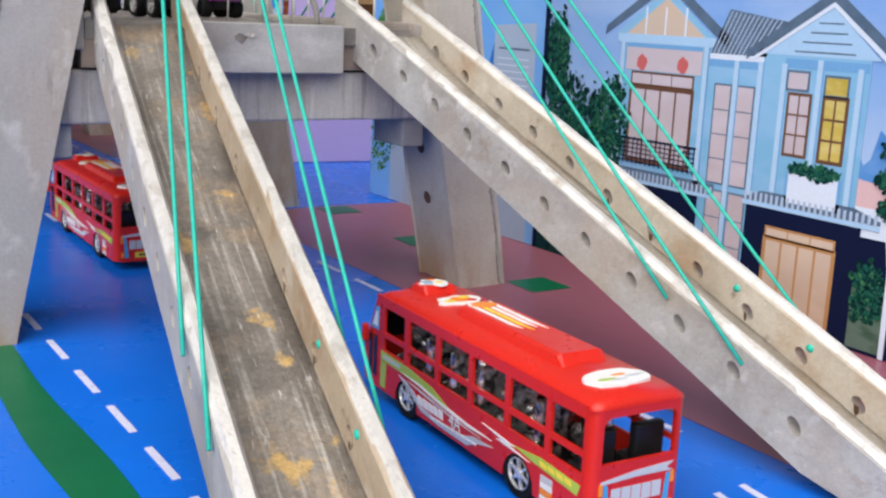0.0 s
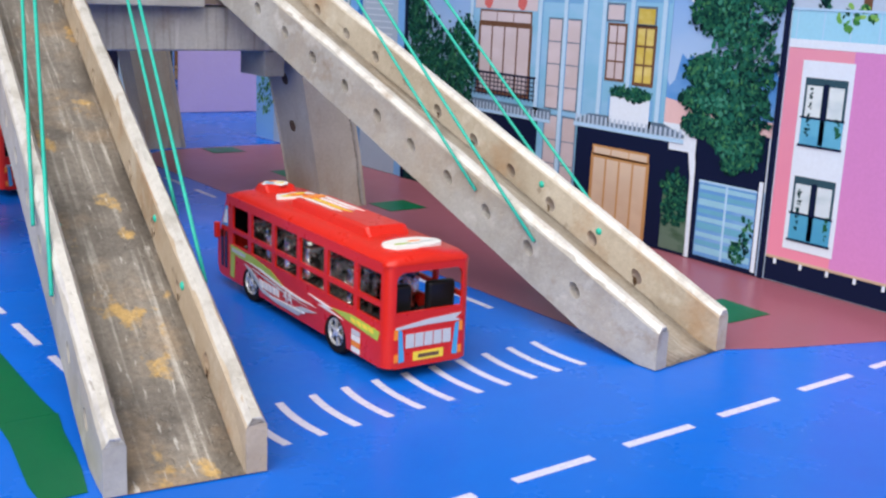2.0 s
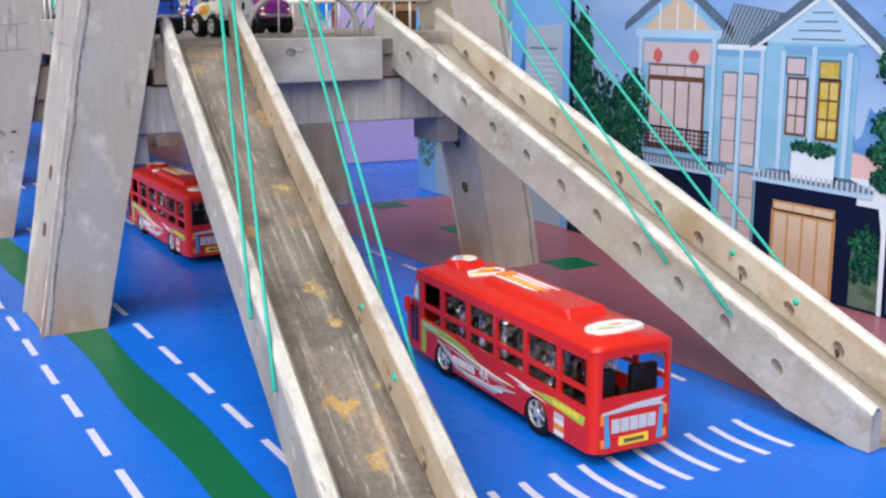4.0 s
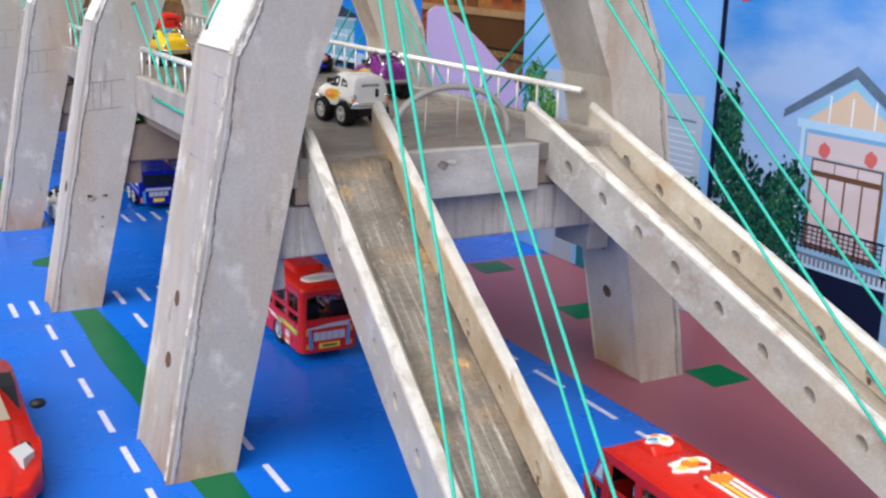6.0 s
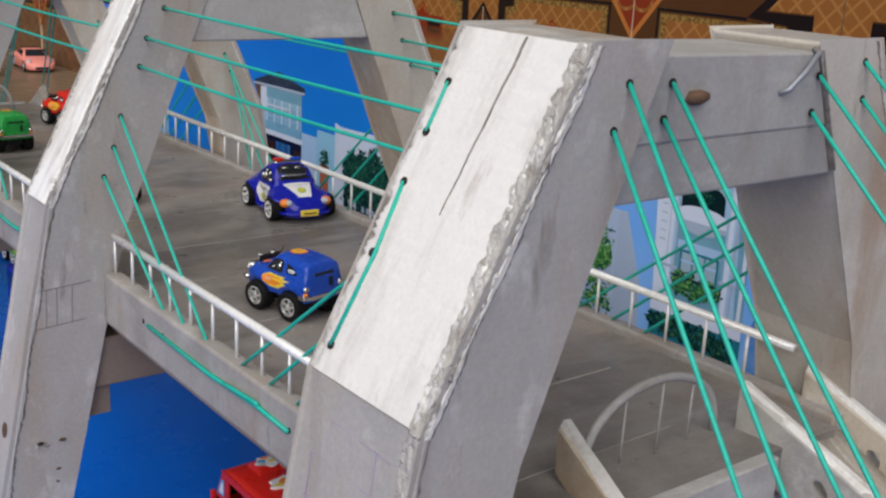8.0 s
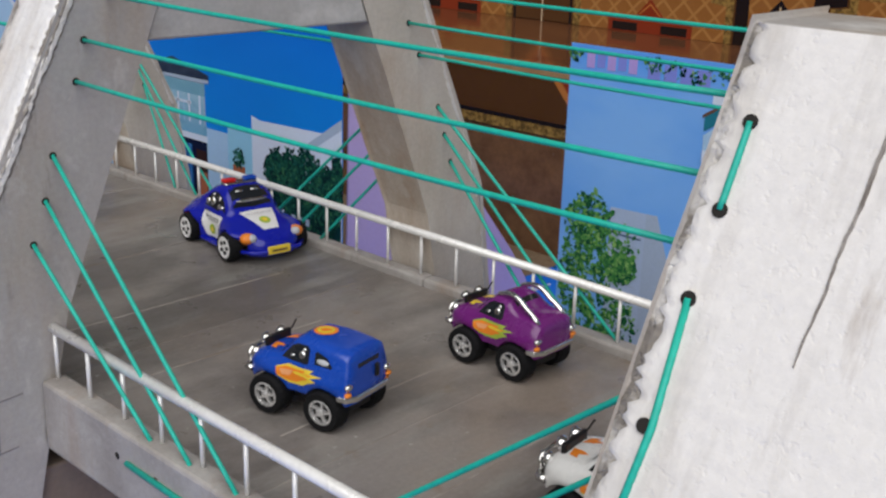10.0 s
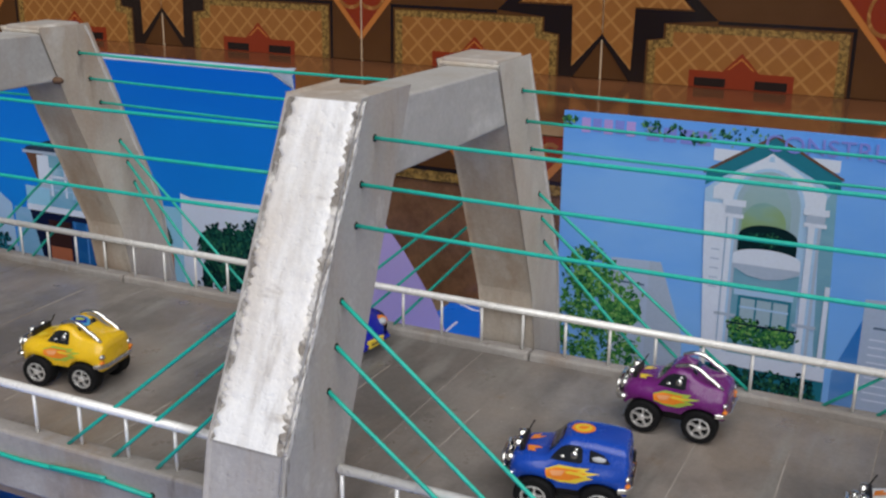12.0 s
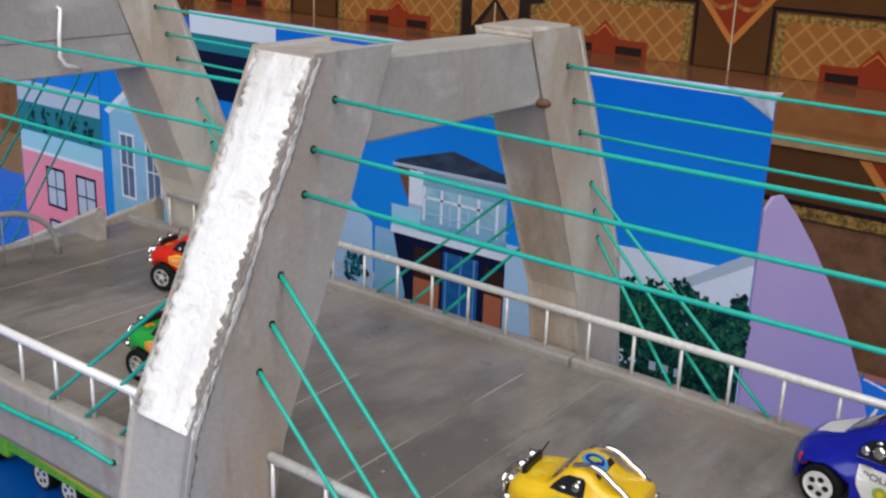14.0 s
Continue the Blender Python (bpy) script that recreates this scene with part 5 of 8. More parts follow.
def beetle(at):
    """A police beetle car, nose to +y."""
    car = thing("police_car", "dark blue toy police car with white door panels and roof lights", "toy car", at=at)
    shell = Shell([(-0.0385, 0.0085, 0.0130, 0.0165, 0.0065), (-0.0365, 0.0118, 0.0150, 0.0212, 0.0090), (-0.0320, 0.0140, 0.0188, 0.0250, 0.0106), (-0.0250, 0.0150, 0.0215, 0.0285, 0.0112), (-0.0170, 0.0152, 0.0236, 0.0338, 0.0114), (-0.0080, 0.0152, 0.0244, 0.0396, 0.0114), (-0.0030, 0.0152, 0.0245, 0.0408, 0.0114),
                   (0.0030, 0.0152, 0.0245, 0.0400, 0.0114), (0.0095, 0.0150, 0.0242, 0.0345, 0.0116), (0.0140, 0.0146, 0.0232, 0.0275, 0.0112), (0.0210, 0.0138, 0.0215, 0.0248, 0.0100), (0.0290, 0.0120, 0.0180, 0.0212, 0.0085), (0.0350, 0.0098, 0.0140, 0.0170, 0.0068), (0.0385, 0.0070, 0.0105, 0.0125, 0.0050)],
                  (-0.0215, 0.0225), 0.0108, 0.0092, 0.0050, 0.0072, 0.0112, 0.0165, 0.0248)
    body = part("body", shell.mesh(60), NAVYP, car, smooth=True)
    for sx in (-1, 1):
        for y in (-0.0215, 0.0225):
            wheel(car, sx * 0.0208, y, 0.0094, 0.0070, rim=STWHITE, style="disc", ky=0.87)
        part("running_board", box(min(sx * 0.0130, sx * 0.0182), max(sx * 0.0130, sx * 0.0182), -0.0110, 0.0115, 0.0048, 0.0066, 0.0006), NAVYP, body, "blue running board")
        win = [(0.0108, 0.0262), (0.0080, 0.0318), (0.0042, 0.0356), (0.0000, 0.0372), (-0.0050, 0.0366), (-0.0092, 0.0340), (-0.0116, 0.0300), (-0.0116, 0.0262)]
        part("side_window", shell.decal(win, 0.00015, sx), GLASS, body, "dark open side window")
        part("window_trim", tube([(sx * (shell.side(y, z) + 0.0002), y, z) for y, z in win], 0.0005, 6, closed=True), NAVYP, body, "", smooth=True)
        for cy, cz, ry, rz in ((-0.0040, 0.0300, 0.0026, 0.0040), (-0.0048, 0.0346, 0.0014, 0.0012), (-0.0092, 0.0292, 0.0020, 0.0028), (0.0045, 0.0285, 0.0034, 0.0018), (0.0022, 0.0330, 0.0012, 0.0020)):
            part("seat", ellipsoid((sx * (shell.side(cy, cz) - 0.0002), cy, cz), (0.0010, ry, rz), 10, 6), CHROME, body, "chrome seat in the window", smooth=True)
        part("door_panel", shell.decal([(0.0098, 0.0238), (0.0090, 0.0190), (0.0062, 0.0082), (-0.0060, 0.0082), (-0.0088, 0.0150), (-0.0098, 0.0238)], 0.0002, sx), STWHITE, body, "white door panel")
        turn = Matrix(((0, 0, sx, sx * (shell.side(0, 0.0202) + 0.0006)), (sx, 0, 0, 0.0), (0, 1, 0, 0.0202), (0, 0, 0, 1)))
        writing("POLICE", 0.0046, turn, SEATG, body, label="dark police lettering")
        part("badge", shell.decal(blob(0.0, 0.0135, 0.0030, 0.0034, 12, 3, 0.05), 0.0004, sx), STGREEN, body, "green badge")
        part("badge_heart", shell.decal(blob(0.0, 0.0135, 0.0015, 0.0018, 8, 3, 0.15), 0.0006, sx), STYELLOW, body, "yellow badge heart")
        part("door_handle", box(min(sx * 0.0152, sx * 0.0164), max(sx * 0.0152, sx * 0.0164), -0.0080, -0.0040, 0.0246, 0.0252, 0.0002), CHROME, body, "chrome door handle")
        hx = shell.side(0.0310, 0.0150) * 0.84
        part("headlamp", ellipsoid((sx * hx, 0.0318, 0.0160), (0.0036, 0.0040, 0.0036)), ORANGE, body, "orange headlamp", smooth=True)
        part("headlamp_glass", ellipsoid((sx * (hx - 0.0012), 0.0338, 0.0165), (0.0024, 0.0026, 0.0026)), STGREY, body, "clear inner lamp", smooth=True)
        part("tail_lamp", ellipsoid((sx * 0.0150, -0.0312, 0.0165), (0.0026, 0.0022, 0.0032)), REDP, body, "red tail lamp", smooth=True)
    part("bonnet_panel", shell.decal([(-0.0088, 0.0150), (0.0088, 0.0150), (0.0070, 0.0220), (0.0040, 0.0318), (-0.0040, 0.0318), (-0.0070, 0.0220)], 0.0002), STWHITE, body, "white bonnet panel")
    slope = lambda y: math.degrees(math.atan2(shell.top(0, y + 0.002) - shell.top(0, y - 0.002), 0.004))
    writing("POLICE", 0.0040, Matrix.Translation((0, 0.0186, shell.top(0, 0.0186) + 0.0006)) @ pose(0, 0, 0, slope(0.0186), 0, 180), SEATG, body, label="dark police lettering")
    part("badge", shell.decal([(0.0028 * math.cos(a * math.pi / 6), 0.0250 + 0.0030 * math.sin(a * math.pi / 6)) for a in range(12)], 0.0004), STGREEN, body, "green bonnet badge")
    part("badge_heart", shell.decal([(0.0014 * math.cos(a * math.pi / 4), 0.0250 + 0.0016 * math.sin(a * math.pi / 4)) for a in range(8)], 0.0006), STYELLOW, body, "yellow badge heart")
    part("windscreen", shell.decal([(-0.0090, 0.0040), (0.0, 0.0032), (0.0090, 0.0040), (0.0102, 0.0122), (0.0, 0.0132), (-0.0102, 0.0122)], 0.0002), GLASS, body, "dark windscreen")
    part("dashboard", ellipsoid((0, 0.0108, shell.top(0, 0.0108)), (0.0085, 0.0016, 0.0012)), CHROME, body, "chrome dashboard", smooth=True)
    for sx in (-1, 1):
        part("front_seat", ellipsoid((sx * 0.0042, 0.0062, shell.top(0.0042, 0.0062)), (0.0024, 0.0014, 0.0010)), CHROME, body, "chrome seat behind the windscreen", smooth=True)
    part("rear_window", shell.decal([(-0.0080, -0.0105), (0.0080, -0.0105), (0.0086, -0.0190), (-0.0086, -0.0190)], 0.0002), GLASS, body, "dark rear window")
    part("boot_panel", shell.decal([(-0.0086, -0.0205), (0.0086, -0.0205), (0.0050, -0.0330), (-0.0050, -0.0330)], 0.0002), STWHITE, body, "white boot panel")
    part("front_bumper", tube([(-0.0160, 0.0320, 0.0082), (-0.0110, 0.0385, 0.0080), (0.0110, 0.0385, 0.0080), (0.0160, 0.0320, 0.0082)], 0.0014, 8), NAVYP, body, "blue front bumper", smooth=True)
    part("plate", box(-0.0058, 0.0058, 0.0385, 0.0402, 0.0062, 0.0112, 0.0004), STYELLOW, body, "yellow number plate")
    part("plate_bar", box(-0.0040, 0.0040, 0.0401, 0.0405, 0.0080, 0.0092), RUST, body)
    part("light_bar", box(-0.0088, 0.0088, -0.0050, 0.0008, 0.0402, 0.0424, 0.0008), CHROME, body, "chrome light bar base")
    part("blue_light", box(-0.0090, -0.0024, -0.0046, 0.0004, 0.0422, 0.0446, 0.0010), BLUEP, body, "blue roof light")
    part("red_light", box(0.0024, 0.0090, -0.0046, 0.0004, 0.0422, 0.0446, 0.0010), REDP, body, "red roof light")
    return car


beetle(pose(0.207, 1.436, DK, 0, 0, 172.5) @ Matrix.Diagonal((1.34, 1.18, 1.0, 1)))


def bus(at, paint, label, group=""):
    """A toy coach with open windows, nose to +y; its rear is decorated."""
    b = thing("toy_bus", label, "toy bus", group, at=at @ Matrix.Diagonal((1.03, 1.0, 1.0, 1)))
    L, W, z0, belt, mid, cant, roof = 0.1025, 0.0235, 0.0065, 0.0295, 0.0385, 0.0535, 0.0600
    t = 0.0016
    body = tagged(new("body"), "")
    body.parent = b
    body.empty_display_size = 0.01

    def arch_profile():
        pts = [(-L + 0.0038, z0)]
        for c in (-0.0525, 0.0540):
            pts += [(c - 0.0125, z0)] + [(c + 0.0125 * math.cos(math.pi * (1 - k / 8)), z0 + 0.0135 * math.sin(math.pi * k / 8) + 0.0005) for k in range(1, 8)] + [(c + 0.0125, z0)]
        return pts + [(L - 0.004, z0), (L, z0 + 0.004), (L, belt), (-L + 0.0038, belt)]

    for sx in (-1, 1):
        part("side_panel", prism(arch_profile(), "x", sx * (W - t), sx * W), paint, body)
        part("belt_rail", box(min(sx * (W - t), sx * W), max(sx * (W - t), sx * W), -L + 0.0038, L - 0.0045, mid - 0.0016, mid + 0.0010), paint, body)
        part("cant_rail", box(min(sx * (W - t), sx * W), max(sx * (W - t), sx * W), -L + 0.0038, L - 0.0122, cant, roof - 0.001), paint, body)
        for y0, y1 in ((-L + 0.0038, -0.0975), (-0.075, -0.071), (-0.043, -0.039), (-0.011, -0.007), (0.021, 0.025), (0.053, 0.058), (0.081, 0.0860)):
            part("pillar", box(min(sx * (W - t), sx * W) + 0.0001, max(sx * (W - t), sx * W) - 0.0001, y0, y1, belt - 0.001, cant + 0.001), paint, body)
        part("front_quarter", prism([(0.0855, belt - 0.0005), (L, belt - 0.0005), (L - 0.0045, 0.0400), (L - 0.0115, cant + 0.0015), (0.0855, cant + 0.0015)], "x", sx * (W - t) + sx * 0.0001, sx * W - sx * 0.0001), paint, body)
        for y in (-0.0525, 0.0540):
            wheel(b, sx * (W - 0.0003), y, 0.0116, 0.0075, rim=ALU, spokes=6, ky=1.12, style="thin")
            part("wheel_well", box(min(sx * 0.012, sx * 0.0135), max(sx * 0.012, sx * 0.0135), y - 0.013, y + 0.013, 0.006, 0.0215), BLACKP, body, "dark wheel well")
        # side stickers: sweeping stripes, badge and lettering blocks
        x = sx * W
        sticker("stripe_sticker", [(0.0835, 0.0288), (0.0835, 0.0235), (0.055, 0.0232), (0.030, 0.0222), (0.004, 0.0192), (0.026, 0.0258), (0.050, 0.0282)], x, sx, STGREEN, body, "olive green sweeping sticker")
        sticker("front_sticker", [(0.0835, 0.0230), (0.0770, 0.0230), (0.0780, 0.0085), (0.0835, 0.0085)], x, sx, STGREEN, body, "olive green sticker")
        for k in range(6):
            sticker("sticker_mark", [(0.0805 - 0.0034 * k, 0.0272), (0.0780 - 0.0034 * k, 0.0272), (0.0780 - 0.0034 * k, 0.0250), (0.0805 - 0.0034 * k, 0.0250)], x, sx, STGREY, body, "", 0.0005)
        sticker("stripe_sticker", [(0.060, 0.0238), (0.040, 0.0224), (0.015, 0.0196), (-0.010, 0.0180), (-0.031, 0.0190), (-0.010, 0.0194), (0.015, 0.0212), (0.040, 0.0236)], x, sx, STWHITE, body, "white sweeping sticker", 0.0005)
        sticker("stripe_sticker", [(0.052, 0.0212), (0.030, 0.0188), (0.006, 0.0170), (-0.022, 0.0166), (0.006, 0.0176), (0.030, 0.0198)], x, sx, STGREY, body, "pale sweeping sticker", 0.0005)
        sticker("flash_sticker", [(-0.022, 0.0248), (-0.040, 0.0226), (-0.034, 0.0216), (-0.062, 0.0206), (-0.044, 0.0222), (-0.050, 0.0232), (-0.036, 0.0242)], x, sx, STWHITE, body, "white flash sticker", 0.0005)
        sticker("stripe_sticker", [(-0.048, 0.0236), (-0.066, 0.0216), (-0.096, 0.0196), (-0.098, 0.0246), (-0.070, 0.0258)], x, sx, STGREEN, body, "lime green sticker")
        for k in range(4):
            sticker("sticker_mark", [(-0.070 - 0.006 * k, 0.0222), (-0.0745 - 0.006 * k, 0.0220), (-0.0735 - 0.006 * k, 0.0242), (-0.069 - 0.006 * k, 0.0244)], x, sx, STYELLOW, body, "", 0.0005)
        sticker("swoosh_sticker", [(0.0625, 0.0215), (0.052, 0.0200), (0.046, 0.0150), (0.036, 0.0098), (0.016, 0.0085), (-0.010, 0.0088), (-0.018, 0.0128), (-0.032, 0.0160), (-0.014, 0.0150), (-0.004, 0.0118), (0.020, 0.0108), (0.036, 0.0122), (0.046, 0.0178)], x, sx, STGREY, body, "silver swoosh sticker", 0.0004)
        for k in range(5):
            sticker("lettering_block", [(0.0400 - 0.0054 * k, 0.0132), (0.0358 - 0.0054 * k, 0.0128), (0.0366 - 0.0054 * k, 0.0170), (0.0405 - 0.0054 * k, 0.0172)], x, sx, STWHITE, body, "", 0.0006)
        turn = Matrix(((0, 0, sx, x + sx * 0.0007), (sx, 0, 0, 0.0020), (0, 1, 0, 0.0158), (0, 0, 0, 1)))
        writing("4A", 0.0098, turn, STWHITE, body, label="white 4A lettering")
        for k in range(9):
            sticker("sticker_mark", [(0.0260 - 0.0050 * k, 0.0100 + 0.0002 * k), (0.0222 - 0.0050 * k, 0.0100 + 0.0002 * k), (0.0222 - 0.0050 * k, 0.0111 + 0.0002 * k), (0.0260 - 0.0050 * k, 0.0111 + 0.0002 * k)], x, sx, STWHITE, body, "", 0.0006)
        for k, m in enumerate((STGREY, STWHITE, ORANGE, STWHITE)):
            sticker("small_sticker", [(-0.0705, 0.0188 - 0.0030 * k), (-0.0790, 0.0188 - 0.0030 * k), (-0.0790, 0.0162 - 0.0030 * k), (-0.0705, 0.0162 - 0.0030 * k)], x, sx, m, body, "", 0.0004)
        for ya, yb in ((0.0885, 0.0925), (0.0945, 0.0980)):
            sticker("door_window", [(ya, 0.0125), (yb, 0.0125), (yb, 0.0355), (ya, 0.0355)], x, sx, GLASS, body, "narrow dark door window", 0.0004)
        sticker("corner_sticker", [(0.0905, 0.0520), (0.0872, 0.0520), (0.0872, 0.0390), (0.0968, 0.0390)], x, sx, STBLUE, body, "light blue corner sticker")
        sticker("corner_mark", [(0.0900, 0.0495), (0.0884, 0.0495), (0.0884, 0.0410), (0.0942, 0.0410)], x, sx, STWHITE, body, "", 0.0005)
        part("mirror", box(min(sx * 0.0240, sx * 0.0275), max(sx * 0.0240, sx * 0.0275), 0.0980, 0.1010, 0.0300, 0.0400, 0.0008), paint, body, "red wing mirror") if paint is REDP else None
    part("floor_pan", box(-W + 0.0018, W - 0.0018, -L + 0.002, L - 0.002, 0.0110, 0.0135), BLACKP, body)
    # rear: lower panel, frame of the window, dark opening, stickers
    part("rear_panel", prism([(-W + 0.0050, z0), (W - 0.0050, z0), (W - 0.0050, 0.0345), (-W + 0.0050, 0.0345)], "y", -L - 0.0015, -L + 0.0005), paint, body)
    part("rear_header", prism([(-W + 0.0050, 0.0510), (-W + 0.0060, 0.0532), (-W + 0.0085, 0.0545), (W - 0.0085, 0.0545), (W - 0.0060, 0.0532), (W - 0.0050, 0.0510), (W - 0.0050, roof - 0.0022), (-W + 0.0050, roof - 0.0022)], "y", -L - 0.0015, -L + 0.0006), paint, body)
    for sx in (-1, 1):
        turnout = [(radians(-90 + 11.25 * k), 0.0050) for k in range(9)] + [(radians(-11.25 * k), 0.0034) for k in range(9)]
        part("rear_corner", prism([(sx * (W - 0.0050 + q * math.cos(a)), -L + 0.0035 + q * math.sin(a)) for a, q in turnout], "z", z0 + 0.0005, roof - 0.0022), paint, body, smooth=False)
        part("tail_lamp", prism([(sx * 0.0135, 0.0100), (sx * 0.0165, 0.0095), (sx * 0.0170, 0.0265), (sx * 0.0150, 0.0255)], "y", -L - 0.0019, -L - 0.0015), STBLUE, body, "light blue tail lamp sticker")
        part("indicator", box(min(sx * 0.0172, sx * 0.0192), max(sx * 0.0172, sx * 0.0192), -L - 0.0019, -L - 0.0015, 0.0215, 0.0265), ORANGE, body)
        part("stop_lamp", box(min(sx * 0.0169, sx * 0.0190), max(sx * 0.0169, sx * 0.0190), -L - 0.0019, -L - 0.0015, 0.0100, 0.0140), ORANGE, body)
    part("rear_sticker", prism([(-0.0185, 0.0275), (0.0, 0.0300), (0.0185, 0.0310), (0.0150, 0.0285), (0.0185, 0.0270), (0.0, 0.0272), (-0.0185, 0.0262)], "y", -L - 0.0018, -L - 0.0015), STGREY, body, "silver winged sticker")
    for k in range(5):
        part("grille_block", box(-0.0128 + 0.0052 * k, -0.0128 + 0.0052 * k + 0.0046, -L - 0.0018, -L - 0.0015, 0.0165, 0.0235), STGREY, body, "grey grille block")
    part("plate", box(-0.0085, 0.0085, -L - 0.0019, -L - 0.0015, 0.0095, 0.0140), STYELLOW, body, "yellow plate with a dark bar")
    part("plate_bar", box(-0.0058, 0.0058, -L - 0.0021, -L - 0.0018, 0.0108, 0.0127), RUST, body)
    # front end
    part("front_panel", prism([(-W + 0.001, z0), (W - 0.001, z0), (W, 0.012), (W, 0.0300), (-W, 0.0300), (-W, 0.012)], "y", L - 0.0005, L + 0.0020, 0.0006), paint, body)
    part("windscreen", prism([(L + 0.0004, 0.0300), (L - 0.0110, 0.0570), (L - 0.0122, 0.0570), (L - 0.0010, 0.0300)], "x", -W + 0.002, W - 0.002), GLASS, body, "dark windscreen")
    part("front_header", box(-W, W, L - 0.0170, L - 0.0118, 0.0545, roof - 0.0022, 0.0008), paint, body)
    # roof with raised ventilation pods and stickers
    prof = [(-W, roof - 0.0035), (-W + 0.0012, roof - 0.0002), (-W + 0.0045, roof + 0.0024), (0.0, roof + 0.0042), (W - 0.0045, roof + 0.0024), (W - 0.0012, roof - 0.0002), (W, roof - 0.0035)]
    rings = [[(x * (0.80 if y < -L - 0.001 else 0.90 if y < -L else 1.0), y, roof - 0.0022 + (z - roof + 0.0022) * f) for x, z in prof] for y, f in ((-L - 0.0015, 0.10), (-L - 0.0009, 0.45), (-L + 0.0008, 0.72), (-L + 0.0038, 0.90), (-L + 0.010, 1.0), (0.0, 1.05), (L - 0.030, 1.0), (L - 0.020, 0.82), (L - 0.0145, 0.48), (L - 0.0110, 0.02))]
    part("roof", loft(rings), paint, body, smooth=True)

    def pod(y0, y1, w, h, name="roof_pod"):
        z = roof + 0.0030
        bm = bmesh.new()
        rr = []
        for y, k, hh in ((y0, 0.90, 0.0), (y0 + 0.006, 0.96, 1.0), (y1 - 0.008, 0.96, 1.0), (y1, 0.90, 0.0)):
            rr.append([(x * w * k, y, z - 0.0015 + (h + 0.0015) * hh * f) for x, f in ((-1, 0.0), (-0.88, 0.85), (-0.72, 1.0), (0.72, 1.0), (0.88, 0.85), (1, 0.0))])
        return part(name, loft(rr, bm), paint, body)

    pod(-0.066, 0.030, 0.0140, 0.0050)
    pod(0.060, 0.084, 0.0110, 0.0045)
    top = roof + 0.0080
    part("roof_sticker", prism(blob(0.000, -0.086, 0.0155, 0.0095, 18, 4, 0.06), "z", roof + 0.0030, roof + 0.0046), STWHITE, body, "white oval roof sticker")
    part("roof_sticker", prism(blob(0.000, 0.045, 0.0120, 0.0080, 18, 5, 0.22), "z", roof + 0.0034, roof + 0.0047), STWHITE, body, "white and orange roof sticker")
    part("roof_sticker", prism(blob(0.001, 0.045, 0.0060, 0.0045, 12, 6, 0.2), "z", roof + 0.0047, roof + 0.0049), ORANGE, body)
    for k in range(4):
        part("roof_sticker", prism([(-0.0075 + 0.0040 * k, 0.024), (-0.0050 + 0.0040 * k, 0.026), (-0.0045 + 0.0038 * k, -0.022 - 0.004 * (k % 2)), (-0.0068 + 0.0038 * k, -0.014)], "z", top, top + 0.0003), STWHITE if k != 1 else STYELLOW, body, "white and yellow roof stripe")
    part("roof_sticker", prism(blob(0.0, 0.020, 0.0072, 0.0050, 12, 8, 0.1), "z", top + 0.0003, top + 0.0006), ORANGE, body)
    part("roof_sticker", prism(blob(0.0, 0.072, 0.0080, 0.0075, 12, 9, 0.3), "z", top - 0.0008, top - 0.0003), STWHITE, body)
    for k, (u, v, m) in enumerate(((-0.007, -0.088, STGREEN), (0.002, -0.0845, ORANGE), (0.008, -0.087, STGREY), (-0.002, -0.0895, STGREY))):
        part("roof_mark", prism(blob(u, v, 0.0042, 0.0011, 9, 20 + k, 0.3), "z", roof + 0.0046, roof + 0.0048), m, body, "")
    for k, (u, v, m) in enumerate(((-0.003, 0.073, STBLUE), (0.003, 0.071, STYELLOW), (0.001, 0.0765, ORANGE), (-0.0045, 0.0690, STGREY))):
        part("roof_mark", prism(blob(u, v, 0.0026, 0.0018, 9, 30 + k, 0.3), "z", top - 0.0003, top - 0.0001), m, body, "")
    for k, (u, v, m) in enumerate(((-0.006, 0.043, STYELLOW), (0.005, 0.048, STYELLOW), (0.006, 0.042, REDP))):
        part("roof_mark", prism(blob(u, v, 0.0030, 0.0020, 9, 40 + k, 0.3), "z", roof + 0.0049, roof + 0.0051), m, body, "")
    # chrome seats in rows, each side of the aisle
    rnd = random.Random(3)
    for k in range(7):
        y = -0.084 + 0.0245 * k if k else -0.0925
        for sx in (-1, 1):
            tone = SILVER if k else BLACKP
            part("seat", box(sx * 0.0125 - 0.0075, sx * 0.0125 + 0.0075, y, y + 0.010, 0.0135, 0.0300, 0.0015), tone, body, "chrome passenger seat" if k else "black rear seat")
            bm = box(sx * 0.0125 - 0.0078, sx * 0.0125 + 0.0078, y - 0.003, y + 0.002, 0.0290, 0.0480 if k else 0.0455, 0.0015)
            for j in range(5 if k else 0):
                ellipsoid((sx * 0.0125 + rnd.uniform(-0.006, 0.006), y + rnd.uniform(-0.003, 0.006), 0.032 + rnd.uniform(0, 0.018)), (0.0026, 0.0026, 0.0030), 7, 4, bm=bm)
            part("seat_back", bm, tone, body, "embossed chrome seat back" if k else "black rear seat back")
    return b


bus1 = bus(pose(0.1330, 0.6570, 0.0003, 0, 0, -3.0), REDP, "red plastic toy coach with stickers and chrome seats", "red toy coaches on the mat")
copy_thing(bus1, pose(0.0945, 1.1930, 0.0003, 0, 0, -0.5) @ Matrix.Diagonal((1.03, 1.03, 1.0, 1)))


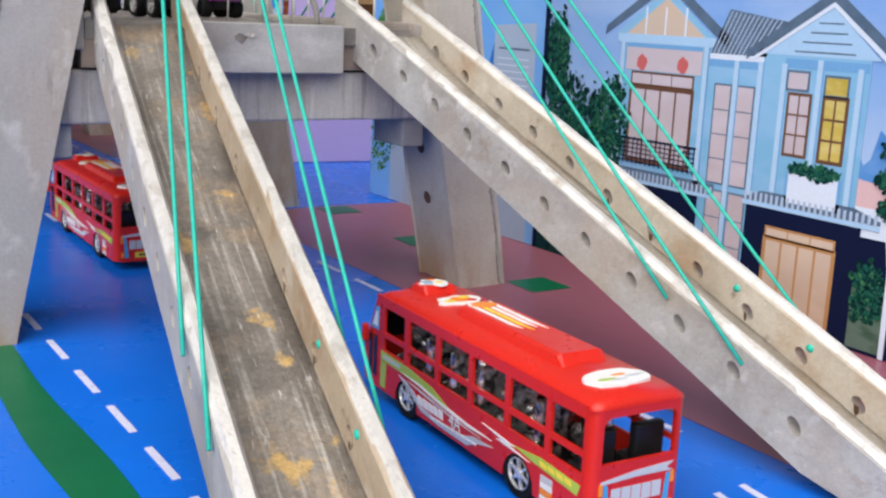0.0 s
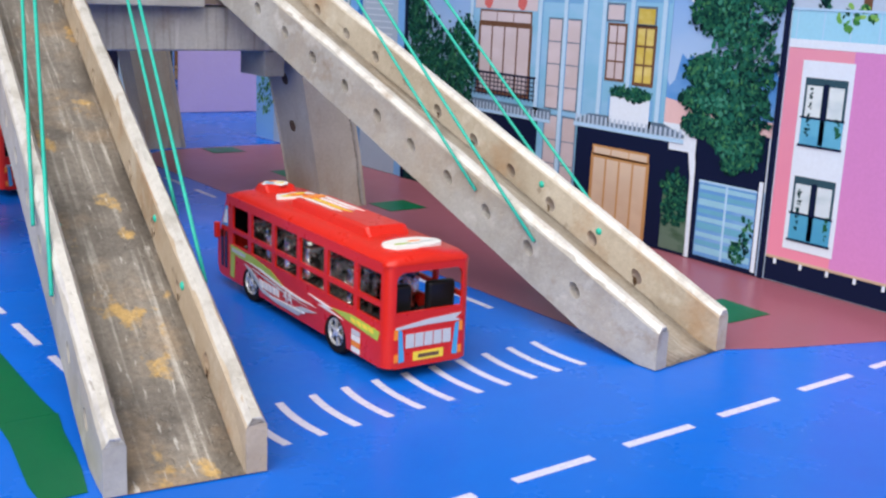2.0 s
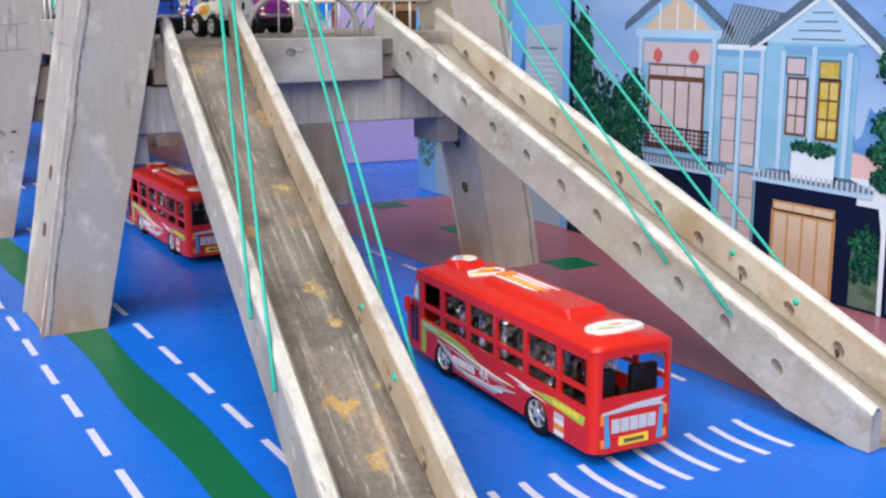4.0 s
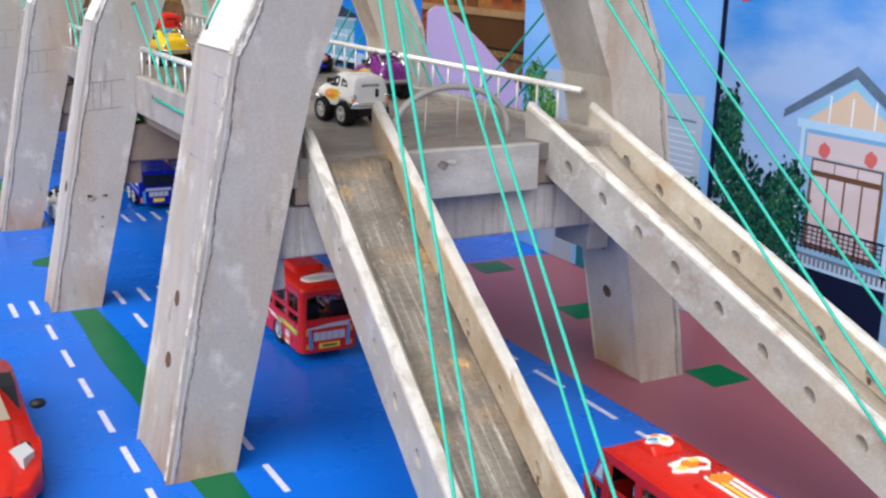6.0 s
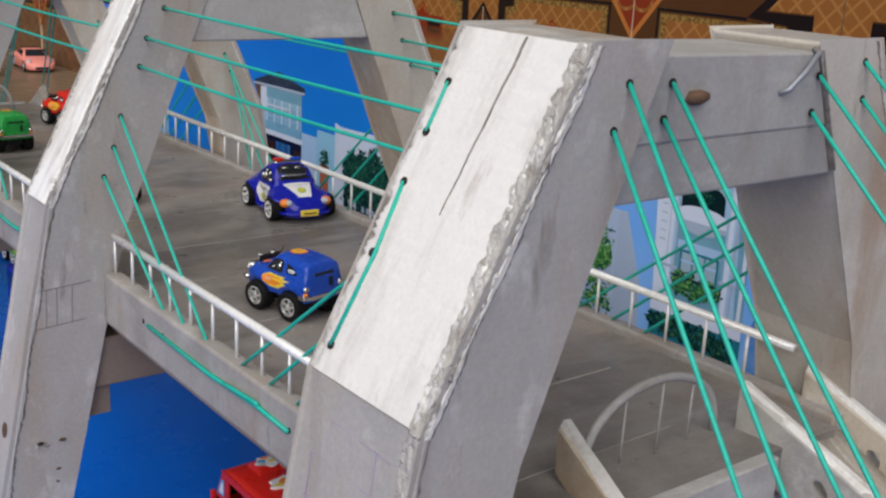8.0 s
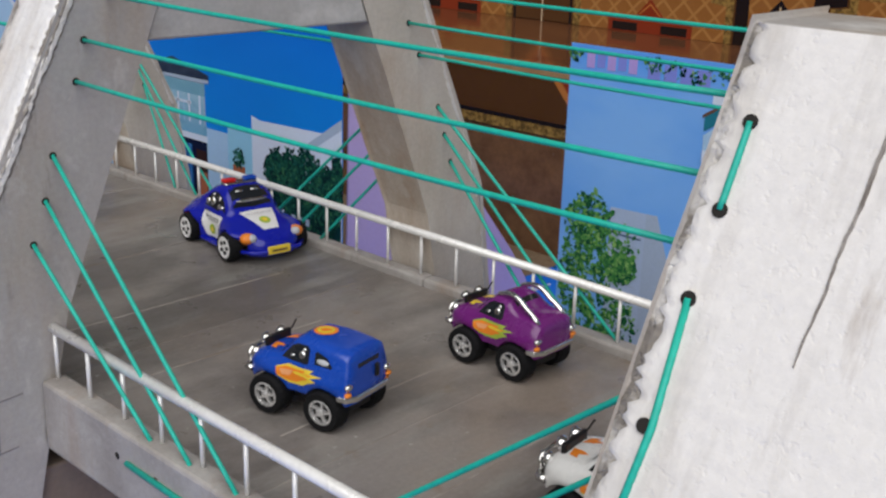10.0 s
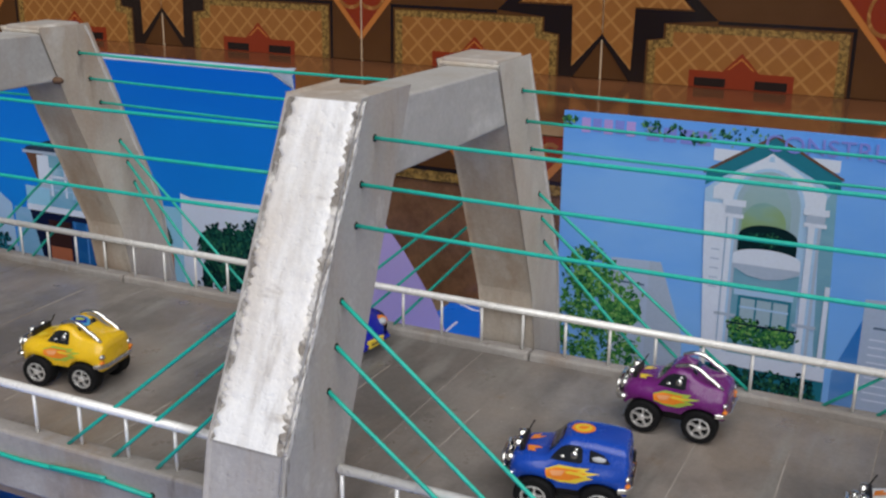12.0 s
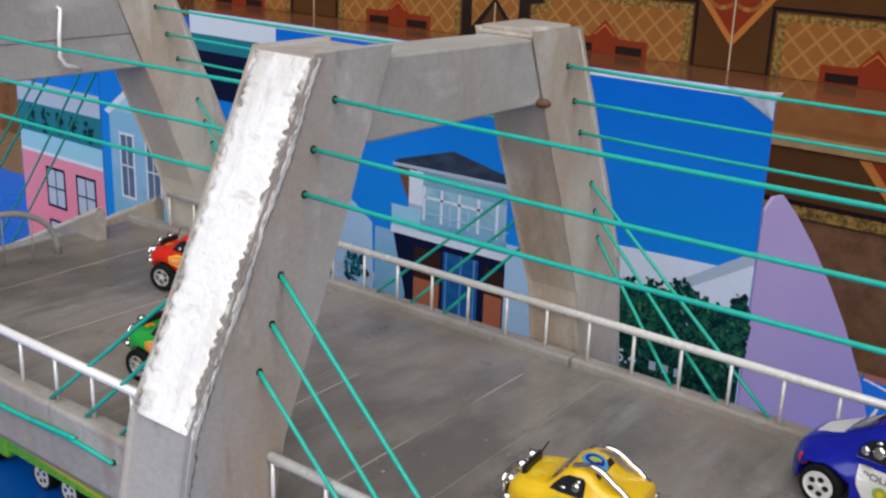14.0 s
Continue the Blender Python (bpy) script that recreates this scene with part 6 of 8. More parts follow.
def flatbed(at, paint, label, bed, length=0.17):
    """A toy lorry, its decorated tail to -y."""
    v = thing("toy_lorry", label, "toy lorry", at=at)
    W, L = 0.0245, length / 2
    part("cargo_body", box(-W, W, -L, L - 0.048, 0.0180, 0.0500, 0.0012), bed, v)
    part("tail_panel", box(-W + 0.0004, W - 0.0004, -L - 0.0012, -L + 0.0004, 0.0072, 0.0300, 0.0006), paint, v)
    part("tail_window", box(-0.0185, 0.0185, -L - 0.0016, -L - 0.0004, 0.0310, 0.0455, 0.0006), GLASS, v, "black tail window")
    part("chassis", box(-0.016, 0.016, -L + 0.004, L - 0.006, 0.0095, 0.0180), BLACKP, v)
    cab = part("cab", box(-W, W, L - 0.046, L, 0.0090, 0.0560, 0.0035), paint, v)
    part("windscreen", box(-W + 0.003, W - 0.003, L - 0.001, L + 0.0006, 0.0330, 0.0500, 0.0005), GLASS, cab)
    for k in range(4):
        part("grille_block", box(-0.0120 + 0.0061 * k, -0.0120 + 0.0061 * k + 0.0054, -L - 0.0017, -L - 0.0011, 0.0175, 0.0235), STGREY, v)
    part("winged_sticker", box(-0.0160, 0.0160, -L - 0.0017, -L - 0.0011, 0.0250, 0.0282), STGREY, v)
    part("plate", box(-0.0070, 0.0070, -L - 0.0017, -L - 0.0011, 0.0105, 0.0150), STYELLOW, v)
    for sx in (-1, 1):
        part("tail_lamp", box(min(sx * 0.0165, sx * 0.0200), max(sx * 0.0165, sx * 0.0200), -L - 0.0017, -L - 0.0011, 0.0095, 0.0250), STBLUE, v)
        part("stop_lamp", box(min(sx * 0.0205, sx * 0.0230), max(sx * 0.0205, sx * 0.0230), -L - 0.0017, -L - 0.0011, 0.0105, 0.0170), ORANGE, v)
        part("side_window", box(min(sx * (W - 0.001), sx * (W + 0.0003)), max(sx * (W - 0.001), sx * (W + 0.0003)), L - 0.036, L - 0.012, 0.0340, 0.0490), GLASS, cab)
        sticker("stripe_sticker", [(L - 0.055, 0.040), (L - 0.110, 0.0330), (-L + 0.004, 0.0310), (-L + 0.004, 0.0350), (0.0, 0.0400)], sx * W, sx, STWHITE if paint is NAVYP else STBLUE, v, "sweeping stripe sticker")
        sticker("stripe_sticker", [(L - 0.060, 0.030), (L - 0.110, 0.0260), (-L + 0.004, 0.0225), (-L + 0.004, 0.0250), (0.0, 0.0290)], sx * W, sx, STYELLOW if paint is not NAVYP else STGREY, v, "narrow stripe sticker")
        for y in (-L + 0.0660, -L + 0.1020, L - 0.024) if length > 0.18 else (-L + 0.040, -L + 0.068, L - 0.024):
            wheel(v, sx * (W - 0.0005), y, 0.0125, 0.0085, rim=STWHITE, style="disc")
    return v


flatbed(pose(0.1100, 1.757, 0.0003, 0, 0, -2), NAVYP, "dark blue toy lorry with white stripes under the bridge", NAVYP, 0.17)
flatbed(pose(0.1640, 2.0275, 0.0003, 0, 0, 0), LIMEP, "lime green toy lorry with coloured stripes under the bridge", LIMEP, 0.195)


def sports(at, paint, label, scale=1.0, lightbar=False, mirrors=True):
    """A low sports car, nose to +y, 0.1 long at scale 1."""
    v = thing("toy_sports_car", label, "toy car", at=at @ Matrix.Scale(scale, 4))
    shape = [(-0.050, 0.0170, 0.0150, 0.0165, 0.0130), (-0.047, 0.0205, 0.0185, 0.0205, 0.0150), (-0.036, 0.0218, 0.0195, 0.0222, 0.0150), (-0.022, 0.0215, 0.0195, 0.0270, 0.0130), (-0.008, 0.0210, 0.0190, 0.0285, 0.0125), (0.003, 0.0208, 0.0180, 0.0265, 0.0125), (0.015, 0.0208, 0.0165, 0.0190, 0.0145), (0.030, 0.0212, 0.0160, 0.0172, 0.0140), (0.042, 0.0195, 0.0130, 0.0142, 0.0120), (0.049, 0.0140, 0.0095, 0.0102, 0.0090)]
    rings = []
    n = 44
    for i in range(n + 1):
        y = -0.050 + 0.099 * i / n
        k = [float(np.interp(y, [s[0] for s in shape], [s[j] for s in shape])) for j in range(1, 5)]
        arch = 0.0035
        for c in (-0.030, 0.029):
            d = abs(y - c)
            if d < 0.0098:
                arch = max(arch, 0.0078 + math.sqrt(0.0098 ** 2 - d * d) - 0.002)
        rings.append(body_ring(y, k[0], min(arch, k[1] - 0.001), k[1], k[2], k[3]))
    body = part("body", loft(rings), paint, v, smooth=True)
    for sx in (-1, 1):
        for y in (-0.030, 0.029):
            wheel(v, sx * 0.0206, y, 0.0080, 0.006, rim=STGREY, spokes=5)
        part("side_window", prism([(0.008, 0.0190), (-0.001, 0.0252), (-0.012, 0.0262), (-0.022, 0.0210)], "x", sx * 0.0128, sx * 0.0182), GLASS, body)
        part("headlamp", prism([(sx * 0.0105, 0.0335), (sx * 0.0165, 0.0290), (sx * 0.0180, 0.0370), (sx * 0.0140, 0.0415)], "z", 0.0120, 0.0163), STGREY, body, "pale headlamp")
        if mirrors:
            part("mirror", ellipsoid((sx * 0.0240, 0.0080, 0.0205), (0.0028, 0.0022, 0.0018)), BLACKP, body, "black wing mirror", smooth=True)
    part("windscreen", prism([(-0.0115, 0.0), (0.0115, 0.0), (0.0140, 0.0150), (-0.0140, 0.0150)], "z", 0, 0.0005), GLASS if paint is not REDP else plain("tan_windscreen", (0.30, 0.25, 0.19), 0.2), body, "windscreen").matrix_basis = Matrix.Translation((0, 0.0020, 0.0270)) @ pose(0, 0, 0, -33, 0, 0)
    part("rear_window", prism([(-0.0120, 0.0), (0.0120, 0.0), (0.0135, -0.0150), (-0.0135, -0.0150)], "z", 0, 0.0005), GLASS, body, "dark rear window").matrix_basis = Matrix.Translation((0, -0.0140, 0.0287)) @ pose(0, 0, 0, 17, 0, 0)
    part("grille", box(-0.009, 0.009, 0.0470, 0.0494, 0.0045, 0.0080, 0.0005), BLACKP, body)
    if lightbar:
        part("light_bar", box(-0.011, 0.011, -0.010, -0.006, 0.0284, 0.0315, 0.0006), CHROME, body)
        part("red_light", box(0.004, 0.0112, -0.0102, -0.0058, 0.0298, 0.0325, 0.0006), REDP, body)
    return v


sports(pose(-0.004, 1.700, 0.0003, 0, 0, 2), WHITEP, "white toy police sports car with dark windows", 1.14, True)
sports(pose(-0.1900, 1.0120, 0.0003, 0, 0, 180), REDP, "glossy red toy sports car with black mirrors", 1.85)
sports(pose(-0.215, 1.750, 0.0003, 0, 0, 0), YELLOWP, "yellow toy sports car on the mat", 1.2)
PINKP = plain("faded_pink_plastic", (0.72, 0.24, 0.20), 0.4)
sports(pose(0.743, 3.79, -0.0018, 0, 0, 175), PINKP, "faded pink toy car on the brown floor", 1.95, mirrors=False)
sports(pose(0.578, 3.74, -0.0018, 0, 0, 175), PINKP, "faded pink toy car on the brown floor", 1.95, mirrors=False)

# ---- tiled wall behind ----
TILEBASE = material("brown_glazed_tile", (0.068, 0.028, 0.0095), 0.16, spot=(0.088, 0.038, 0.0125), amount=0.7, scale=20, fine=0.04)
TILEBLACK = plain("black_glaze", (0.014, 0.009, 0.008), 0.14)
TILERED = plain("red_brown_glaze", (0.20, 0.028, 0.010), 0.16)
TILEGOLD = material("gold_bead_glaze", (0.30, 0.18, 0.05), 0.2, spot=(0.06, 0.035, 0.012), amount=0.9, scale=160, spread=0.1)
TILEORANGE = plain("orange_glaze", (0.42, 0.15, 0.035), 0.16)
TILETAN = material("tan_glaze", (0.36, 0.23, 0.12), 0.2, spot=(0.22, 0.12, 0.05), amount=0.8, scale=40)
TILECREAM = plain("cream_grout", (0.55, 0.42, 0.28), 0.5)
MARBLE = material("brown_marble", (0.19, 0.075, 0.030), 0.12, spot=(0.06, 0.022, 0.011), amount=0.95, scale=14, fine=0.06, stretch=(1, 0.25, 1))
GRANITE = material("mottled_brown_stone", (0.21, 0.108, 0.055), 0.2, spot=(0.085, 0.040, 0.020), amount=0.95, scale=30, fine=0.1, bscale=160)


def lattice_material():
    m = material("lattice_glaze", (0.255, 0.106, 0.029), 0.16, spot=(0.205, 0.078, 0.018), amount=0.6, scale=40, fine=0.04)
    nt = m.node_tree
    b = nt.nodes["Principled BSDF"]
    old = b.inputs["Base Color"].links[0].from_socket
    pos = nt.nodes.new("ShaderNodeTexCoord")
    sep = nt.nodes.new("ShaderNodeSeparateXYZ")
    nt.links.new(pos.outputs["Object"], sep.inputs[0])
    lines = []
    for sign in ("ADD", "SUBTRACT"):
        a = nt.nodes.new("ShaderNodeMath")
        a.operation = sign
        nt.links.new(sep.outputs[1], a.inputs[0])
        nt.links.new(sep.outputs[2], a.inputs[1])
        p = nt.nodes.new("ShaderNodeMath")
        p.operation, p.inputs[1].default_value = "PINGPONG", 0.0168
        nt.links.new(a.outputs[0], p.inputs[0])
        c = nt.nodes.new("ShaderNodeMapRange")
        c.inputs[1].default_value, c.inputs[2].default_value, c.inputs[3].default_value, c.inputs[4].default_value = 0.0008, 0.0040, 0.55, 0.0
        nt.links.new(p.outputs[0], c.inputs[0])
        lines.append(c)
    mx = nt.nodes.new("ShaderNodeMath")
    mx.operation = "MAXIMUM"
    nt.links.new(lines[0].outputs[0], mx.inputs[0])
    nt.links.new(lines[1].outputs[0], mx.inputs[1])
    mix = nt.nodes.new("ShaderNodeMix")
    mix.data_type = "RGBA"
    mix.inputs[7].default_value = (0.43, 0.22, 0.07, 1)
    nt.links.new(mx.outputs[0], mix.inputs[0])
    nt.links.new(old, mix.inputs[6])
    nt.links.new(mix.outputs[2], b.inputs["Base Color"])
    return m


LATTICE = lattice_material()
LEDGE, FRONT, BACKX, S = 0.232, 0.820, 1.170, 1.6
wall_low = tagged(part("wall_1", box(FRONT, FRONT + 0.10, -1.5, 5.2, -0.002, LEDGE - 0.0145), GRANITE), "mottled brown stone wall below the ledge", "stone wall", kind="structure")
wall_up = tagged(part("wall_2", box(BACKX + 0.004, BACKX + 0.10, -1.5, 5.2, LEDGE - 0.02, 1.6), TILEBASE), "brown patterned glossy tile wall", "tile wall", kind="structure")
tagged(part("trim", box(FRONT - 0.004, BACKX + 0.0035, -1.5, 5.2, LEDGE - 0.0140, LEDGE, 0.0015), MARBLE), "polished brown marble ledge", "ledge", kind="structure")
part("ledge_strip", box(FRONT - 0.006, FRONT - 0.0044, -1.5, 5.2, LEDGE - 0.0135, LEDGE - 0.0005), TILETAN, wall_low, "tan strip along the ledge's edge")
part("dark_band", box(FRONT - 0.003, FRONT - 0.0002, -1.5, 5.2, 0.1640, 0.2170), TILEBASE, wall_low, "dark brown glazed band")
part("dark_strip", box(FRONT - 0.0035, FRONT - 0.0002, -1.5, 5.2, 0.1590, 0.1636), TILEBLACK, wall_low)
part("bead_strip", box(FRONT - 0.0033, FRONT - 0.0002, -1.5, 5.2, 0.1465, 0.1586), TILEGOLD, wall_low, "beaded gold border")


def tile_shapes(d):
    """The glazed drawing of one tile, as (name, material, corners across and up, layer); d mirrors it."""
    panel = [
        ("frame_glaze", TILEGOLD, [(0.038, 0.0), (0.038, 0.052), (0.191, 0.052), (0.191, 0.039), (0.206, 0.037), (0.206, 0.0)], 1),
        ("lattice_glaze", LATTICE, [(0.046, 0.0), (0.046, 0.046), (0.184, 0.046), (0.184, 0.033), (0.199, 0.031), (0.199, 0.0)], 2),
        ("red_glaze", TILERED, [(0.079, 0.0), (0.079, 0.0145), (0.108, 0.0145), (0.1235, 0.031), (0.139, 0.0145), (0.168, 0.0145), (0.168, 0.0)], 3),
        ("peak_line", TILEORANGE, [(0.112, 0.0165), (0.1235, 0.0270), (0.135, 0.0165), (0.1335, 0.0165), (0.1235, 0.0253), (0.1135, 0.0165)], 4),
        ("black_glaze", TILEBLACK, [(0.084, 0.001), (0.084, 0.0085), (0.111, 0.0085), (0.111, 0.001)], 4),
        ("black_glaze", TILEBLACK, [(0.136, 0.001), (0.136, 0.0085), (0.163, 0.0085), (0.163, 0.001)], 4),
    ]
    border = [
        ("black_glaze", TILEBLACK, [(0.146, 0.057), (0.193, 0.053), (0.193, 0.040), (0.208, 0.038), (0.208, 0.0), (0.222, 0.0), (0.2195, 0.064), (0.166, 0.064), (0.225, 0.120), (0.215, 0.122)], 1),
        ("arrow_glaze", LATTICE, [(0.221, 0.006), (0.249, 0.040), (0.249, 0.142), (0.236, 0.142), (0.170, 0.0655), (0.2195, 0.0655)], 2),
        ("arrow_line", TILEBLACK, [(0.222, 0.0), (0.249, 0.036), (0.249, 0.041), (0.220, 0.009)], 3),
        ("diamond_border", TILEORANGE, [(0.001, 0.021), (0.100, 0.140), (0.001, 0.260)], 1),
        ("diamond_red", TILERED, [(0.001, 0.029), (0.093, 0.140), (0.001, 0.251)], 2),
        ("dark_line", TILEBLACK, [(0.033, 0.0), (0.033, 0.057), (0.146, 0.057), (0.146, 0.054), (0.036, 0.054), (0.036, 0.0)], 1),
    ]
    out = []
    for name, mat, pts, layer in panel + border:
        out.append((name, mat, [(-d * u, v) for u, v in pts], layer))
    # scrolls of the fleur in the diamond
    for r, cu, cv in ((0.020, 0.012, 0.070), (0.012, 0.030, 0.096), (0.016, 0.014, 0.120)):
        ring = [(cu + r * math.cos(radians(200 + 14 * k)) * (1 - 0.02 * k), cv + r * math.sin(radians(200 + 14 * k))) for k in range(17)]
        back = [(cu + (r - 0.0035) * math.cos(radians(200 + 14 * k)) * (1 - 0.02 * k), cv + (r - 0.0035) * math.sin(radians(200 + 14 * k))) for k in range(16, -1, -1)]
        out.append(("scroll", LATTICE, [(-d * max(0.0012, u), v) for u, v in ring + back], 3))
    return out


TILE_W = 0.2486 * S
tile_meshes = {}
for d in (1, -1):
    made = []
    bm = box(0, 0.004, min(-d * 0.0009, -d * (TILE_W - 0.0009)), max(-d * 0.0009, -d * (TILE_W - 0.0009)), 0.0009, 0.3994 * S)
    made.append(("tile", TILEBASE, bm))
    for name, mat, pts, layer in tile_shapes(d):
        made.append((name, mat, prism([(u * S, v * S) for u, v in pts], "x", -0.0003 * layer, 0.0)))
    got = []
    for name, mat, bm in made:
        bmesh.ops.recalc_face_normals(bm, faces=bm.faces)
        me = bpy.data.meshes.new(name)
        bm.to_mesh(me)
        bm.free()
        me.materials.append(mat)
        got.append((name, me))
    tile_meshes[d] = got
AXIS = 1.953
for k in range(-3, 4):
    for d in (1, -1):
        base = None
        for name, me in tile_meshes[d]:
            ob = new(name, me)
            ob.parent = base or wall_up
            if base is None:
                base = ob
                ob.matrix_basis = Matrix.Translation((BACKX, AXIS + 2 * TILE_W * k, LEDGE + 0.0004))
for k in range(-6, 8):
    part("grout", box(BACKX - 0.0006, BACKX + 0.004, AXIS + TILE_W * k - 0.0009, AXIS + TILE_W * k + 0.0009, LEDGE, 0.87), TILECREAM, wall_up)
# glazed diamonds hanging under the ledge
for k in range(-2, 4):
    y = 1.555 + 2 * TILE_W * k
    x = FRONT - 0.0036
    part("diamond_border", prism([(y - 0.100, 0.2165), (y + 0.100, 0.2165), (y, 0.102)], "x", x - 0.0003, FRONT - 0.0001), TILEORANGE, wall_low, "orange glazed diamond border")
    part("diamond_red", prism([(y - 0.088, 0.2164), (y + 0.088, 0.2164), (y, 0.114)], "x", x - 0.0006, x - 0.0002), TILERED, wall_low, "red glazed diamond")
    for d in (-1, 1):
        for r, cu, cv in ((0.026, 0.030, 0.186), (0.015, 0.020, 0.150), (0.013, 0.056, 0.198)):
            ring = [(y + d * (cu + r * math.cos(radians(40 + 16 * q)) * (1 - 0.02 * q)), cv + r * 0.9 * math.sin(radians(40 + 16 * q))) for q in range(17)]
            back = [(y + d * (cu + (r - 0.0055) * math.cos(radians(40 + 16 * q)) * (1 - 0.02 * q)), cv + (r - 0.0055) * 0.9 * math.sin(radians(40 + 16 * q))) for q in range(16, -1, -1)]
            part("scroll", prism(ring + back, "x", x - 0.0009, x - 0.0005), LATTICE, wall_low, "gold scroll glaze")
    part("grout", box(x - 0.0011, FRONT - 0.0001, y - 0.0009, y + 0.0009, 0.0, 0.2165), TILECREAM, wall_low)

# ---- printed posters ----
PX = 0.445


def ink(name, c, rough=0.42):
    return plain(name, c, rough, gloss=0.06)


def faded(name, low, high, z0, z1, cloud=None, scale=9.0, amount=0.0, rough=0.33):
    """A photographic print that passes from one tone to another going up, with soft clouds."""
    m = bpy.data.materials.new(name)
    m.use_nodes = True
    nt = m.node_tree
    b = nt.nodes["Principled BSDF"]
    b.inputs["Roughness"].default_value, b.inputs["Specular IOR Level"].default_value = rough, 0.08
    pos = nt.nodes.new("ShaderNodeTexCoord")
    sep = nt.nodes.new("ShaderNodeSeparateXYZ")
    nt.links.new(pos.outputs["Object"], sep.inputs[0])
    n = nt.nodes.new("ShaderNodeTexNoise")
    n.inputs["Scale"].default_value, n.inputs["Detail"].default_value = scale, 7.0
    mp = nt.nodes.new("ShaderNodeMapping")
    mp.inputs["Scale"].default_value = (1, 0.7, 1.6)
    nt.links.new(pos.outputs["Object"], mp.inputs[0])
    nt.links.new(mp.outputs[0], n.inputs[0])
    add = nt.nodes.new("ShaderNodeMath")
    add.operation, add.inputs[1].default_value = "MULTIPLY_ADD", 0.06
    nt.links.new(n.outputs[0], add.inputs[0])
    nt.links.new(sep.outputs[2], add.inputs[2])
    r = nt.nodes.new("ShaderNodeMapRange")
    r.inputs[1].default_value, r.inputs[2].default_value = z0 + 0.03, z1 + 0.03
    nt.links.new(add.outputs[0], r.inputs[0])
    mix = nt.nodes.new("ShaderNodeMix")
    mix.data_type = "RGBA"
    mix.inputs[6].default_value, mix.inputs[7].default_value = (*low, 1), (*high, 1)
    nt.links.new(r.outputs[0], mix.inputs[0])
    mix2 = nt.nodes.new("ShaderNodeMix")
    mix2.data_type = "RGBA"
    mix2.inputs[7].default_value = (*(cloud or high), 1)
    r2 = nt.nodes.new("ShaderNodeMapRange")
    r2.inputs[1].default_value, r2.inputs[2].default_value, r2.inputs[4].default_value = 0.46, 0.66, amount
    nt.links.new(n.outputs[0], r2.inputs[0])
    nt.links.new(mix.outputs[2], mix2.inputs[6])
    nt.links.new(r2.outputs[0], mix2.inputs[0])
    nt.links.new(mix2.outputs[2], b.inputs["Base Color"])
    return m


I_SKY = faded("print_sky_blue", (0.20, 0.44, 0.82), (0.10, 0.31, 0.80), 0.10, 0.30, (0.28, 0.52, 0.86), 7, 0.5)
I_SKYDEEP = faded("print_deep_blue", (0.010, 0.22, 0.68), (0.004, 0.125, 0.60), 0.18, 0.32, (0.010, 0.20, 0.72), 6, 0.6, 0.30)
I_SKYHOUSE = faded("print_bright_sky", (0.30, 0.44, 0.68), (0.035, 0.22, 0.64), 0.13, 0.27, (0.38, 0.49, 0.70), 8, 0.65)
I_WHITE, I_PALE = ink("print_white", (0.60, 0.67, 0.79)), ink("print_pale_blue", (0.35, 0.53, 0.74))
I_WALL = faded("print_wall_blue", (0.17, 0.38, 0.57), (0.21, 0.43, 0.64), 0.08, 0.20, (0.28, 0.45, 0.68), 26, 0.6)
I_NAVY, I_BROWN, I_TAN = ink("print_navy", (0.006, 0.010, 0.036)), ink("print_brown", (0.13, 0.065, 0.04)), ink("print_tan", (0.42, 0.22, 0.09))
I_SLATE = material("print_slate", (0.11, 0.17, 0.26), 0.35, spot=(0.045, 0.08, 0.13), amount=0.8, scale=60)
I_PANE, I_CREAM, I_LAMP = faded("print_rosy_pane", (0.43, 0.36, 0.38), (0.48, 0.42, 0.47), 0.10, 0.17, (0.52, 0.46, 0.52), 30, 0.6), faded("print_cream", (0.47, 0.34, 0.25), (0.52, 0.42, 0.35), 0.02, 0.07, (0.56, 0.42, 0.31), 40, 0.5), faded("print_yellow_pane", (0.52, 0.40, 0.10), (0.42, 0.32, 0.05), 0.12, 0.18, (0.66, 0.56, 0.26), 45, 0.7)
I_LEAF, I_LEAFD, I_TEAL = ink("print_green", (0.018, 0.10, 0.055)), ink("print_dark_green", (0.005, 0.035, 0.040)), ink("print_teal", (0.02, 0.17, 0.24))
I_PINK, I_MAGENTA, I_RED, I_YELLOW = faded("print_pink", (0.66, 0.22, 0.33), (0.64, 0.26, 0.36), 0.05, 0.15, (0.58, 0.20, 0.34), 10, 0.5), ink("print_magenta", (0.54, 0.21, 0.48)), ink("print_red", (0.72, 0.03, 0.04)), ink("print_yellow", (0.85, 0.65, 0.05))
I_PURPLE, I_GREYB, I_TERRA = ink("print_purple", (0.20, 0.24, 0.66)), ink("print_grey_blue", (0.38, 0.47, 0.62)), ink("print_terracotta", (0.36, 0.12, 0.06))
I_SEA = faded("print_sea_blue", (0.10, 0.26, 0.56), (0.02, 0.16, 0.50), 0.10, 0.17, (0.20, 0.36, 0.64), 24, 0.7)
I_GLASSY = ink("print_glass_blue", (0.27, 0.54, 0.72))
I_GREENGLOW = faded("print_green_glass", (0.22, 0.34, 0.16), (0.22, 0.38, 0.40), 0.24, 0.27, (0.14, 0.30, 0.26), 40, 0.5)
I_SHADE = ink("print_shaded_blue", (0.15, 0.34, 0.60))
I_CAPTION = ink("print_faded_caption", (0.40, 0.30, 0.66))
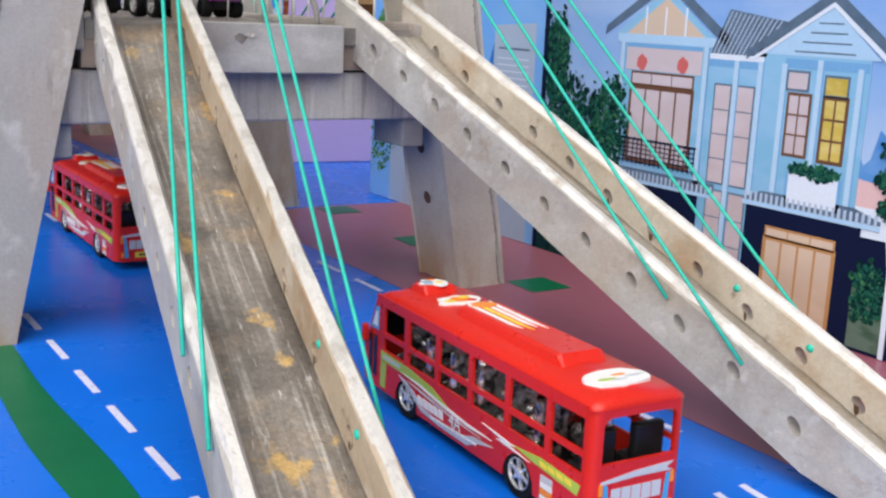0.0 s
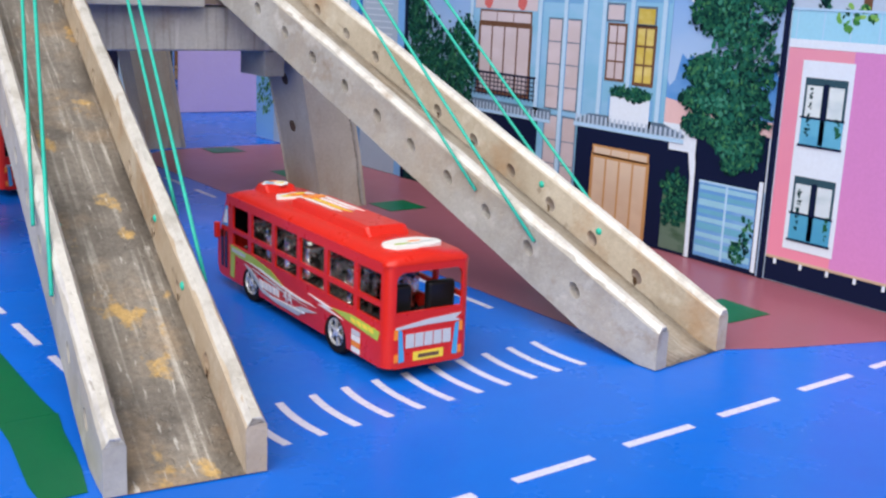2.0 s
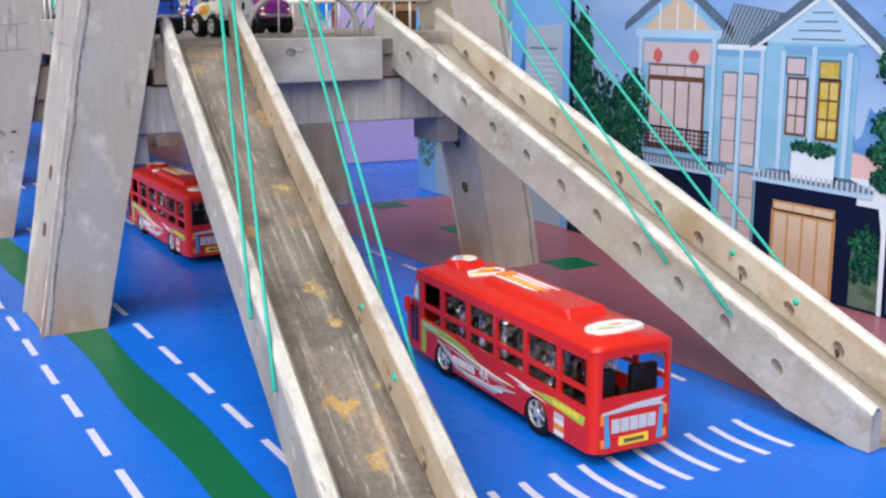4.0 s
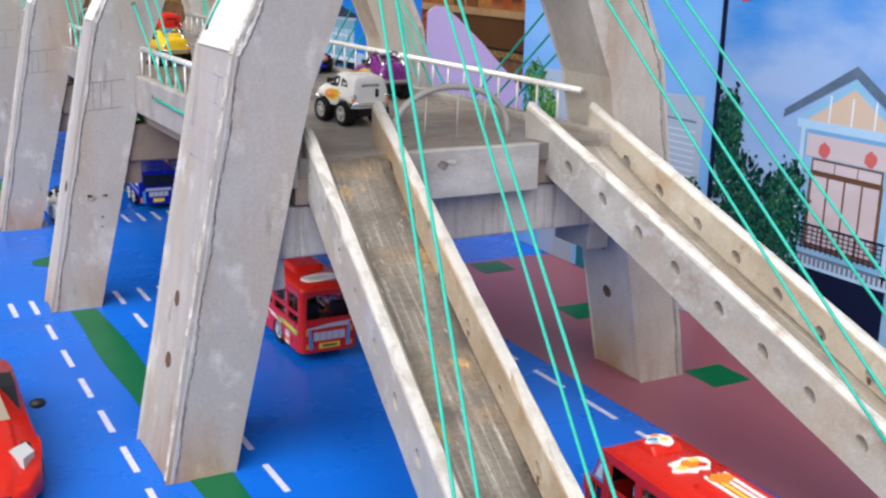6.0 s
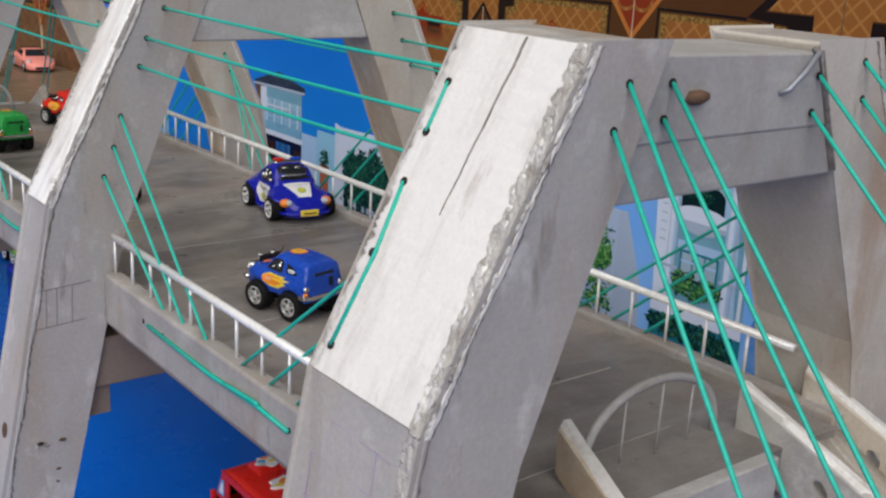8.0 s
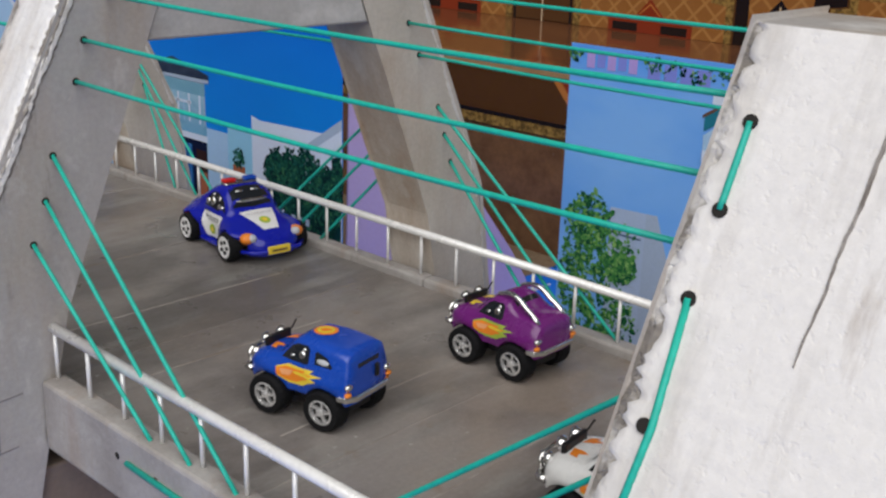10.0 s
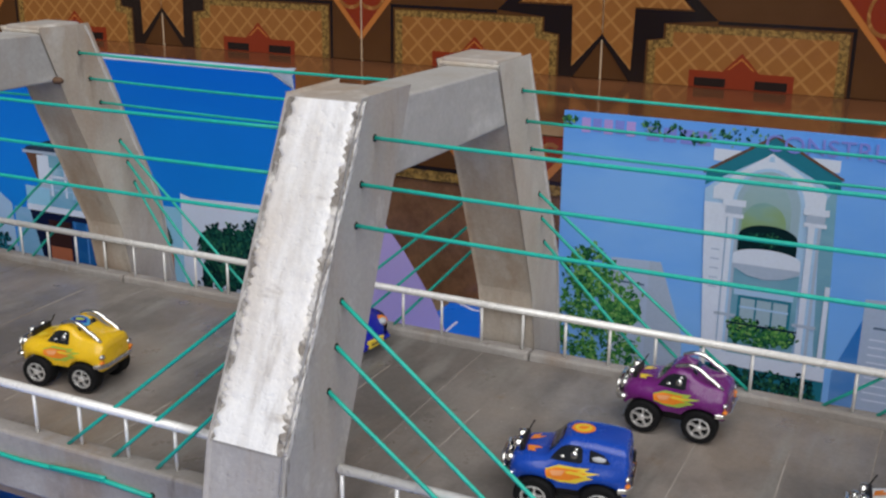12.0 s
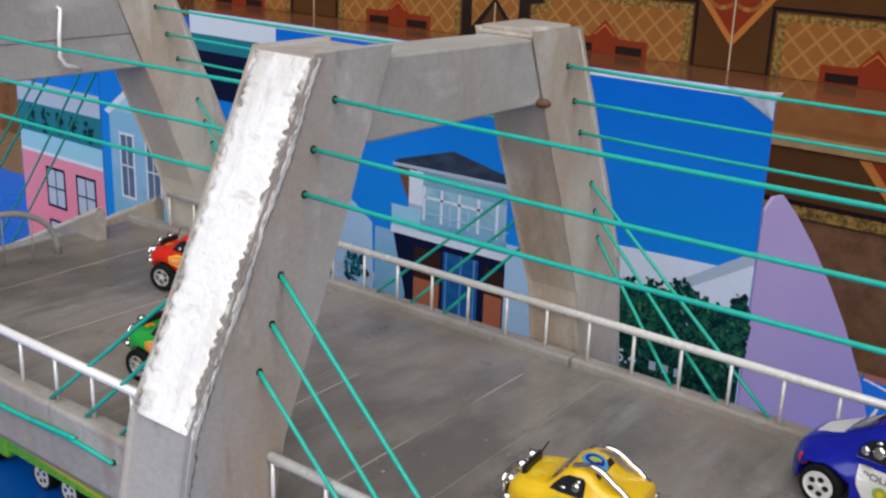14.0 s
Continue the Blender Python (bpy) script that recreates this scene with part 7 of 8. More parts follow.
I_TEALDARK, I_CURTAIN, I_GLASSRAIL = ink("print_dark_slate", (0.03, 0.07, 0.10)), faded("print_curtain", (0.50, 0.58, 0.66), (0.60, 0.66, 0.70), 0.03, 0.15, (0.36, 0.46, 0.54), 60, 0.6), faded("print_glass_rail", (0.06, 0.28, 0.46), (0.12, 0.38, 0.56), 0.03, 0.12, (0.04, 0.22, 0.44), 50, 0.6)
I_GREYGLASS = ink("print_grey_glass", (0.30, 0.42, 0.50))


def leaf_ink(name, tones):
    """Printed leaves, each one of a few greens, mottled within."""
    m = plain(name, tones[0], 0.42, gloss=0.06)
    nt = m.node_tree
    geo = nt.nodes.new("ShaderNodeNewGeometry")
    ramp = nt.nodes.new("ShaderNodeValToRGB")
    ramp.color_ramp.elements[0].color = (*tones[0], 1)
    ramp.color_ramp.elements[1].color = (*tones[-1], 1)
    for k, tone in enumerate(tones[1:-1]):
        ramp.color_ramp.elements.new((k + 1) / (len(tones) - 1)).color = (*tone, 1)
    nt.links.new(geo.outputs["Random Per Island"], ramp.inputs[0])
    nt.links.new(ramp.outputs[0], nt.nodes["Mix"].inputs[6])
    return m


I_TREE = leaf_ink("print_tree", [(0.003, 0.016, 0.020), (0.004, 0.032, 0.030), (0.008, 0.060, 0.042), (0.020, 0.110, 0.060), (0.010, 0.085, 0.075), (0.055, 0.190, 0.075)])
I_TREELIGHT = leaf_ink("print_light_tree", [(0.008, 0.055, 0.030), (0.022, 0.12, 0.04), (0.05, 0.20, 0.05), (0.11, 0.31, 0.07), (0.26, 0.46, 0.13)])
I_BUSH = leaf_ink("print_dark_bush", [(0.002, 0.010, 0.014), (0.003, 0.020, 0.022), (0.005, 0.035, 0.030), (0.015, 0.070, 0.045)])
I_BLUEWHITE = ink("print_blue_white", (0.38, 0.54, 0.72))
I_ROSE = ink("print_rose", (0.62, 0.42, 0.44))
I_MIST = ink("print_mist_grey", (0.36, 0.44, 0.56))
I_TEALWALL = faded("print_teal_wall", (0.13, 0.30, 0.40), (0.17, 0.36, 0.48), 0.14, 0.26, (0.22, 0.40, 0.50), 40, 0.5)
I_ARCHMID = faded("print_arch_tone", (0.24, 0.36, 0.34), (0.30, 0.44, 0.50), 0.24, 0.28, (0.22, 0.36, 0.36), 60, 0.5)
I_NAVYGREEN = ink("print_black_green", (0.004, 0.018, 0.022))
I_DARKSLATE = faded("print_dark_roof", (0.020, 0.032, 0.060), (0.030, 0.045, 0.080), 0.22, 0.25, (0.05, 0.07, 0.11), 60, 0.6)
I_SEAGLASS = faded("print_sea_glass", (0.16, 0.36, 0.52), (0.30, 0.48, 0.60), 0.17, 0.21, (0.10, 0.28, 0.44), 60, 0.7)
I_DEEPGLASS = faded("print_deep_glass", (0.010, 0.10, 0.30), (0.008, 0.06, 0.22), 0.10, 0.16, (0.03, 0.16, 0.36), 50, 0.6)
I_DARKBROWN = ink("print_dark_brown", (0.035, 0.016, 0.014))
I_HEDGE = faded("print_hedge", (0.10, 0.15, 0.12), (0.05, 0.10, 0.06), 0.01, 0.05, (0.02, 0.06, 0.03), 70, 0.8)
I_TEALLEAF = leaf_ink("print_teal_leaf", [(0.010, 0.09, 0.07), (0.025, 0.15, 0.10), (0.06, 0.23, 0.17)])
I_GATELIGHT = ink("print_gate_light", (0.24, 0.46, 0.62))
I_GATE = ink("print_gate_blue", (0.12, 0.34, 0.50))
I_LANTERN = ink("print_faded_red", (0.50, 0.12, 0.12))


class Poster:
    def __init__(self, label, y0, y1, z0, z1, sky, x=PX):
        self.x = x
        self.ob = tagged(part("poster", box(x, x + 0.0012, y0, y1, z0, z1), sky), label, "poster", "printed posters along the wall")

    def poly(self, pts, mat, layer=1, name="printed_shape", label=""):
        x = self.x - 0.00012 * layer
        return part(name, prism(pts, "x", x, x + 0.0001), mat, self.ob, label)

    def rect(self, ya, yb, za, zb, mat, layer=1, name="printed_shape", label=""):
        return self.poly([(ya, za), (yb, za), (yb, zb), (ya, zb)], mat, layer, name, label)

    def window(self, ya, yb, za, zb, pane, bar, cols, rows, layer=4, w=0.0014):
        self.rect(ya - w, yb + w, za - w, zb + w, bar, layer, "window_frame_print", "printed window frame")
        for i in range(cols):
            for j in range(rows):
                dy, dz = (yb - ya) / cols, (zb - za) / rows
                self.rect(ya + dy * i + w * 0.45, ya + dy * (i + 1) - w * 0.45, za + dz * j + w * 0.45, za + dz * (j + 1) - w * 0.45, pane, layer + 1, "pane_print")

    def foliage(self, clumps, mats, n, layer=6, size=0.006, seed=1, label="printed leafy tree"):
        """Clumps of small pointed leaves; the first layer larger and darker ones."""
        rnd = random.Random(seed)
        for li, mat in enumerate(mats):
            bm = bmesh.new()
            x = self.x - 0.00012 * (layer + li)
            for cy, cz, ry, rz in clumps:
                for _ in range(max(4, int(n * (1.2 if li == 0 else 1.8)))):
                    a, r = rnd.uniform(0, 6.283), rnd.random() ** 0.6 * (1.0 if rnd.random() < 0.86 else 1.22)
                    y, z = cy + ry * r * math.cos(a), cz + rz * r * math.sin(a)
                    if z < 0.004:
                        continue
                    s = size * rnd.uniform(0.6, 1.3) * (1.0 if li == 0 else 0.58)
                    t, w = rnd.uniform(0, 6.283), rnd.uniform(0.35, 0.65)
                    c, d = math.cos(t), math.sin(t)
                    leaf = [(1.0, 0.0), (0.4, w), (-0.5, w * 0.9), (-0.9, 0.0), (-0.4, -w), (0.5, -w * 0.8)]
                    lift = rnd.uniform(0, 0.0001)
                    bm.faces.new([bm.verts.new((x - lift, y + s * (u * c - v * d), max(0.002, z + s * (u * d + v * c)))) for u, v in leaf])
            tagged(part("foliage_print", bm, mat, self.ob, label), label, kind="stuff")

    def shaded(self, ya, yb, za, zb, tones, layer):
        """A rounded form: upright strips of tone side by side."""
        for k, tone in enumerate(tones):
            self.rect(ya + (yb - ya) * k / len(tones), ya + (yb - ya) * (k + 1) / len(tones), za, zb, tone, layer, "tone_print")


# the blue house
P = Poster("printed poster of a pale blue two-gabled house and trees", 0.5985, 1.0365, 0.001, 0.325, I_SKYHOUSE)
hill = [(0.600 + 0.1 * k / 20, 0.138 + 0.012 * math.sin(k * 0.9) + 0.006 * math.sin(k * 2.3)) for k in range(21)]
P.poly([(0.600, 0.080)] + hill + [(0.700, 0.080)], I_SEA, 1, "far_hill_print")
P.poly([(0.600, 0.092), (0.600, 0.108), (0.640, 0.108), (0.668, 0.112), (0.700, 0.116), (0.700, 0.092)], I_ROSE, 2, "far_roofs_print")
P.rect(0.600, 0.697, 0.060, 0.0975, I_WHITE, 3, "low_wall_print")
P.rect(0.838, 0.938, 0.085, 0.204, I_WALL, 2, "house_wall_print", "printed pale blue house wall")
P.poly([(0.958, 0.199), (0.957, 0.206), (0.888, 0.247), (0.820, 0.202), (0.822, 0.194), (0.888, 0.238)], I_SLATE, 5, "roof_print", "printed slate gable roof")
P.poly([(0.946, 0.199), (0.888, 0.237), (0.832, 0.197)], I_WALL, 3, "gable_print")
P.poly([(0.932, 0.2005), (0.888, 0.229), (0.845, 0.2005)], I_CREAM, 4, "gable_panel_print")
for y in (0.910, 0.888, 0.866):
    P.rect(y - 0.0009, y + 0.0009, 0.2005, 0.222, I_WHITE, 5, "gable_bar_print")
P.rect(0.834, 0.942, 0.1935, 0.2005, I_PALE, 5, "cornice_print")
P.rect(0.846, 0.930, 0.172, 0.1935, I_PANE, 4, "lantern_wall_print")
for y in (0.9115, 0.8660):
    P.poly(blob(y, 0.1785, 0.0058, 0.0062, 12, 3, 0.15), I_LANTERN, 6, "lantern_print", "printed faded red lantern")
P.window(0.8535, 0.9215, 0.1005, 0.1580, I_PANE, I_BROWN, 4, 1, 5, 0.0022)
P.window(0.8535, 0.9215, 0.1610, 0.1700, I_PANE, I_BROWN, 3, 1, 5, 0.0012)
for k in range(6):
    P.rect(0.844, 0.930, 0.0975 + 0.0036 * k, 0.0984 + 0.0036 * k, I_NAVY, 8, "balcony_bar_print")
for k in range(17):
    P.rect(0.8445 + 0.0053 * k, 0.8456 + 0.0053 * k, 0.0960, 0.1165, I_NAVY, 9, "balcony_bar_print")
P.rect(0.8430, 0.9310, 0.1160, 0.1174, I_NAVY, 9, "balcony_rail_print")
P.rect(0.822, 0.948, 0.0835, 0.0925, I_SLATE, 7, "awning_print", "printed tiled awning")
P.rect(0.822, 0.948, 0.0810, 0.0838, I_PALE, 8, "awning_edge_print")
P.rect(0.830, 0.940, 0.001, 0.0810, I_NAVY, 3, "porch_shade_print", "printed dark porch")
P.rect(0.776, 0.838, 0.001, 0.192, I_WALL, 4, "house_wall_print")
P.poly([(0.838, 0.189), (0.788, 0.186), (0.765, 0.214), (0.822, 0.222)], I_SLATE, 5, "roof_print", "printed ribbed slate roof")
P.rect(0.786, 0.838, 0.1855, 0.1895, I_WHITE, 6, "eaves_print")
for ya, yb in ((0.8145, 0.8300), (0.7925, 0.8080)):
    P.window(ya, yb, 0.0940, 0.1670, I_PANE, I_SLATE, 1, 4, 5, 0.0010)
    P.window(ya - 0.001, yb - 0.001, 0.0080, 0.0880, I_PANE, I_SLATE, 1, 4, 5, 0.0010)
P.rect(0.697, 0.791, 0.085, 0.196, I_WALL, 5, "house_wall_print", "printed pale blue house wall")
P.poly([(0.792, 0.192), (0.731, 0.226), (0.690, 0.192)], I_PALE, 6, "gable_print")
for k in range(4):
    P.rect(0.720 - 0.004 * (3 - k) + 0.002, 0.742 + 0.010 * (3 - k) * 0.6, 0.1945 + 0.0065 * k, 0.1955 + 0.0065 * k, I_SLATE, 7, "siding_print")
P.poly([(0.803, 0.187), (0.802, 0.194), (0.731, 0.237), (0.664, 0.188), (0.668, 0.183), (0.731, 0.228)], I_SLATE, 8, "roof_print", "printed slate gable roof")
P.poly([(0.797, 0.186), (0.797, 0.1885), (0.731, 0.2285), (0.672, 0.185), (0.674, 0.182), (0.731, 0.2250)], I_WHITE, 9, "barge_board_print")
P.window(0.7455, 0.7630, 0.1690, 0.1810, I_PANE, I_SLATE, 1, 1, 7, 0.0012)
P.window(0.7425, 0.7605, 0.1240, 0.1655, I_PANE, I_BROWN, 2, 3, 7, 0.0015)
P.window(0.7130, 0.7310, 0.1670, 0.1795, I_LAMP, I_SLATE, 1, 1, 7, 0.0012)
P.window(0.7125, 0.7305, 0.1230, 0.1650, I_LAMP, I_BROWN, 2, 3, 7, 0.0018)
P.rect(0.7090, 0.7560, 0.0900, 0.1120, I_SHADE, 8, "planter_shade_print")
P.rect(0.7120, 0.7535, 0.0905, 0.1115, I_WHITE, 9, "planter_print", "printed white planter")
P.foliage([(0.733, 0.1145, 0.021, 0.0050)], [I_TREE, I_TREE], 90, 10, 0.0026, 5, "printed planter greenery")
P.poly([(0.793, 0.0880), (0.776, 0.0950), (0.697, 0.0960), (0.676, 0.0900), (0.676, 0.0875), (0.793, 0.0850)], I_SLATE, 8, "awning_print", "printed tiled awning")
P.rect(0.676, 0.793, 0.0835, 0.0868, I_PALE, 9, "awning_edge_print")
P.rect(0.690, 0.789, 0.001, 0.0835, I_NAVY, 6, "porch_shade_print", "printed dark porch")
P.window(0.7095, 0.7680, 0.0040, 0.0620, I_CREAM, I_TAN, 4, 1, 7, 0.0022)
P.window(0.7095, 0.7680, 0.0640, 0.0700, I_CREAM, I_TAN, 3, 1, 7, 0.0012)
P.rect(0.662, 0.690, 0.001, 0.078, I_NAVY, 6, "gateway_shade_print")
P.rect(0.6645, 0.6915, 0.003, 0.046, I_HEDGE, 7, "hedge_print", "printed hedge wall")
P.foliage([(0.679, 0.050, 0.013, 0.012), (0.680, 0.034, 0.012, 0.012)], [I_BUSH, I_TREE], 70, 8, 0.0030, 6, "printed hedge")
P.poly([(0.6615, 0.001), (0.6655, 0.001), (0.6665, 0.060), (0.6700, 0.078), (0.6690, 0.0835), (0.6645, 0.0835), (0.6625, 0.070)], I_WHITE, 11, "gate_post_print", "printed white gate post")
# pilasters, shadows under the eaves, and ribs of roofs and awnings
for y, za, zb in ((0.9345, 0.086, 0.1935), (0.8420, 0.086, 0.1935), (0.7885, 0.086, 0.186), (0.7670, 0.086, 0.186), (0.7370, 0.112, 0.190), (0.7045, 0.086, 0.186), (0.8110, 0.010, 0.1855)):
    P.rect(y - 0.0022, y + 0.0022, za, zb, I_BLUEWHITE, 7, "pilaster_print", "printed pale pilaster")
    P.rect(y - 0.0034, y - 0.0022, za, zb, I_SHADE, 7, "pilaster_shade_print")
P.rect(0.786, 0.838, 0.1800, 0.1855, I_SHADE, 5, "eaves_shade_print")
P.rect(0.698, 0.7665, 0.1835, 0.1900, I_SHADE, 6, "eaves_shade_print")
P.rect(0.846, 0.930, 0.1900, 0.1935, I_SHADE, 5, "eaves_shade_print")
for k in range(26):
    P.rect(0.8235 + 0.0048 * k, 0.8258 + 0.0048 * k, 0.0838, 0.0900, I_GREYB, 9, "awning_rib_print")
    if k < 24:
        P.rect(0.6785 + 0.0048 * k, 0.6808 + 0.0048 * k, 0.0868, 0.0935, I_GREYB, 10, "awning_rib_print")
for k in range(12):
    P.poly([(0.7905 + 0.0040 * k, 0.1895), (0.7915 + 0.0040 * k, 0.1895), (0.7740 + 0.0042 * k, 0.2150 + 0.0005 * k), (0.7730 + 0.0042 * k, 0.2150 + 0.0005 * k)], I_GREYB, 6, "roof_rib_print")
P.rect(0.601, 0.6640, 0.001, 0.098, I_NAVY, 6, "gateway_shade_print")
P.rect(0.6060, 0.6575, 0.0045, 0.0590, I_SEA, 8, "gate_print", "printed blue metal gate")
for k in range(9):
    P.rect(0.6070, 0.6565, 0.0075 + 0.0058 * k, (0.0108 if k % 3 else 0.0122) + 0.0058 * k, I_GATE if k % 2 else I_GATELIGHT, 9, "gate_bar_print")
P.rect(0.6310, 0.6328, 0.0045, 0.0590, I_PALE, 10, "gate_bar_print")
P.rect(0.6060, 0.6575, 0.0588, 0.0604, I_PALE, 10, "gate_bar_print")
P.rect(0.6015, 0.6050, 0.0030, 0.067, I_WHITE, 10, "gate_post_print")
P.foliage([(0.612, 0.028, 0.005, 0.018), (0.619, 0.014, 0.005, 0.008)], [I_TREE], 26, 11, 0.0026, 31, "printed climbing plant")
P.foliage([(0.635, 0.185, 0.034, 0.030), (0.655, 0.180, 0.024, 0.014), (0.628, 0.145, 0.027, 0.030), (0.660, 0.137, 0.018, 0.012), (0.660, 0.118, 0.020, 0.009), (0.664, 0.099, 0.013, 0.008), (0.628, 0.115, 0.024, 0.022), (0.638, 0.095, 0.016, 0.012), (0.622, 0.088, 0.016, 0.014), (0.630, 0.078, 0.008, 0.008), (0.613, 0.205, 0.014, 0.022), (0.655, 0.212, 0.018, 0.010)], [I_BUSH, I_TREE, I_TREE], 150, 11, 0.0034, 7)
P.foliage([(0.650, 0.135, 0.016, 0.008), (0.640, 0.110, 0.018, 0.012), (0.655, 0.118, 0.016, 0.008), (0.634, 0.088, 0.014, 0.010), (0.640, 0.160, 0.022, 0.014), (0.630, 0.185, 0.024, 0.014)], [I_TEALLEAF], 26, 14, 0.0022, 17, "printed light leaves")
P.foliage([(1.020, 0.175, 0.016, 0.040), (1.005, 0.120, 0.030, 0.045), (0.975, 0.105, 0.030, 0.045), (0.945, 0.125, 0.022, 0.038), (0.965, 0.070, 0.045, 0.040), (1.015, 0.060, 0.020, 0.050)], [I_BUSH, I_TREE, I_TREE], 150, 9, 0.0036, 8)
P.rect(0.9375, 1.0360, 0.001, 0.060, I_LEAFD, 8, "shade_print")
P.poly([(1.032, 0.316), (1.026, 0.3215), (1.010, 0.3240), (0.985, 0.3225), (0.967, 0.3165)], I_YELLOW, 3, "emblem_print", "printed yellow emblem arc")
P.rect(0.967, 1.032, 0.3110, 0.3165, I_RED, 4, "emblem_bar_print")
P.poly([(1.021, 0.3115), (1.012, 0.3115), (1.010, 0.2900), (1.017, 0.2900)], I_RED, 4, "emblem_bar_print")
for k in range(6):
    P.rect(1.0045 - 0.0108 * k - 0.0085, 1.0045 - 0.0108 * k, 0.2975 - 0.0004 * k, 0.3085, I_RED, 4, "emblem_bar_print")
tagged(part("poster_edge", box(PX - 0.002, PX + 0.001, 1.0345, 1.0385, 0.001, 0.3245), I_NAVY), "dark folded edge between two posters", "poster edge")

# the pink house
P = Poster("printed poster of a pink house with white windows", 0.2800, 0.5950, 0.001, 0.325, I_GREYB)
P.rect(0.281, 0.594, 0.0180, 0.1630, I_PINK, 1, "house_wall_print", "printed pink house wall")
P.rect(0.475, 0.5445, 0.0180, 0.1600, I_MAGENTA, 2, "house_wall_print", "printed magenta wall stripe")
P.rect(0.281, 0.594, 0.1595, 0.1650, I_WHITE, 3, "cornice_print")
P.rect(0.281, 0.594, 0.1650, 0.1840, I_GLASSY, 2, "balustrade_print", "printed glass balustrade")
for k in range(16):
    P.rect(0.589 - 0.020 * k, 0.590 - 0.020 * k, 0.1650, 0.1850, I_PALE, 3, "balustrade_bar_print")
for k in range(5):
    y = 0.571 - 0.055 * k
    P.foliage([(y, 0.190 + 0.007 * j, 0.0062 - 0.0011 * j, 0.005) for j in range(5)], [I_TREE], 26, 4, 0.0022, 30 + k, "printed clipped shrub")
    P.foliage([(y - 0.026, 0.180, 0.018, 0.008)], [I_TREELIGHT], 26, 3, 0.0030, 50 + k, "printed balcony flowers")
    P.rect(y - 0.034, y - 0.028, 0.184, 0.235, I_BROWN, 3, "balcony_post_print")
P.rect(0.281, 0.594, 0.1835, 0.1850, I_PALE, 6, "balustrade_rail_print")
for ya in (0.5470, 0.4485, 0.3705):
    P.rect(ya - 0.004, ya + 0.0345, 0.0260, 0.1520, I_WHITE, 4, "window_surround_print", "printed white window surround")
    for za, zb in ((0.0965, 0.1410), (0.0325, 0.0760)):
        P.rect(ya - 0.0005, ya + 0.0310, za, zb, I_TEALDARK, 5, "window_frame_print", "printed dark window frame")
        for a, b in ((0.0015, 0.0125), (0.0175, 0.0292)):
            P.rect(ya + a, ya + b, za + 0.0015, zb - 0.0050, I_CURTAIN, 6, "curtain_print", "printed white curtain")
        P.rect(ya + 0.0130, ya + 0.0168, za + 0.0015, zb - 0.0035, I_NAVY, 7, "pane_gap_print")
        P.foliage([(ya + 0.0255, za + 0.010 + 0.006 * k, 0.0012, 0.005) for k in range(5)], [I_LEAFD], 5, 8, 0.0012, int(ya * 900 + za * 99), "printed trailing plant")
        P.foliage([(ya + 0.0035, za + 0.012, 0.0020, 0.008)], [I_LEAF], 12, 8, 0.0018, int(ya * 700 + za * 99), "printed potted plant")
        P.rect(ya - 0.0005, ya + 0.0310, za + 0.0010, za + 0.0185, I_GLASSRAIL, 7, "glass_railing_print", "printed blue glass railing")
        P.rect(ya - 0.0015, ya + 0.0320, za + 0.0180, za + 0.0193, I_NAVY, 10, "railing_bar_print")
        P.rect(ya - 0.0015, ya + 0.0320, za - 0.0005, za + 0.0010, I_NAVY, 10, "railing_bar_print")
P.rect(0.281, 0.594, 0.0172, 0.0190, I_CREAM, 4, "plinth_ledge_print")
for k in range(16):
    P.rect(0.5850 - 0.0205 * k, 0.5872 - 0.0205 * k, 0.0135, 0.0172, I_WHITE, 5, "plinth_bracket_print")
P.rect(0.281, 0.594, 0.0015, 0.0180, I_NAVY, 3, "plinth_print", "printed dark plinth")
tagged(part("poster_edge", box(PX - 0.002, PX + 0.001, 0.5950, 0.5985, 0.001, 0.3245), I_NAVY), "dark folded edge between two posters", "poster edge")

# the white gateway
P = Poster("printed poster of a white gateway under a blue sky", 1.0385, 1.3550, 0.001, 0.3195, I_SKY)
P.foliage([(1.328, 0.192, 0.020, 0.018), (1.312, 0.168, 0.026, 0.026), (1.335, 0.150, 0.018, 0.034), (1.300, 0.160, 0.016, 0.012), (1.305, 0.120, 0.024, 0.025), (1.330, 0.080, 0.026, 0.050)], [I_TREELIGHT, I_TREELIGHT, I_TREELIGHT], 62, 5, 0.0034, 11)
P.poly([(1.310, 0.001), (1.310, 0.2050), (1.2700, 0.2065), (1.2500, 0.150), (1.243, 0.060), (1.243, 0.001)], I_GREYB, 2, "building_print", "printed pale grey building")
P.poly([(1.2790, 0.001), (1.2790, 0.2060), (1.2700, 0.2065), (1.2500, 0.150), (1.243, 0.060), (1.243, 0.001)], I_MIST, 3, "building_shade_print")
P.rect(1.282, 1.305, 0.1850, 0.1866, I_SLATE, 3, "ledge_print")
for k in range(6):
    P.rect(1.283, 1.303, 0.178 - 0.006 * k, 0.1790 - 0.006 * k, I_MIST, 4, "slat_print")
P.poly([(1.2405, 0.2700), (1.2335, 0.1380), (1.1430, 0.1380), (1.1470, 0.2820), (1.194, 0.3080)], I_PALE, 3, "gateway_print", "printed white gateway")
P.poly([(1.1560, 0.2650), (1.1490, 0.1380), (1.1400, 0.1380), (1.1465, 0.2830)], I_TEALWALL, 4, "gateway_side_print", "printed shaded side wall")
P.rect(1.146, 1.236, 0.2920, 0.3010, I_WHITE, 2, "gateway_back_print")
P.poly([(1.2405, 0.2730), (1.2405, 0.2835), (1.1925, 0.3135), (1.1440, 0.2870), (1.1440, 0.2760), (1.1930, 0.3010)], I_TEAL, 4, "gable_shade_print")
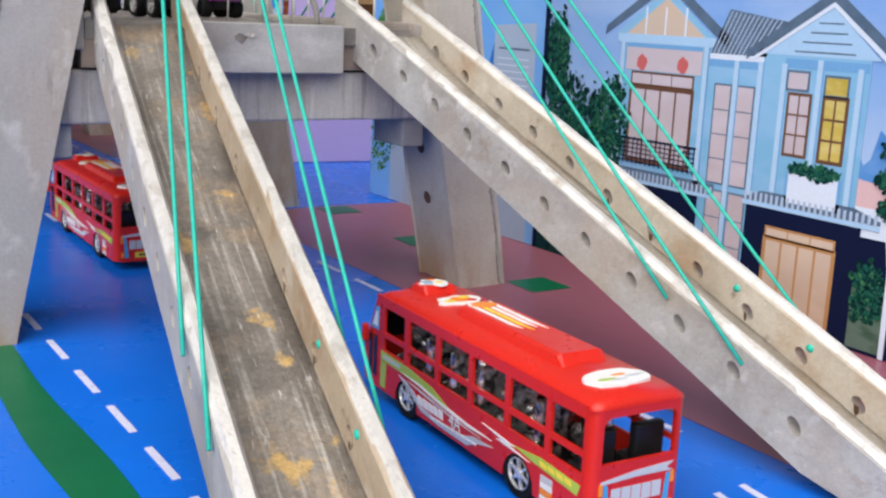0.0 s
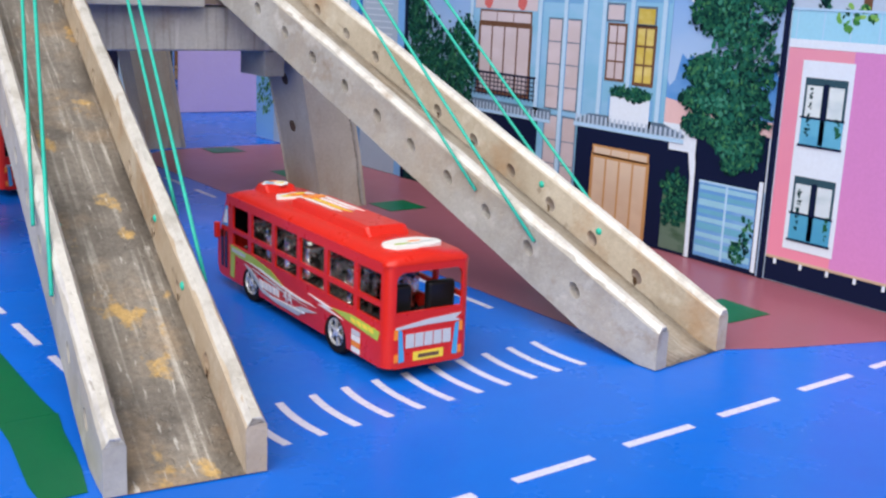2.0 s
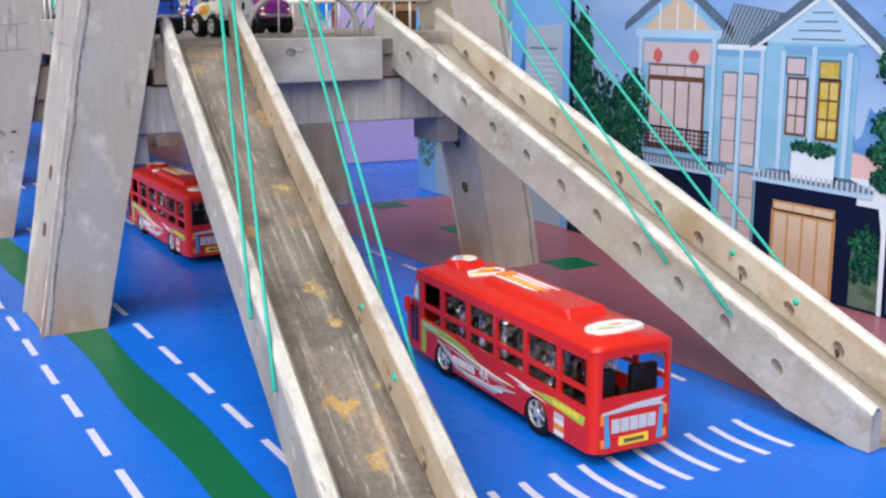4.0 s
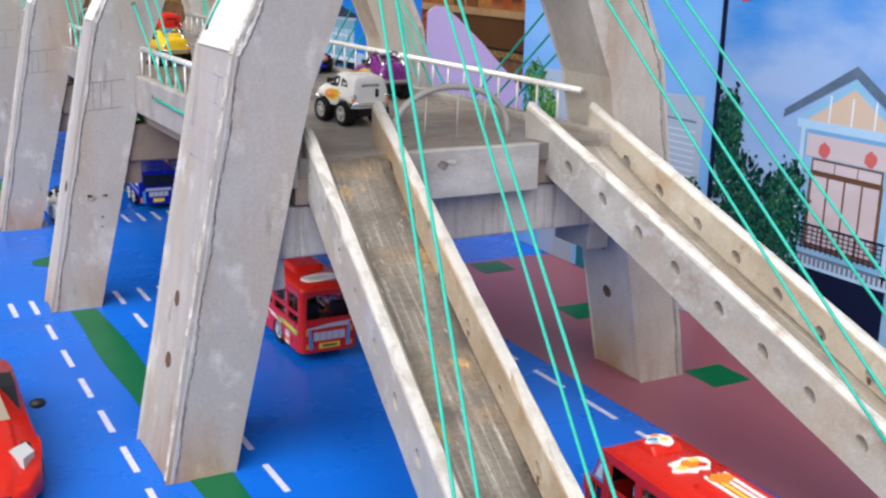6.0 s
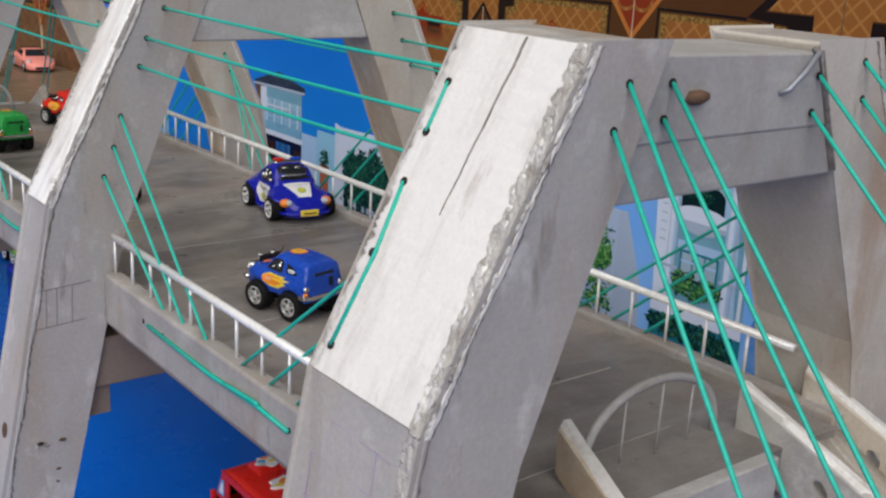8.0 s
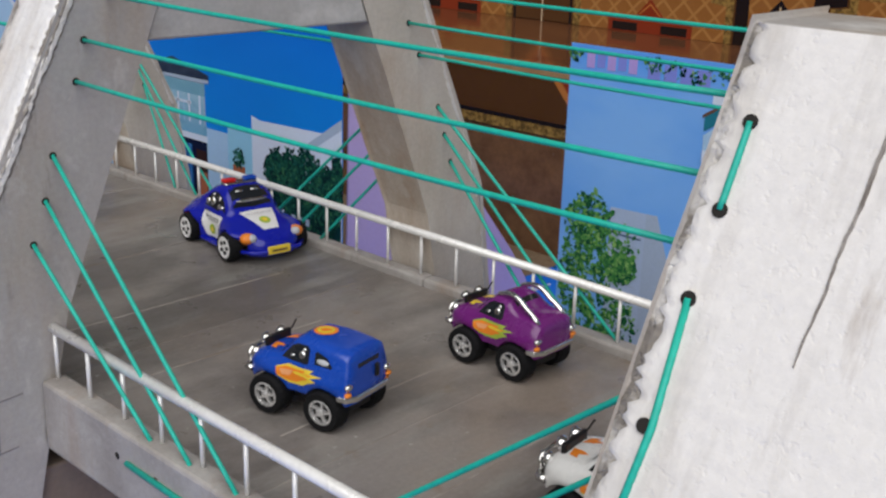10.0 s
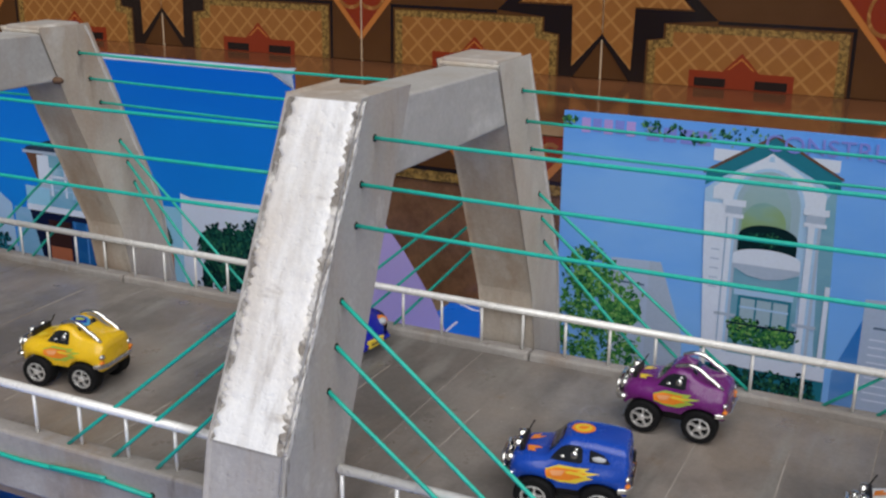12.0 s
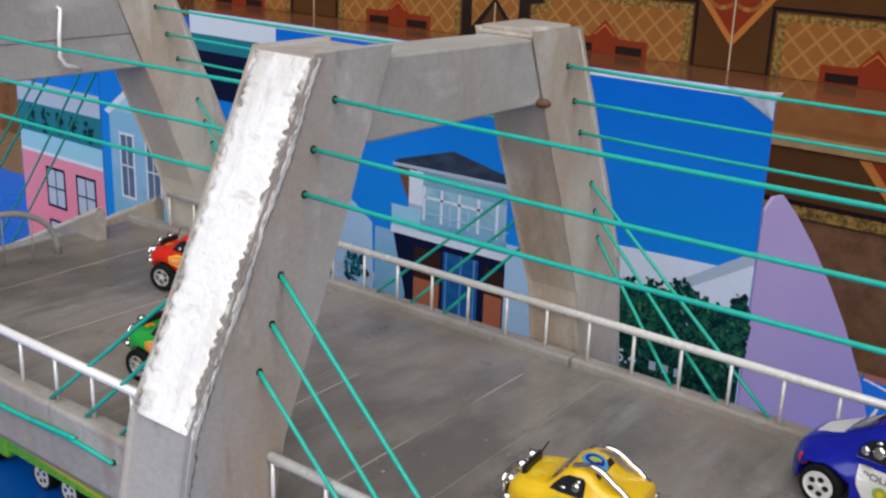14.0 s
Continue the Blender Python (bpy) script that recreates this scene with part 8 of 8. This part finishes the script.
P.poly([(1.2420, 0.2840), (1.1925, 0.3155), (1.1425, 0.2880), (1.1425, 0.2862), (1.1925, 0.3132), (1.2420, 0.2818)], I_BROWN, 6, "gable_line_print")
P.poly([(1.2340, 0.2630), (1.2340, 0.2720), (1.1935, 0.3015), (1.1530, 0.2745), (1.1530, 0.2630)], I_WHITE, 5, "pediment_print")
P.poly([(1.1915, 0.2950), (1.1955, 0.2950), (1.1950, 0.2990), (1.1920, 0.2990)], I_PALE, 6, "keystone_print")


def arched(mid, half, spring, rise, foot, n=16):
    return [(mid + half * math.cos(math.pi * k / n), spring + rise * math.sin(math.pi * k / n)) for k in range(n + 1)] + [(mid - half, foot), (mid + half, foot)]


P.poly(arched(1.1930, 0.0262, 0.2620, 0.0282, 0.2280), I_PALE, 6, "arch_band_print")
P.poly(arched(1.1930, 0.0232, 0.2610, 0.0268, 0.2240), I_GREYGLASS, 7, "arch_print", "printed green glazed arch")
P.poly(arched(1.1945, 0.0185, 0.2560, 0.0262, 0.2400), I_ARCHMID, 8, "arch_tone_print")
P.poly(arched(1.1950, 0.0160, 0.2480, 0.0160, 0.2400), I_GREENGLOW, 9, "arch_glow_print")
P.poly(arched(1.1910, 0.0215, 0.2375, 0.0095, 0.2240), I_NAVYGREEN, 10, "arch_shade_print", "printed dark balcony opening")
P.foliage([(1.1920, 0.2360, 0.012, 0.005)], [I_BUSH, I_TREE], 30, 11, 0.0022, 33, "printed balcony plant")
P.poly(arched(1.1905, 0.0248, 0.2215, 0.0068, 0.2150), I_WHITE, 13, "balcony_print", "printed white balcony")
P.poly([(1.2150, 0.2190), (1.1660, 0.2190), (1.1655, 0.2120), (1.1780, 0.2065), (1.1905, 0.2045), (1.2030, 0.2065), (1.2140, 0.2120)], I_MIST, 12, "balcony_face_print")
P.rect(1.1655, 1.2160, 0.1960, 0.2110, I_TEALWALL, 8, "balcony_shade_print")
P.rect(1.1650, 1.2160, 0.1380, 0.1970, I_TEALWALL, 7, "door_wall_print")
P.rect(1.1680, 1.2120, 0.1900, 0.1975, I_PALE, 9, "lintel_print")
P.window(1.1705, 1.2070, 0.1660, 0.1885, I_GREYGLASS, I_TEAL, 3, 1, 9, 0.0016)
P.rect(1.1705, 1.2070, 0.1800, 0.1815, I_PALE, 11, "transom_print")
for ya, yb in ((1.2135, 1.2215), (1.1540, 1.1630)):
    P.shaded(ya, yb, 0.140, 0.2505, (I_MIST, I_PALE, I_WHITE, I_WHITE), 11)
    P.rect(ya - 0.0035, yb + 0.0035, 0.2500, 0.2530, I_WHITE, 12, "capital_print")
    P.rect(ya - 0.0022, yb + 0.0022, 0.2530, 0.2590, I_MIST, 12, "capital_print")
    P.rect(ya - 0.0045, yb + 0.0045, 0.2590, 0.2640, I_WHITE, 12, "capital_print")
    P.rect(ya - 0.004, yb + 0.004, 0.1715, 0.1740, I_MIST, 13, "rail_print")
P.poly([(1.2400, 0.2600), (1.2225, 0.2600), (1.2225, 0.1380), (1.2330, 0.1380)], I_WHITE, 8, "pier_print", "printed white pier")
for k in range(5):
    P.rect(1.2255, 1.2320, 0.1930 + 0.0075 * k, 0.1942 + 0.0075 * k, I_GREYB, 9, "pier_mark_print")
P.rect(1.1430, 1.1465, 0.140, 0.206, I_WHITE, 9, "lamp_post_print")
P.rect(1.1400, 1.2340, 0.1310, 0.1420, I_WHITE, 12, "base_wall_print", "printed white base wall")
P.rect(1.1400, 1.2340, 0.0010, 0.1310, I_TEAL, 7, "shade_print")
P.foliage([(1.202, 0.1640, 0.012, 0.0085), (1.176, 0.1620, 0.012, 0.0075), (1.190, 0.1570, 0.024, 0.006)], [I_TREE, I_TREELIGHT], 60, 12, 0.0026, 12, "printed flower box")
P.foliage([(1.215, 0.122, 0.020, 0.008), (1.180, 0.120, 0.026, 0.010), (1.155, 0.110, 0.012, 0.020), (1.190, 0.090, 0.045, 0.020)], [I_BUSH, I_TREE], 60, 12, 0.0032, 34, "printed dark shrubs")
P.rect(1.1630, 1.2155, 0.1662, 0.1676, I_NAVY, 15, "rail_print")
P.poly([(1.118, 0.2010), (1.053, 0.2045), (1.053, 0.001), (1.118, 0.001)], I_GREYB, 2, "building_print", "printed pale grey building")
P.poly([(1.135, 0.140), (1.118, 0.185), (1.118, 0.001), (1.135, 0.001)], I_SEA, 2, "building_shade_print")
P.rect(1.062, 1.110, 0.1790, 0.1808, I_SLATE, 3, "ledge_print")
for k in range(9):
    P.rect(1.062, 1.112, 0.170 - 0.006 * k, 0.1712 - 0.006 * k, I_WHITE, 3, "slat_print")
P.foliage([(1.062, 0.118, 0.012, 0.012)], [I_TREE, I_TREELIGHT], 40, 4, 0.0030, 14, "printed shrub")
P.foliage([(1.280, 0.312, 0.014, 0.005), (1.245, 0.308, 0.030, 0.008), (1.215, 0.313, 0.028, 0.004), (1.350, 0.312, 0.006, 0.005)], [I_TREE, I_TREELIGHT], 14, 4, 0.0022, 13, "printed overhanging twigs")
for k in range(5):
    P.rect(1.3400 - 0.009 * k - 0.007, 1.3400 - 0.009 * k, 0.3035 + 0.001 * (k % 2), 0.3150, I_PURPLE if k % 2 else I_CAPTION, 3, "caption_bar_print")
for k in range(4):
    P.rect(1.2880 - 0.013 * k - 0.010, 1.2880 - 0.013 * k, 0.3020, 0.3130, I_PURPLE, 3, "caption_bar_print")
turn = Matrix(((0, 0, -1, PX - 0.0009), (-1, 0, 0, 1.1260), (0, 1, 0, 0.3085), (0, 0, 0, 1)))
writing("CONSTRUCTION", 0.0185, turn @ Matrix.Diagonal((1.02, 0.95, 1, 1)), I_PURPLE, P.ob, "caption_print", "printed purple caption")

# the villa under a deep blue sky
P = Poster("printed poster of a modern villa under a deep blue sky", 1.6060, 2.2095, 0.001, 0.3335, I_SKYDEEP)
P.rect(1.6065, 2.209, 0.3280, 0.3333, I_WHITE, 1, "margin_print")
P.poly([(2.070, 0.001), (2.070, 0.2180), (2.030, 0.2060), (2.006, 0.1945), (1.964, 0.1670), (1.958, 0.001)], I_PALE, 1, "building_print", "printed pale building")
P.poly([(1.9395, 0.2275), (1.9340, 0.2315), (1.8740, 0.2480), (1.8100, 0.2350), (1.8100, 0.2290)], I_DARKSLATE, 6, "roof_print", "printed dark slate roof")
P.poly([(1.9400, 0.2250), (1.9400, 0.2278), (1.8100, 0.2300), (1.8100, 0.2265)], I_MIST, 7, "eaves_print")
P.poly([(1.9370, 0.2260), (1.9130, 0.2260), (1.9210, 0.1930)], I_BROWN, 3, "eaves_shade_print")
P.rect(1.8180, 1.9215, 0.1660, 0.2260, I_MIST, 2, "house_wall_print")
P.rect(1.9060, 1.9215, 0.1940, 0.2240, I_WHITE, 4, "house_wall_print", "printed white corner wall")
P.rect(1.8180, 1.9080, 0.2120, 0.2250, I_TEALWALL, 3, "frieze_print")
P.rect(1.8200, 1.9060, 0.1720, 0.2120, I_SEAGLASS, 4, "glass_print", "printed glazed doors")
for y in (1.9040, 1.8850, 1.8660, 1.8460, 1.8270):
    P.rect(y - 0.0014, y + 0.0014, 0.1720, 0.2120, I_WHITE, 6, "door_frame_print")
P.rect(1.8420, 1.9040, 0.2015, 0.2040, I_WHITE, 6, "door_frame_print")
for y in (1.8755, 1.8560):
    P.rect(y - 0.0006, y + 0.0006, 0.1720, 0.2020, I_PALE, 6, "door_frame_print")
P.rect(1.8150, 1.9410, 0.1640, 0.1705, I_WHITE, 8, "balcony_print", "printed white balcony slab")
P.rect(1.9080, 1.9405, 0.1705, 0.1900, I_GLASSY, 7, "balcony_glass_print")
P.rect(1.8160, 1.9080, 0.1705, 0.1820, I_SEAGLASS, 7, "balcony_glass_print")
P.rect(1.8150, 1.9410, 0.1885, 0.1895, I_PALE, 8, "balcony_rail_print")
P.rect(1.8160, 1.9380, 0.001, 0.1640, I_NAVY, 3, "shade_print", "printed shaded porch")
P.rect(1.8840, 1.9140, 0.1130, 0.1560, I_DARKBROWN, 4, "door_print", "printed brown door")
P.rect(1.8850, 1.9136, 0.080, 0.1275, I_TERRA, 5, "door_print")
P.rect(1.8180, 1.8365, 0.1310, 0.1541, I_DARKBROWN, 4, "door_print")
P.rect(1.8180, 1.8365, 0.080, 0.1310, I_TERRA, 5, "door_print")
P.rect(1.8440, 1.8812, 0.080, 0.1580, I_DEEPGLASS, 4, "glass_print")
for y in (1.8480, 1.8620, 1.8780):
    P.rect(y - 0.0008, y + 0.0008, 0.080, 0.1580, I_SEA, 5, "glass_bar_print")
P.poly([(1.9600, 0.1650), (1.9390, 0.1650), (1.9240, 0.1100), (1.9240, 0.001), (1.9600, 0.001)], I_WALL, 4, "house_wall_print")
P.rect(1.780, 1.8165, 0.001, 0.1800, I_PALE, 4, "house_wall_print")
P.rect(1.752, 1.772, 0.060, 0.1500, I_TERRA, 5, "planter_print", "printed terracotta planter")
P.foliage([(1.762, 0.158, 0.009, 0.010)], [I_TREE], 40, 6, 0.003, 15, "printed potted shrub")
P.rect(1.740, 1.780, 0.001, 0.1900, I_GLASSY, 2, "glass_print")
P.poly([(1.740, 0.001), (1.740, 0.2050), (1.7270, 0.2020), (1.6304, 0.2050), (1.606, 0.2200), (1.606, 0.001)], I_WHITE, 1, "building_print", "printed white building")
P.poly([(1.6650, 0.1850), (1.606, 0.2220), (1.606, 0.2120), (1.6650, 0.1760)], I_MIST, 2, "roof_edge_print")
P.foliage([(1.700, 0.155, 0.018, 0.020), (1.680, 0.148, 0.020, 0.030), (1.656, 0.156, 0.022, 0.028), (1.630, 0.146, 0.018, 0.026), (1.612, 0.160, 0.007, 0.026), (1.665, 0.115, 0.050, 0.030)], [I_BUSH, I_BUSH, I_TREE], 170, 4, 0.0040, 16, "printed dark bushes")
P.rect(1.607, 1.7180, 0.001, 0.1350, I_LEAFD, 3, "bush_shade_print")
turn = Matrix(((0, 0, -1, PX - 0.0013), (-1, 0, 0, 1.6980), (0, 1, 0, 0.1140), (0, 0, 0, 1)))
writing("5.4", 0.0150, turn, I_WHITE, P.ob, "caption_print", "printed pale figures")
for k in range(3):
    P.rect(1.6780 - 0.0105 * k - 0.0055, 1.6780 - 0.0105 * k, 0.1105, 0.1175, I_MIST, 10, "caption_bar_print")
for k in range(5):
    P.rect(1.960 + 0.018 * k, 1.972 + 0.018 * k, 0.1110, 0.1200, I_LEAFD if k % 2 else I_GREYB, 3, "caption_bar_print")
P.foliage([(1.985, 0.120, 0.014, 0.014), (2.030, 0.110, 0.014, 0.012)], [I_LEAFD, I_TEAL], 18, 4, 0.0045, 17, "printed shrubs")
curl = bmesh.new()
loop = [curl.verts.new(c) for c in ((PX - 0.0004, 1.640, 0.3336), (PX - 0.0035, 1.612, 0.3342), (PX - 0.0085, 1.598, 0.3362), (PX - 0.0060, 1.604, 0.3285), (PX - 0.0005, 1.6062, 0.3150))]
mid = curl.verts.new((PX - 0.0030, 1.614, 0.3290))
for a, b in zip(loop, loop[1:] + loop[:1]):
    curl.faces.new((a, b, mid))
bmesh.ops.solidify(curl, geom=curl.faces, thickness=0.0006)
part("curled_corner", curl, I_WHITE, P.ob, "white curled poster corner", smooth=True)
P.rect(2.086, 2.208, 0.3120, 0.3282, I_WHITE, 3, "shop_sign_print")
P.rect(2.086, 2.208, 0.2960, 0.3120, I_TEAL, 3, "shop_awning_print")
P.rect(2.086, 2.208, 0.2500, 0.2960, I_NAVY, 3, "shop_window_print")

# the blue gabled house, and the far pink house
P = Poster("printed poster of a pale blue gabled house", 2.2115, 2.3640, 0.001, 0.3260, I_SKYDEEP)
P.rect(2.2125, 2.350, 0.001, 0.2200, I_WALL, 1, "house_wall_print", "printed pale blue house wall")
P.poly([(2.350, 0.2150), (2.245, 0.2850), (2.2125, 0.2600), (2.2125, 0.2150)], I_PALE, 2, "gable_print")
P.poly([(2.358, 0.2120), (2.245, 0.2920), (2.2125, 0.2660), (2.2125, 0.2580), (2.245, 0.2830), (2.350, 0.2090)], I_WHITE, 3, "barge_board_print")
for ya in (2.225, 2.265, 2.310):
    P.window(ya, ya + 0.022, 0.120, 0.190, I_SLATE, I_WHITE, 2, 2, 4, 0.0020)
    P.window(ya, ya + 0.022, 0.020, 0.090, I_SLATE, I_WHITE, 2, 2, 4, 0.0020)
P = Poster("printed poster of a pink house with a teal balcony", 2.3660, 2.5300, 0.001, 0.2850, I_SKYDEEP)
P.rect(2.367, 2.529, 0.001, 0.1420, I_PINK, 1, "house_wall_print", "printed pink house wall")
P.rect(2.367, 2.529, 0.1420, 0.1650, I_GLASSY, 2, "balustrade_print")
P.rect(2.367, 2.529, 0.1650, 0.2050, I_TEAL, 2, "balcony_shade_print")
P.rect(2.367, 2.529, 0.2000, 0.2250, I_GREYB, 3, "cornice_print")
P.rect(2.367, 2.529, 0.1400, 0.1440, I_WHITE, 4, "cornice_print")
P.foliage([(2.39 + 0.028 * k, 0.182, 0.008, 0.012) for k in range(5)], [I_LEAFD], 12, 5, 0.004, 21, "printed balcony plants")
for ya in (2.385, 2.445):
    P.window(ya, ya + 0.034, 0.080, 0.125, I_GREYB, I_NAVY, 2, 2, 4, 0.0022)
    P.window(ya, ya + 0.034, 0.015, 0.060, I_GREYB, I_NAVY, 2, 2, 4, 0.0022)

# lilac board leaning behind
LILAC = material("lilac_card", (0.43, 0.34, 0.62), 0.6, spot=(0.48, 0.39, 0.67), amount=0.6, scale=6, fine=0.03)
bm = prism([(0.452, 0.0008), (0.456, 0.250), (0.466, 0.2575), (0.480, 0.2565), (0.500, 0.241), (0.538, 0.206), (0.578, 0.164), (0.618, 0.118), (0.668, 0.052), (0.700, 0.0008)], "y", 0.0, 0.0025, 0.0005)
for v in bm.verts:
    v.co.y += 1.608 - 0.13 * (v.co.x - 0.452)
tagged(part("card_board", bm, LILAC), "lilac card panel with a sloping edge standing across the wall", "board")
# ---- the far end of the veranda ----
BACK = material("brown_back_wall", (0.12, 0.075, 0.045), 0.6, spot=(0.06, 0.035, 0.02), amount=0.9, scale=3)
tagged(part("wall_3", box(-2.5, 3.2, 5.2, 5.3, -0.002, 1.5), BACK), "dim brown wall at the far end", "wall", kind="structure")
hoop = thing("toy_basketball_hoop", "orange toy basketball hoop with white net on a stand", "toy hoop", at=pose(0.20, 4.42, -0.0015))
part("base", box(-0.075, 0.075, -0.05, 0.05, 0.0, 0.028, 0.008), BLACKP, hoop)
part("pole", tube([(0.0, 0.04, 0.02), (0.0, 0.05, 0.34)], 0.009, 10), BLACKP, hoop, smooth=True)
part("backboard", box(-0.11, 0.11, 0.045, 0.055, 0.26, 0.42, 0.004), BLACKP, hoop)
ring = [(0.095 * math.cos(2 * math.pi * k / 28), -0.02 + 0.055 * math.sin(2 * math.pi * k / 28), 0.235 + 0.075 * math.sin(2 * math.pi * k / 28)) for k in range(28)]
part("rim", tube(ring, 0.0085, 8, closed=True), plain("orange_plastic", (0.62, 0.10, 0.03), 0.4), hoop, "orange hoop rim", smooth=True)
for k in range(14):
    a, b = 2 * math.pi * k / 14, 2 * math.pi * (k + 1.0) / 14
    part("net_cord", tube([(0.088 * math.cos(a), -0.02 + 0.05 * math.sin(a), 0.235 + 0.07 * math.sin(a)), (0.05 * math.cos(b), -0.02 + 0.03 * math.sin(b), 0.165 + 0.02 * math.sin(b))], 0.0016, 5), STWHITE, hoop)
table = thing("low_table", "low brown wooden table with a pale cloth on top", "table", at=pose(0.74, 4.36, -0.0018))
WOODB = material("brown_wood", (0.17, 0.085, 0.04), 0.45, spot=(0.09, 0.045, 0.02), amount=0.8, scale=30, stretch=(0.2, 1, 1))
part("tabletop", box(-0.16, 0.16, -0.10, 0.10, 0.235, 0.255, 0.004), WOODB, table)
for sx in (-1, 1):
    for sy in (-1, 1):
        part("leg", box(sx * 0.14 - 0.012, sx * 0.14 + 0.012, sy * 0.085 - 0.010, sy * 0.085 + 0.010, 0.0, 0.2345, 0.003), WOODB, table)
part("shelf", box(-0.13, 0.13, -0.08, 0.08, 0.06, 0.075, 0.003), WOODB, table)
cloth = bmesh.new()
ellipsoid((0.0, 0.0, 0.0), (0.085, 0.055, 0.030), 16, 8, -0.3, cloth)
for v in cloth.verts:
    v.co += Vector((0, 0, 0.010)) * noise.noise(v.co * 40)
tagged(part("cloth_bundle", cloth, material("cream_cloth", (0.55, 0.45, 0.36), 0.9, bump=0.4, bscale=60), smooth=True), "crumpled cream cloth bundle on the low table", "cloth").matrix_basis = pose(0.72, 4.34, 0.2655)
tagged(part("wall_4", box(3.1, 3.2, 3.0, 5.2, -0.002, 1.5), BACK), "dim brown wall beyond the tiled one", "wall", kind="structure")
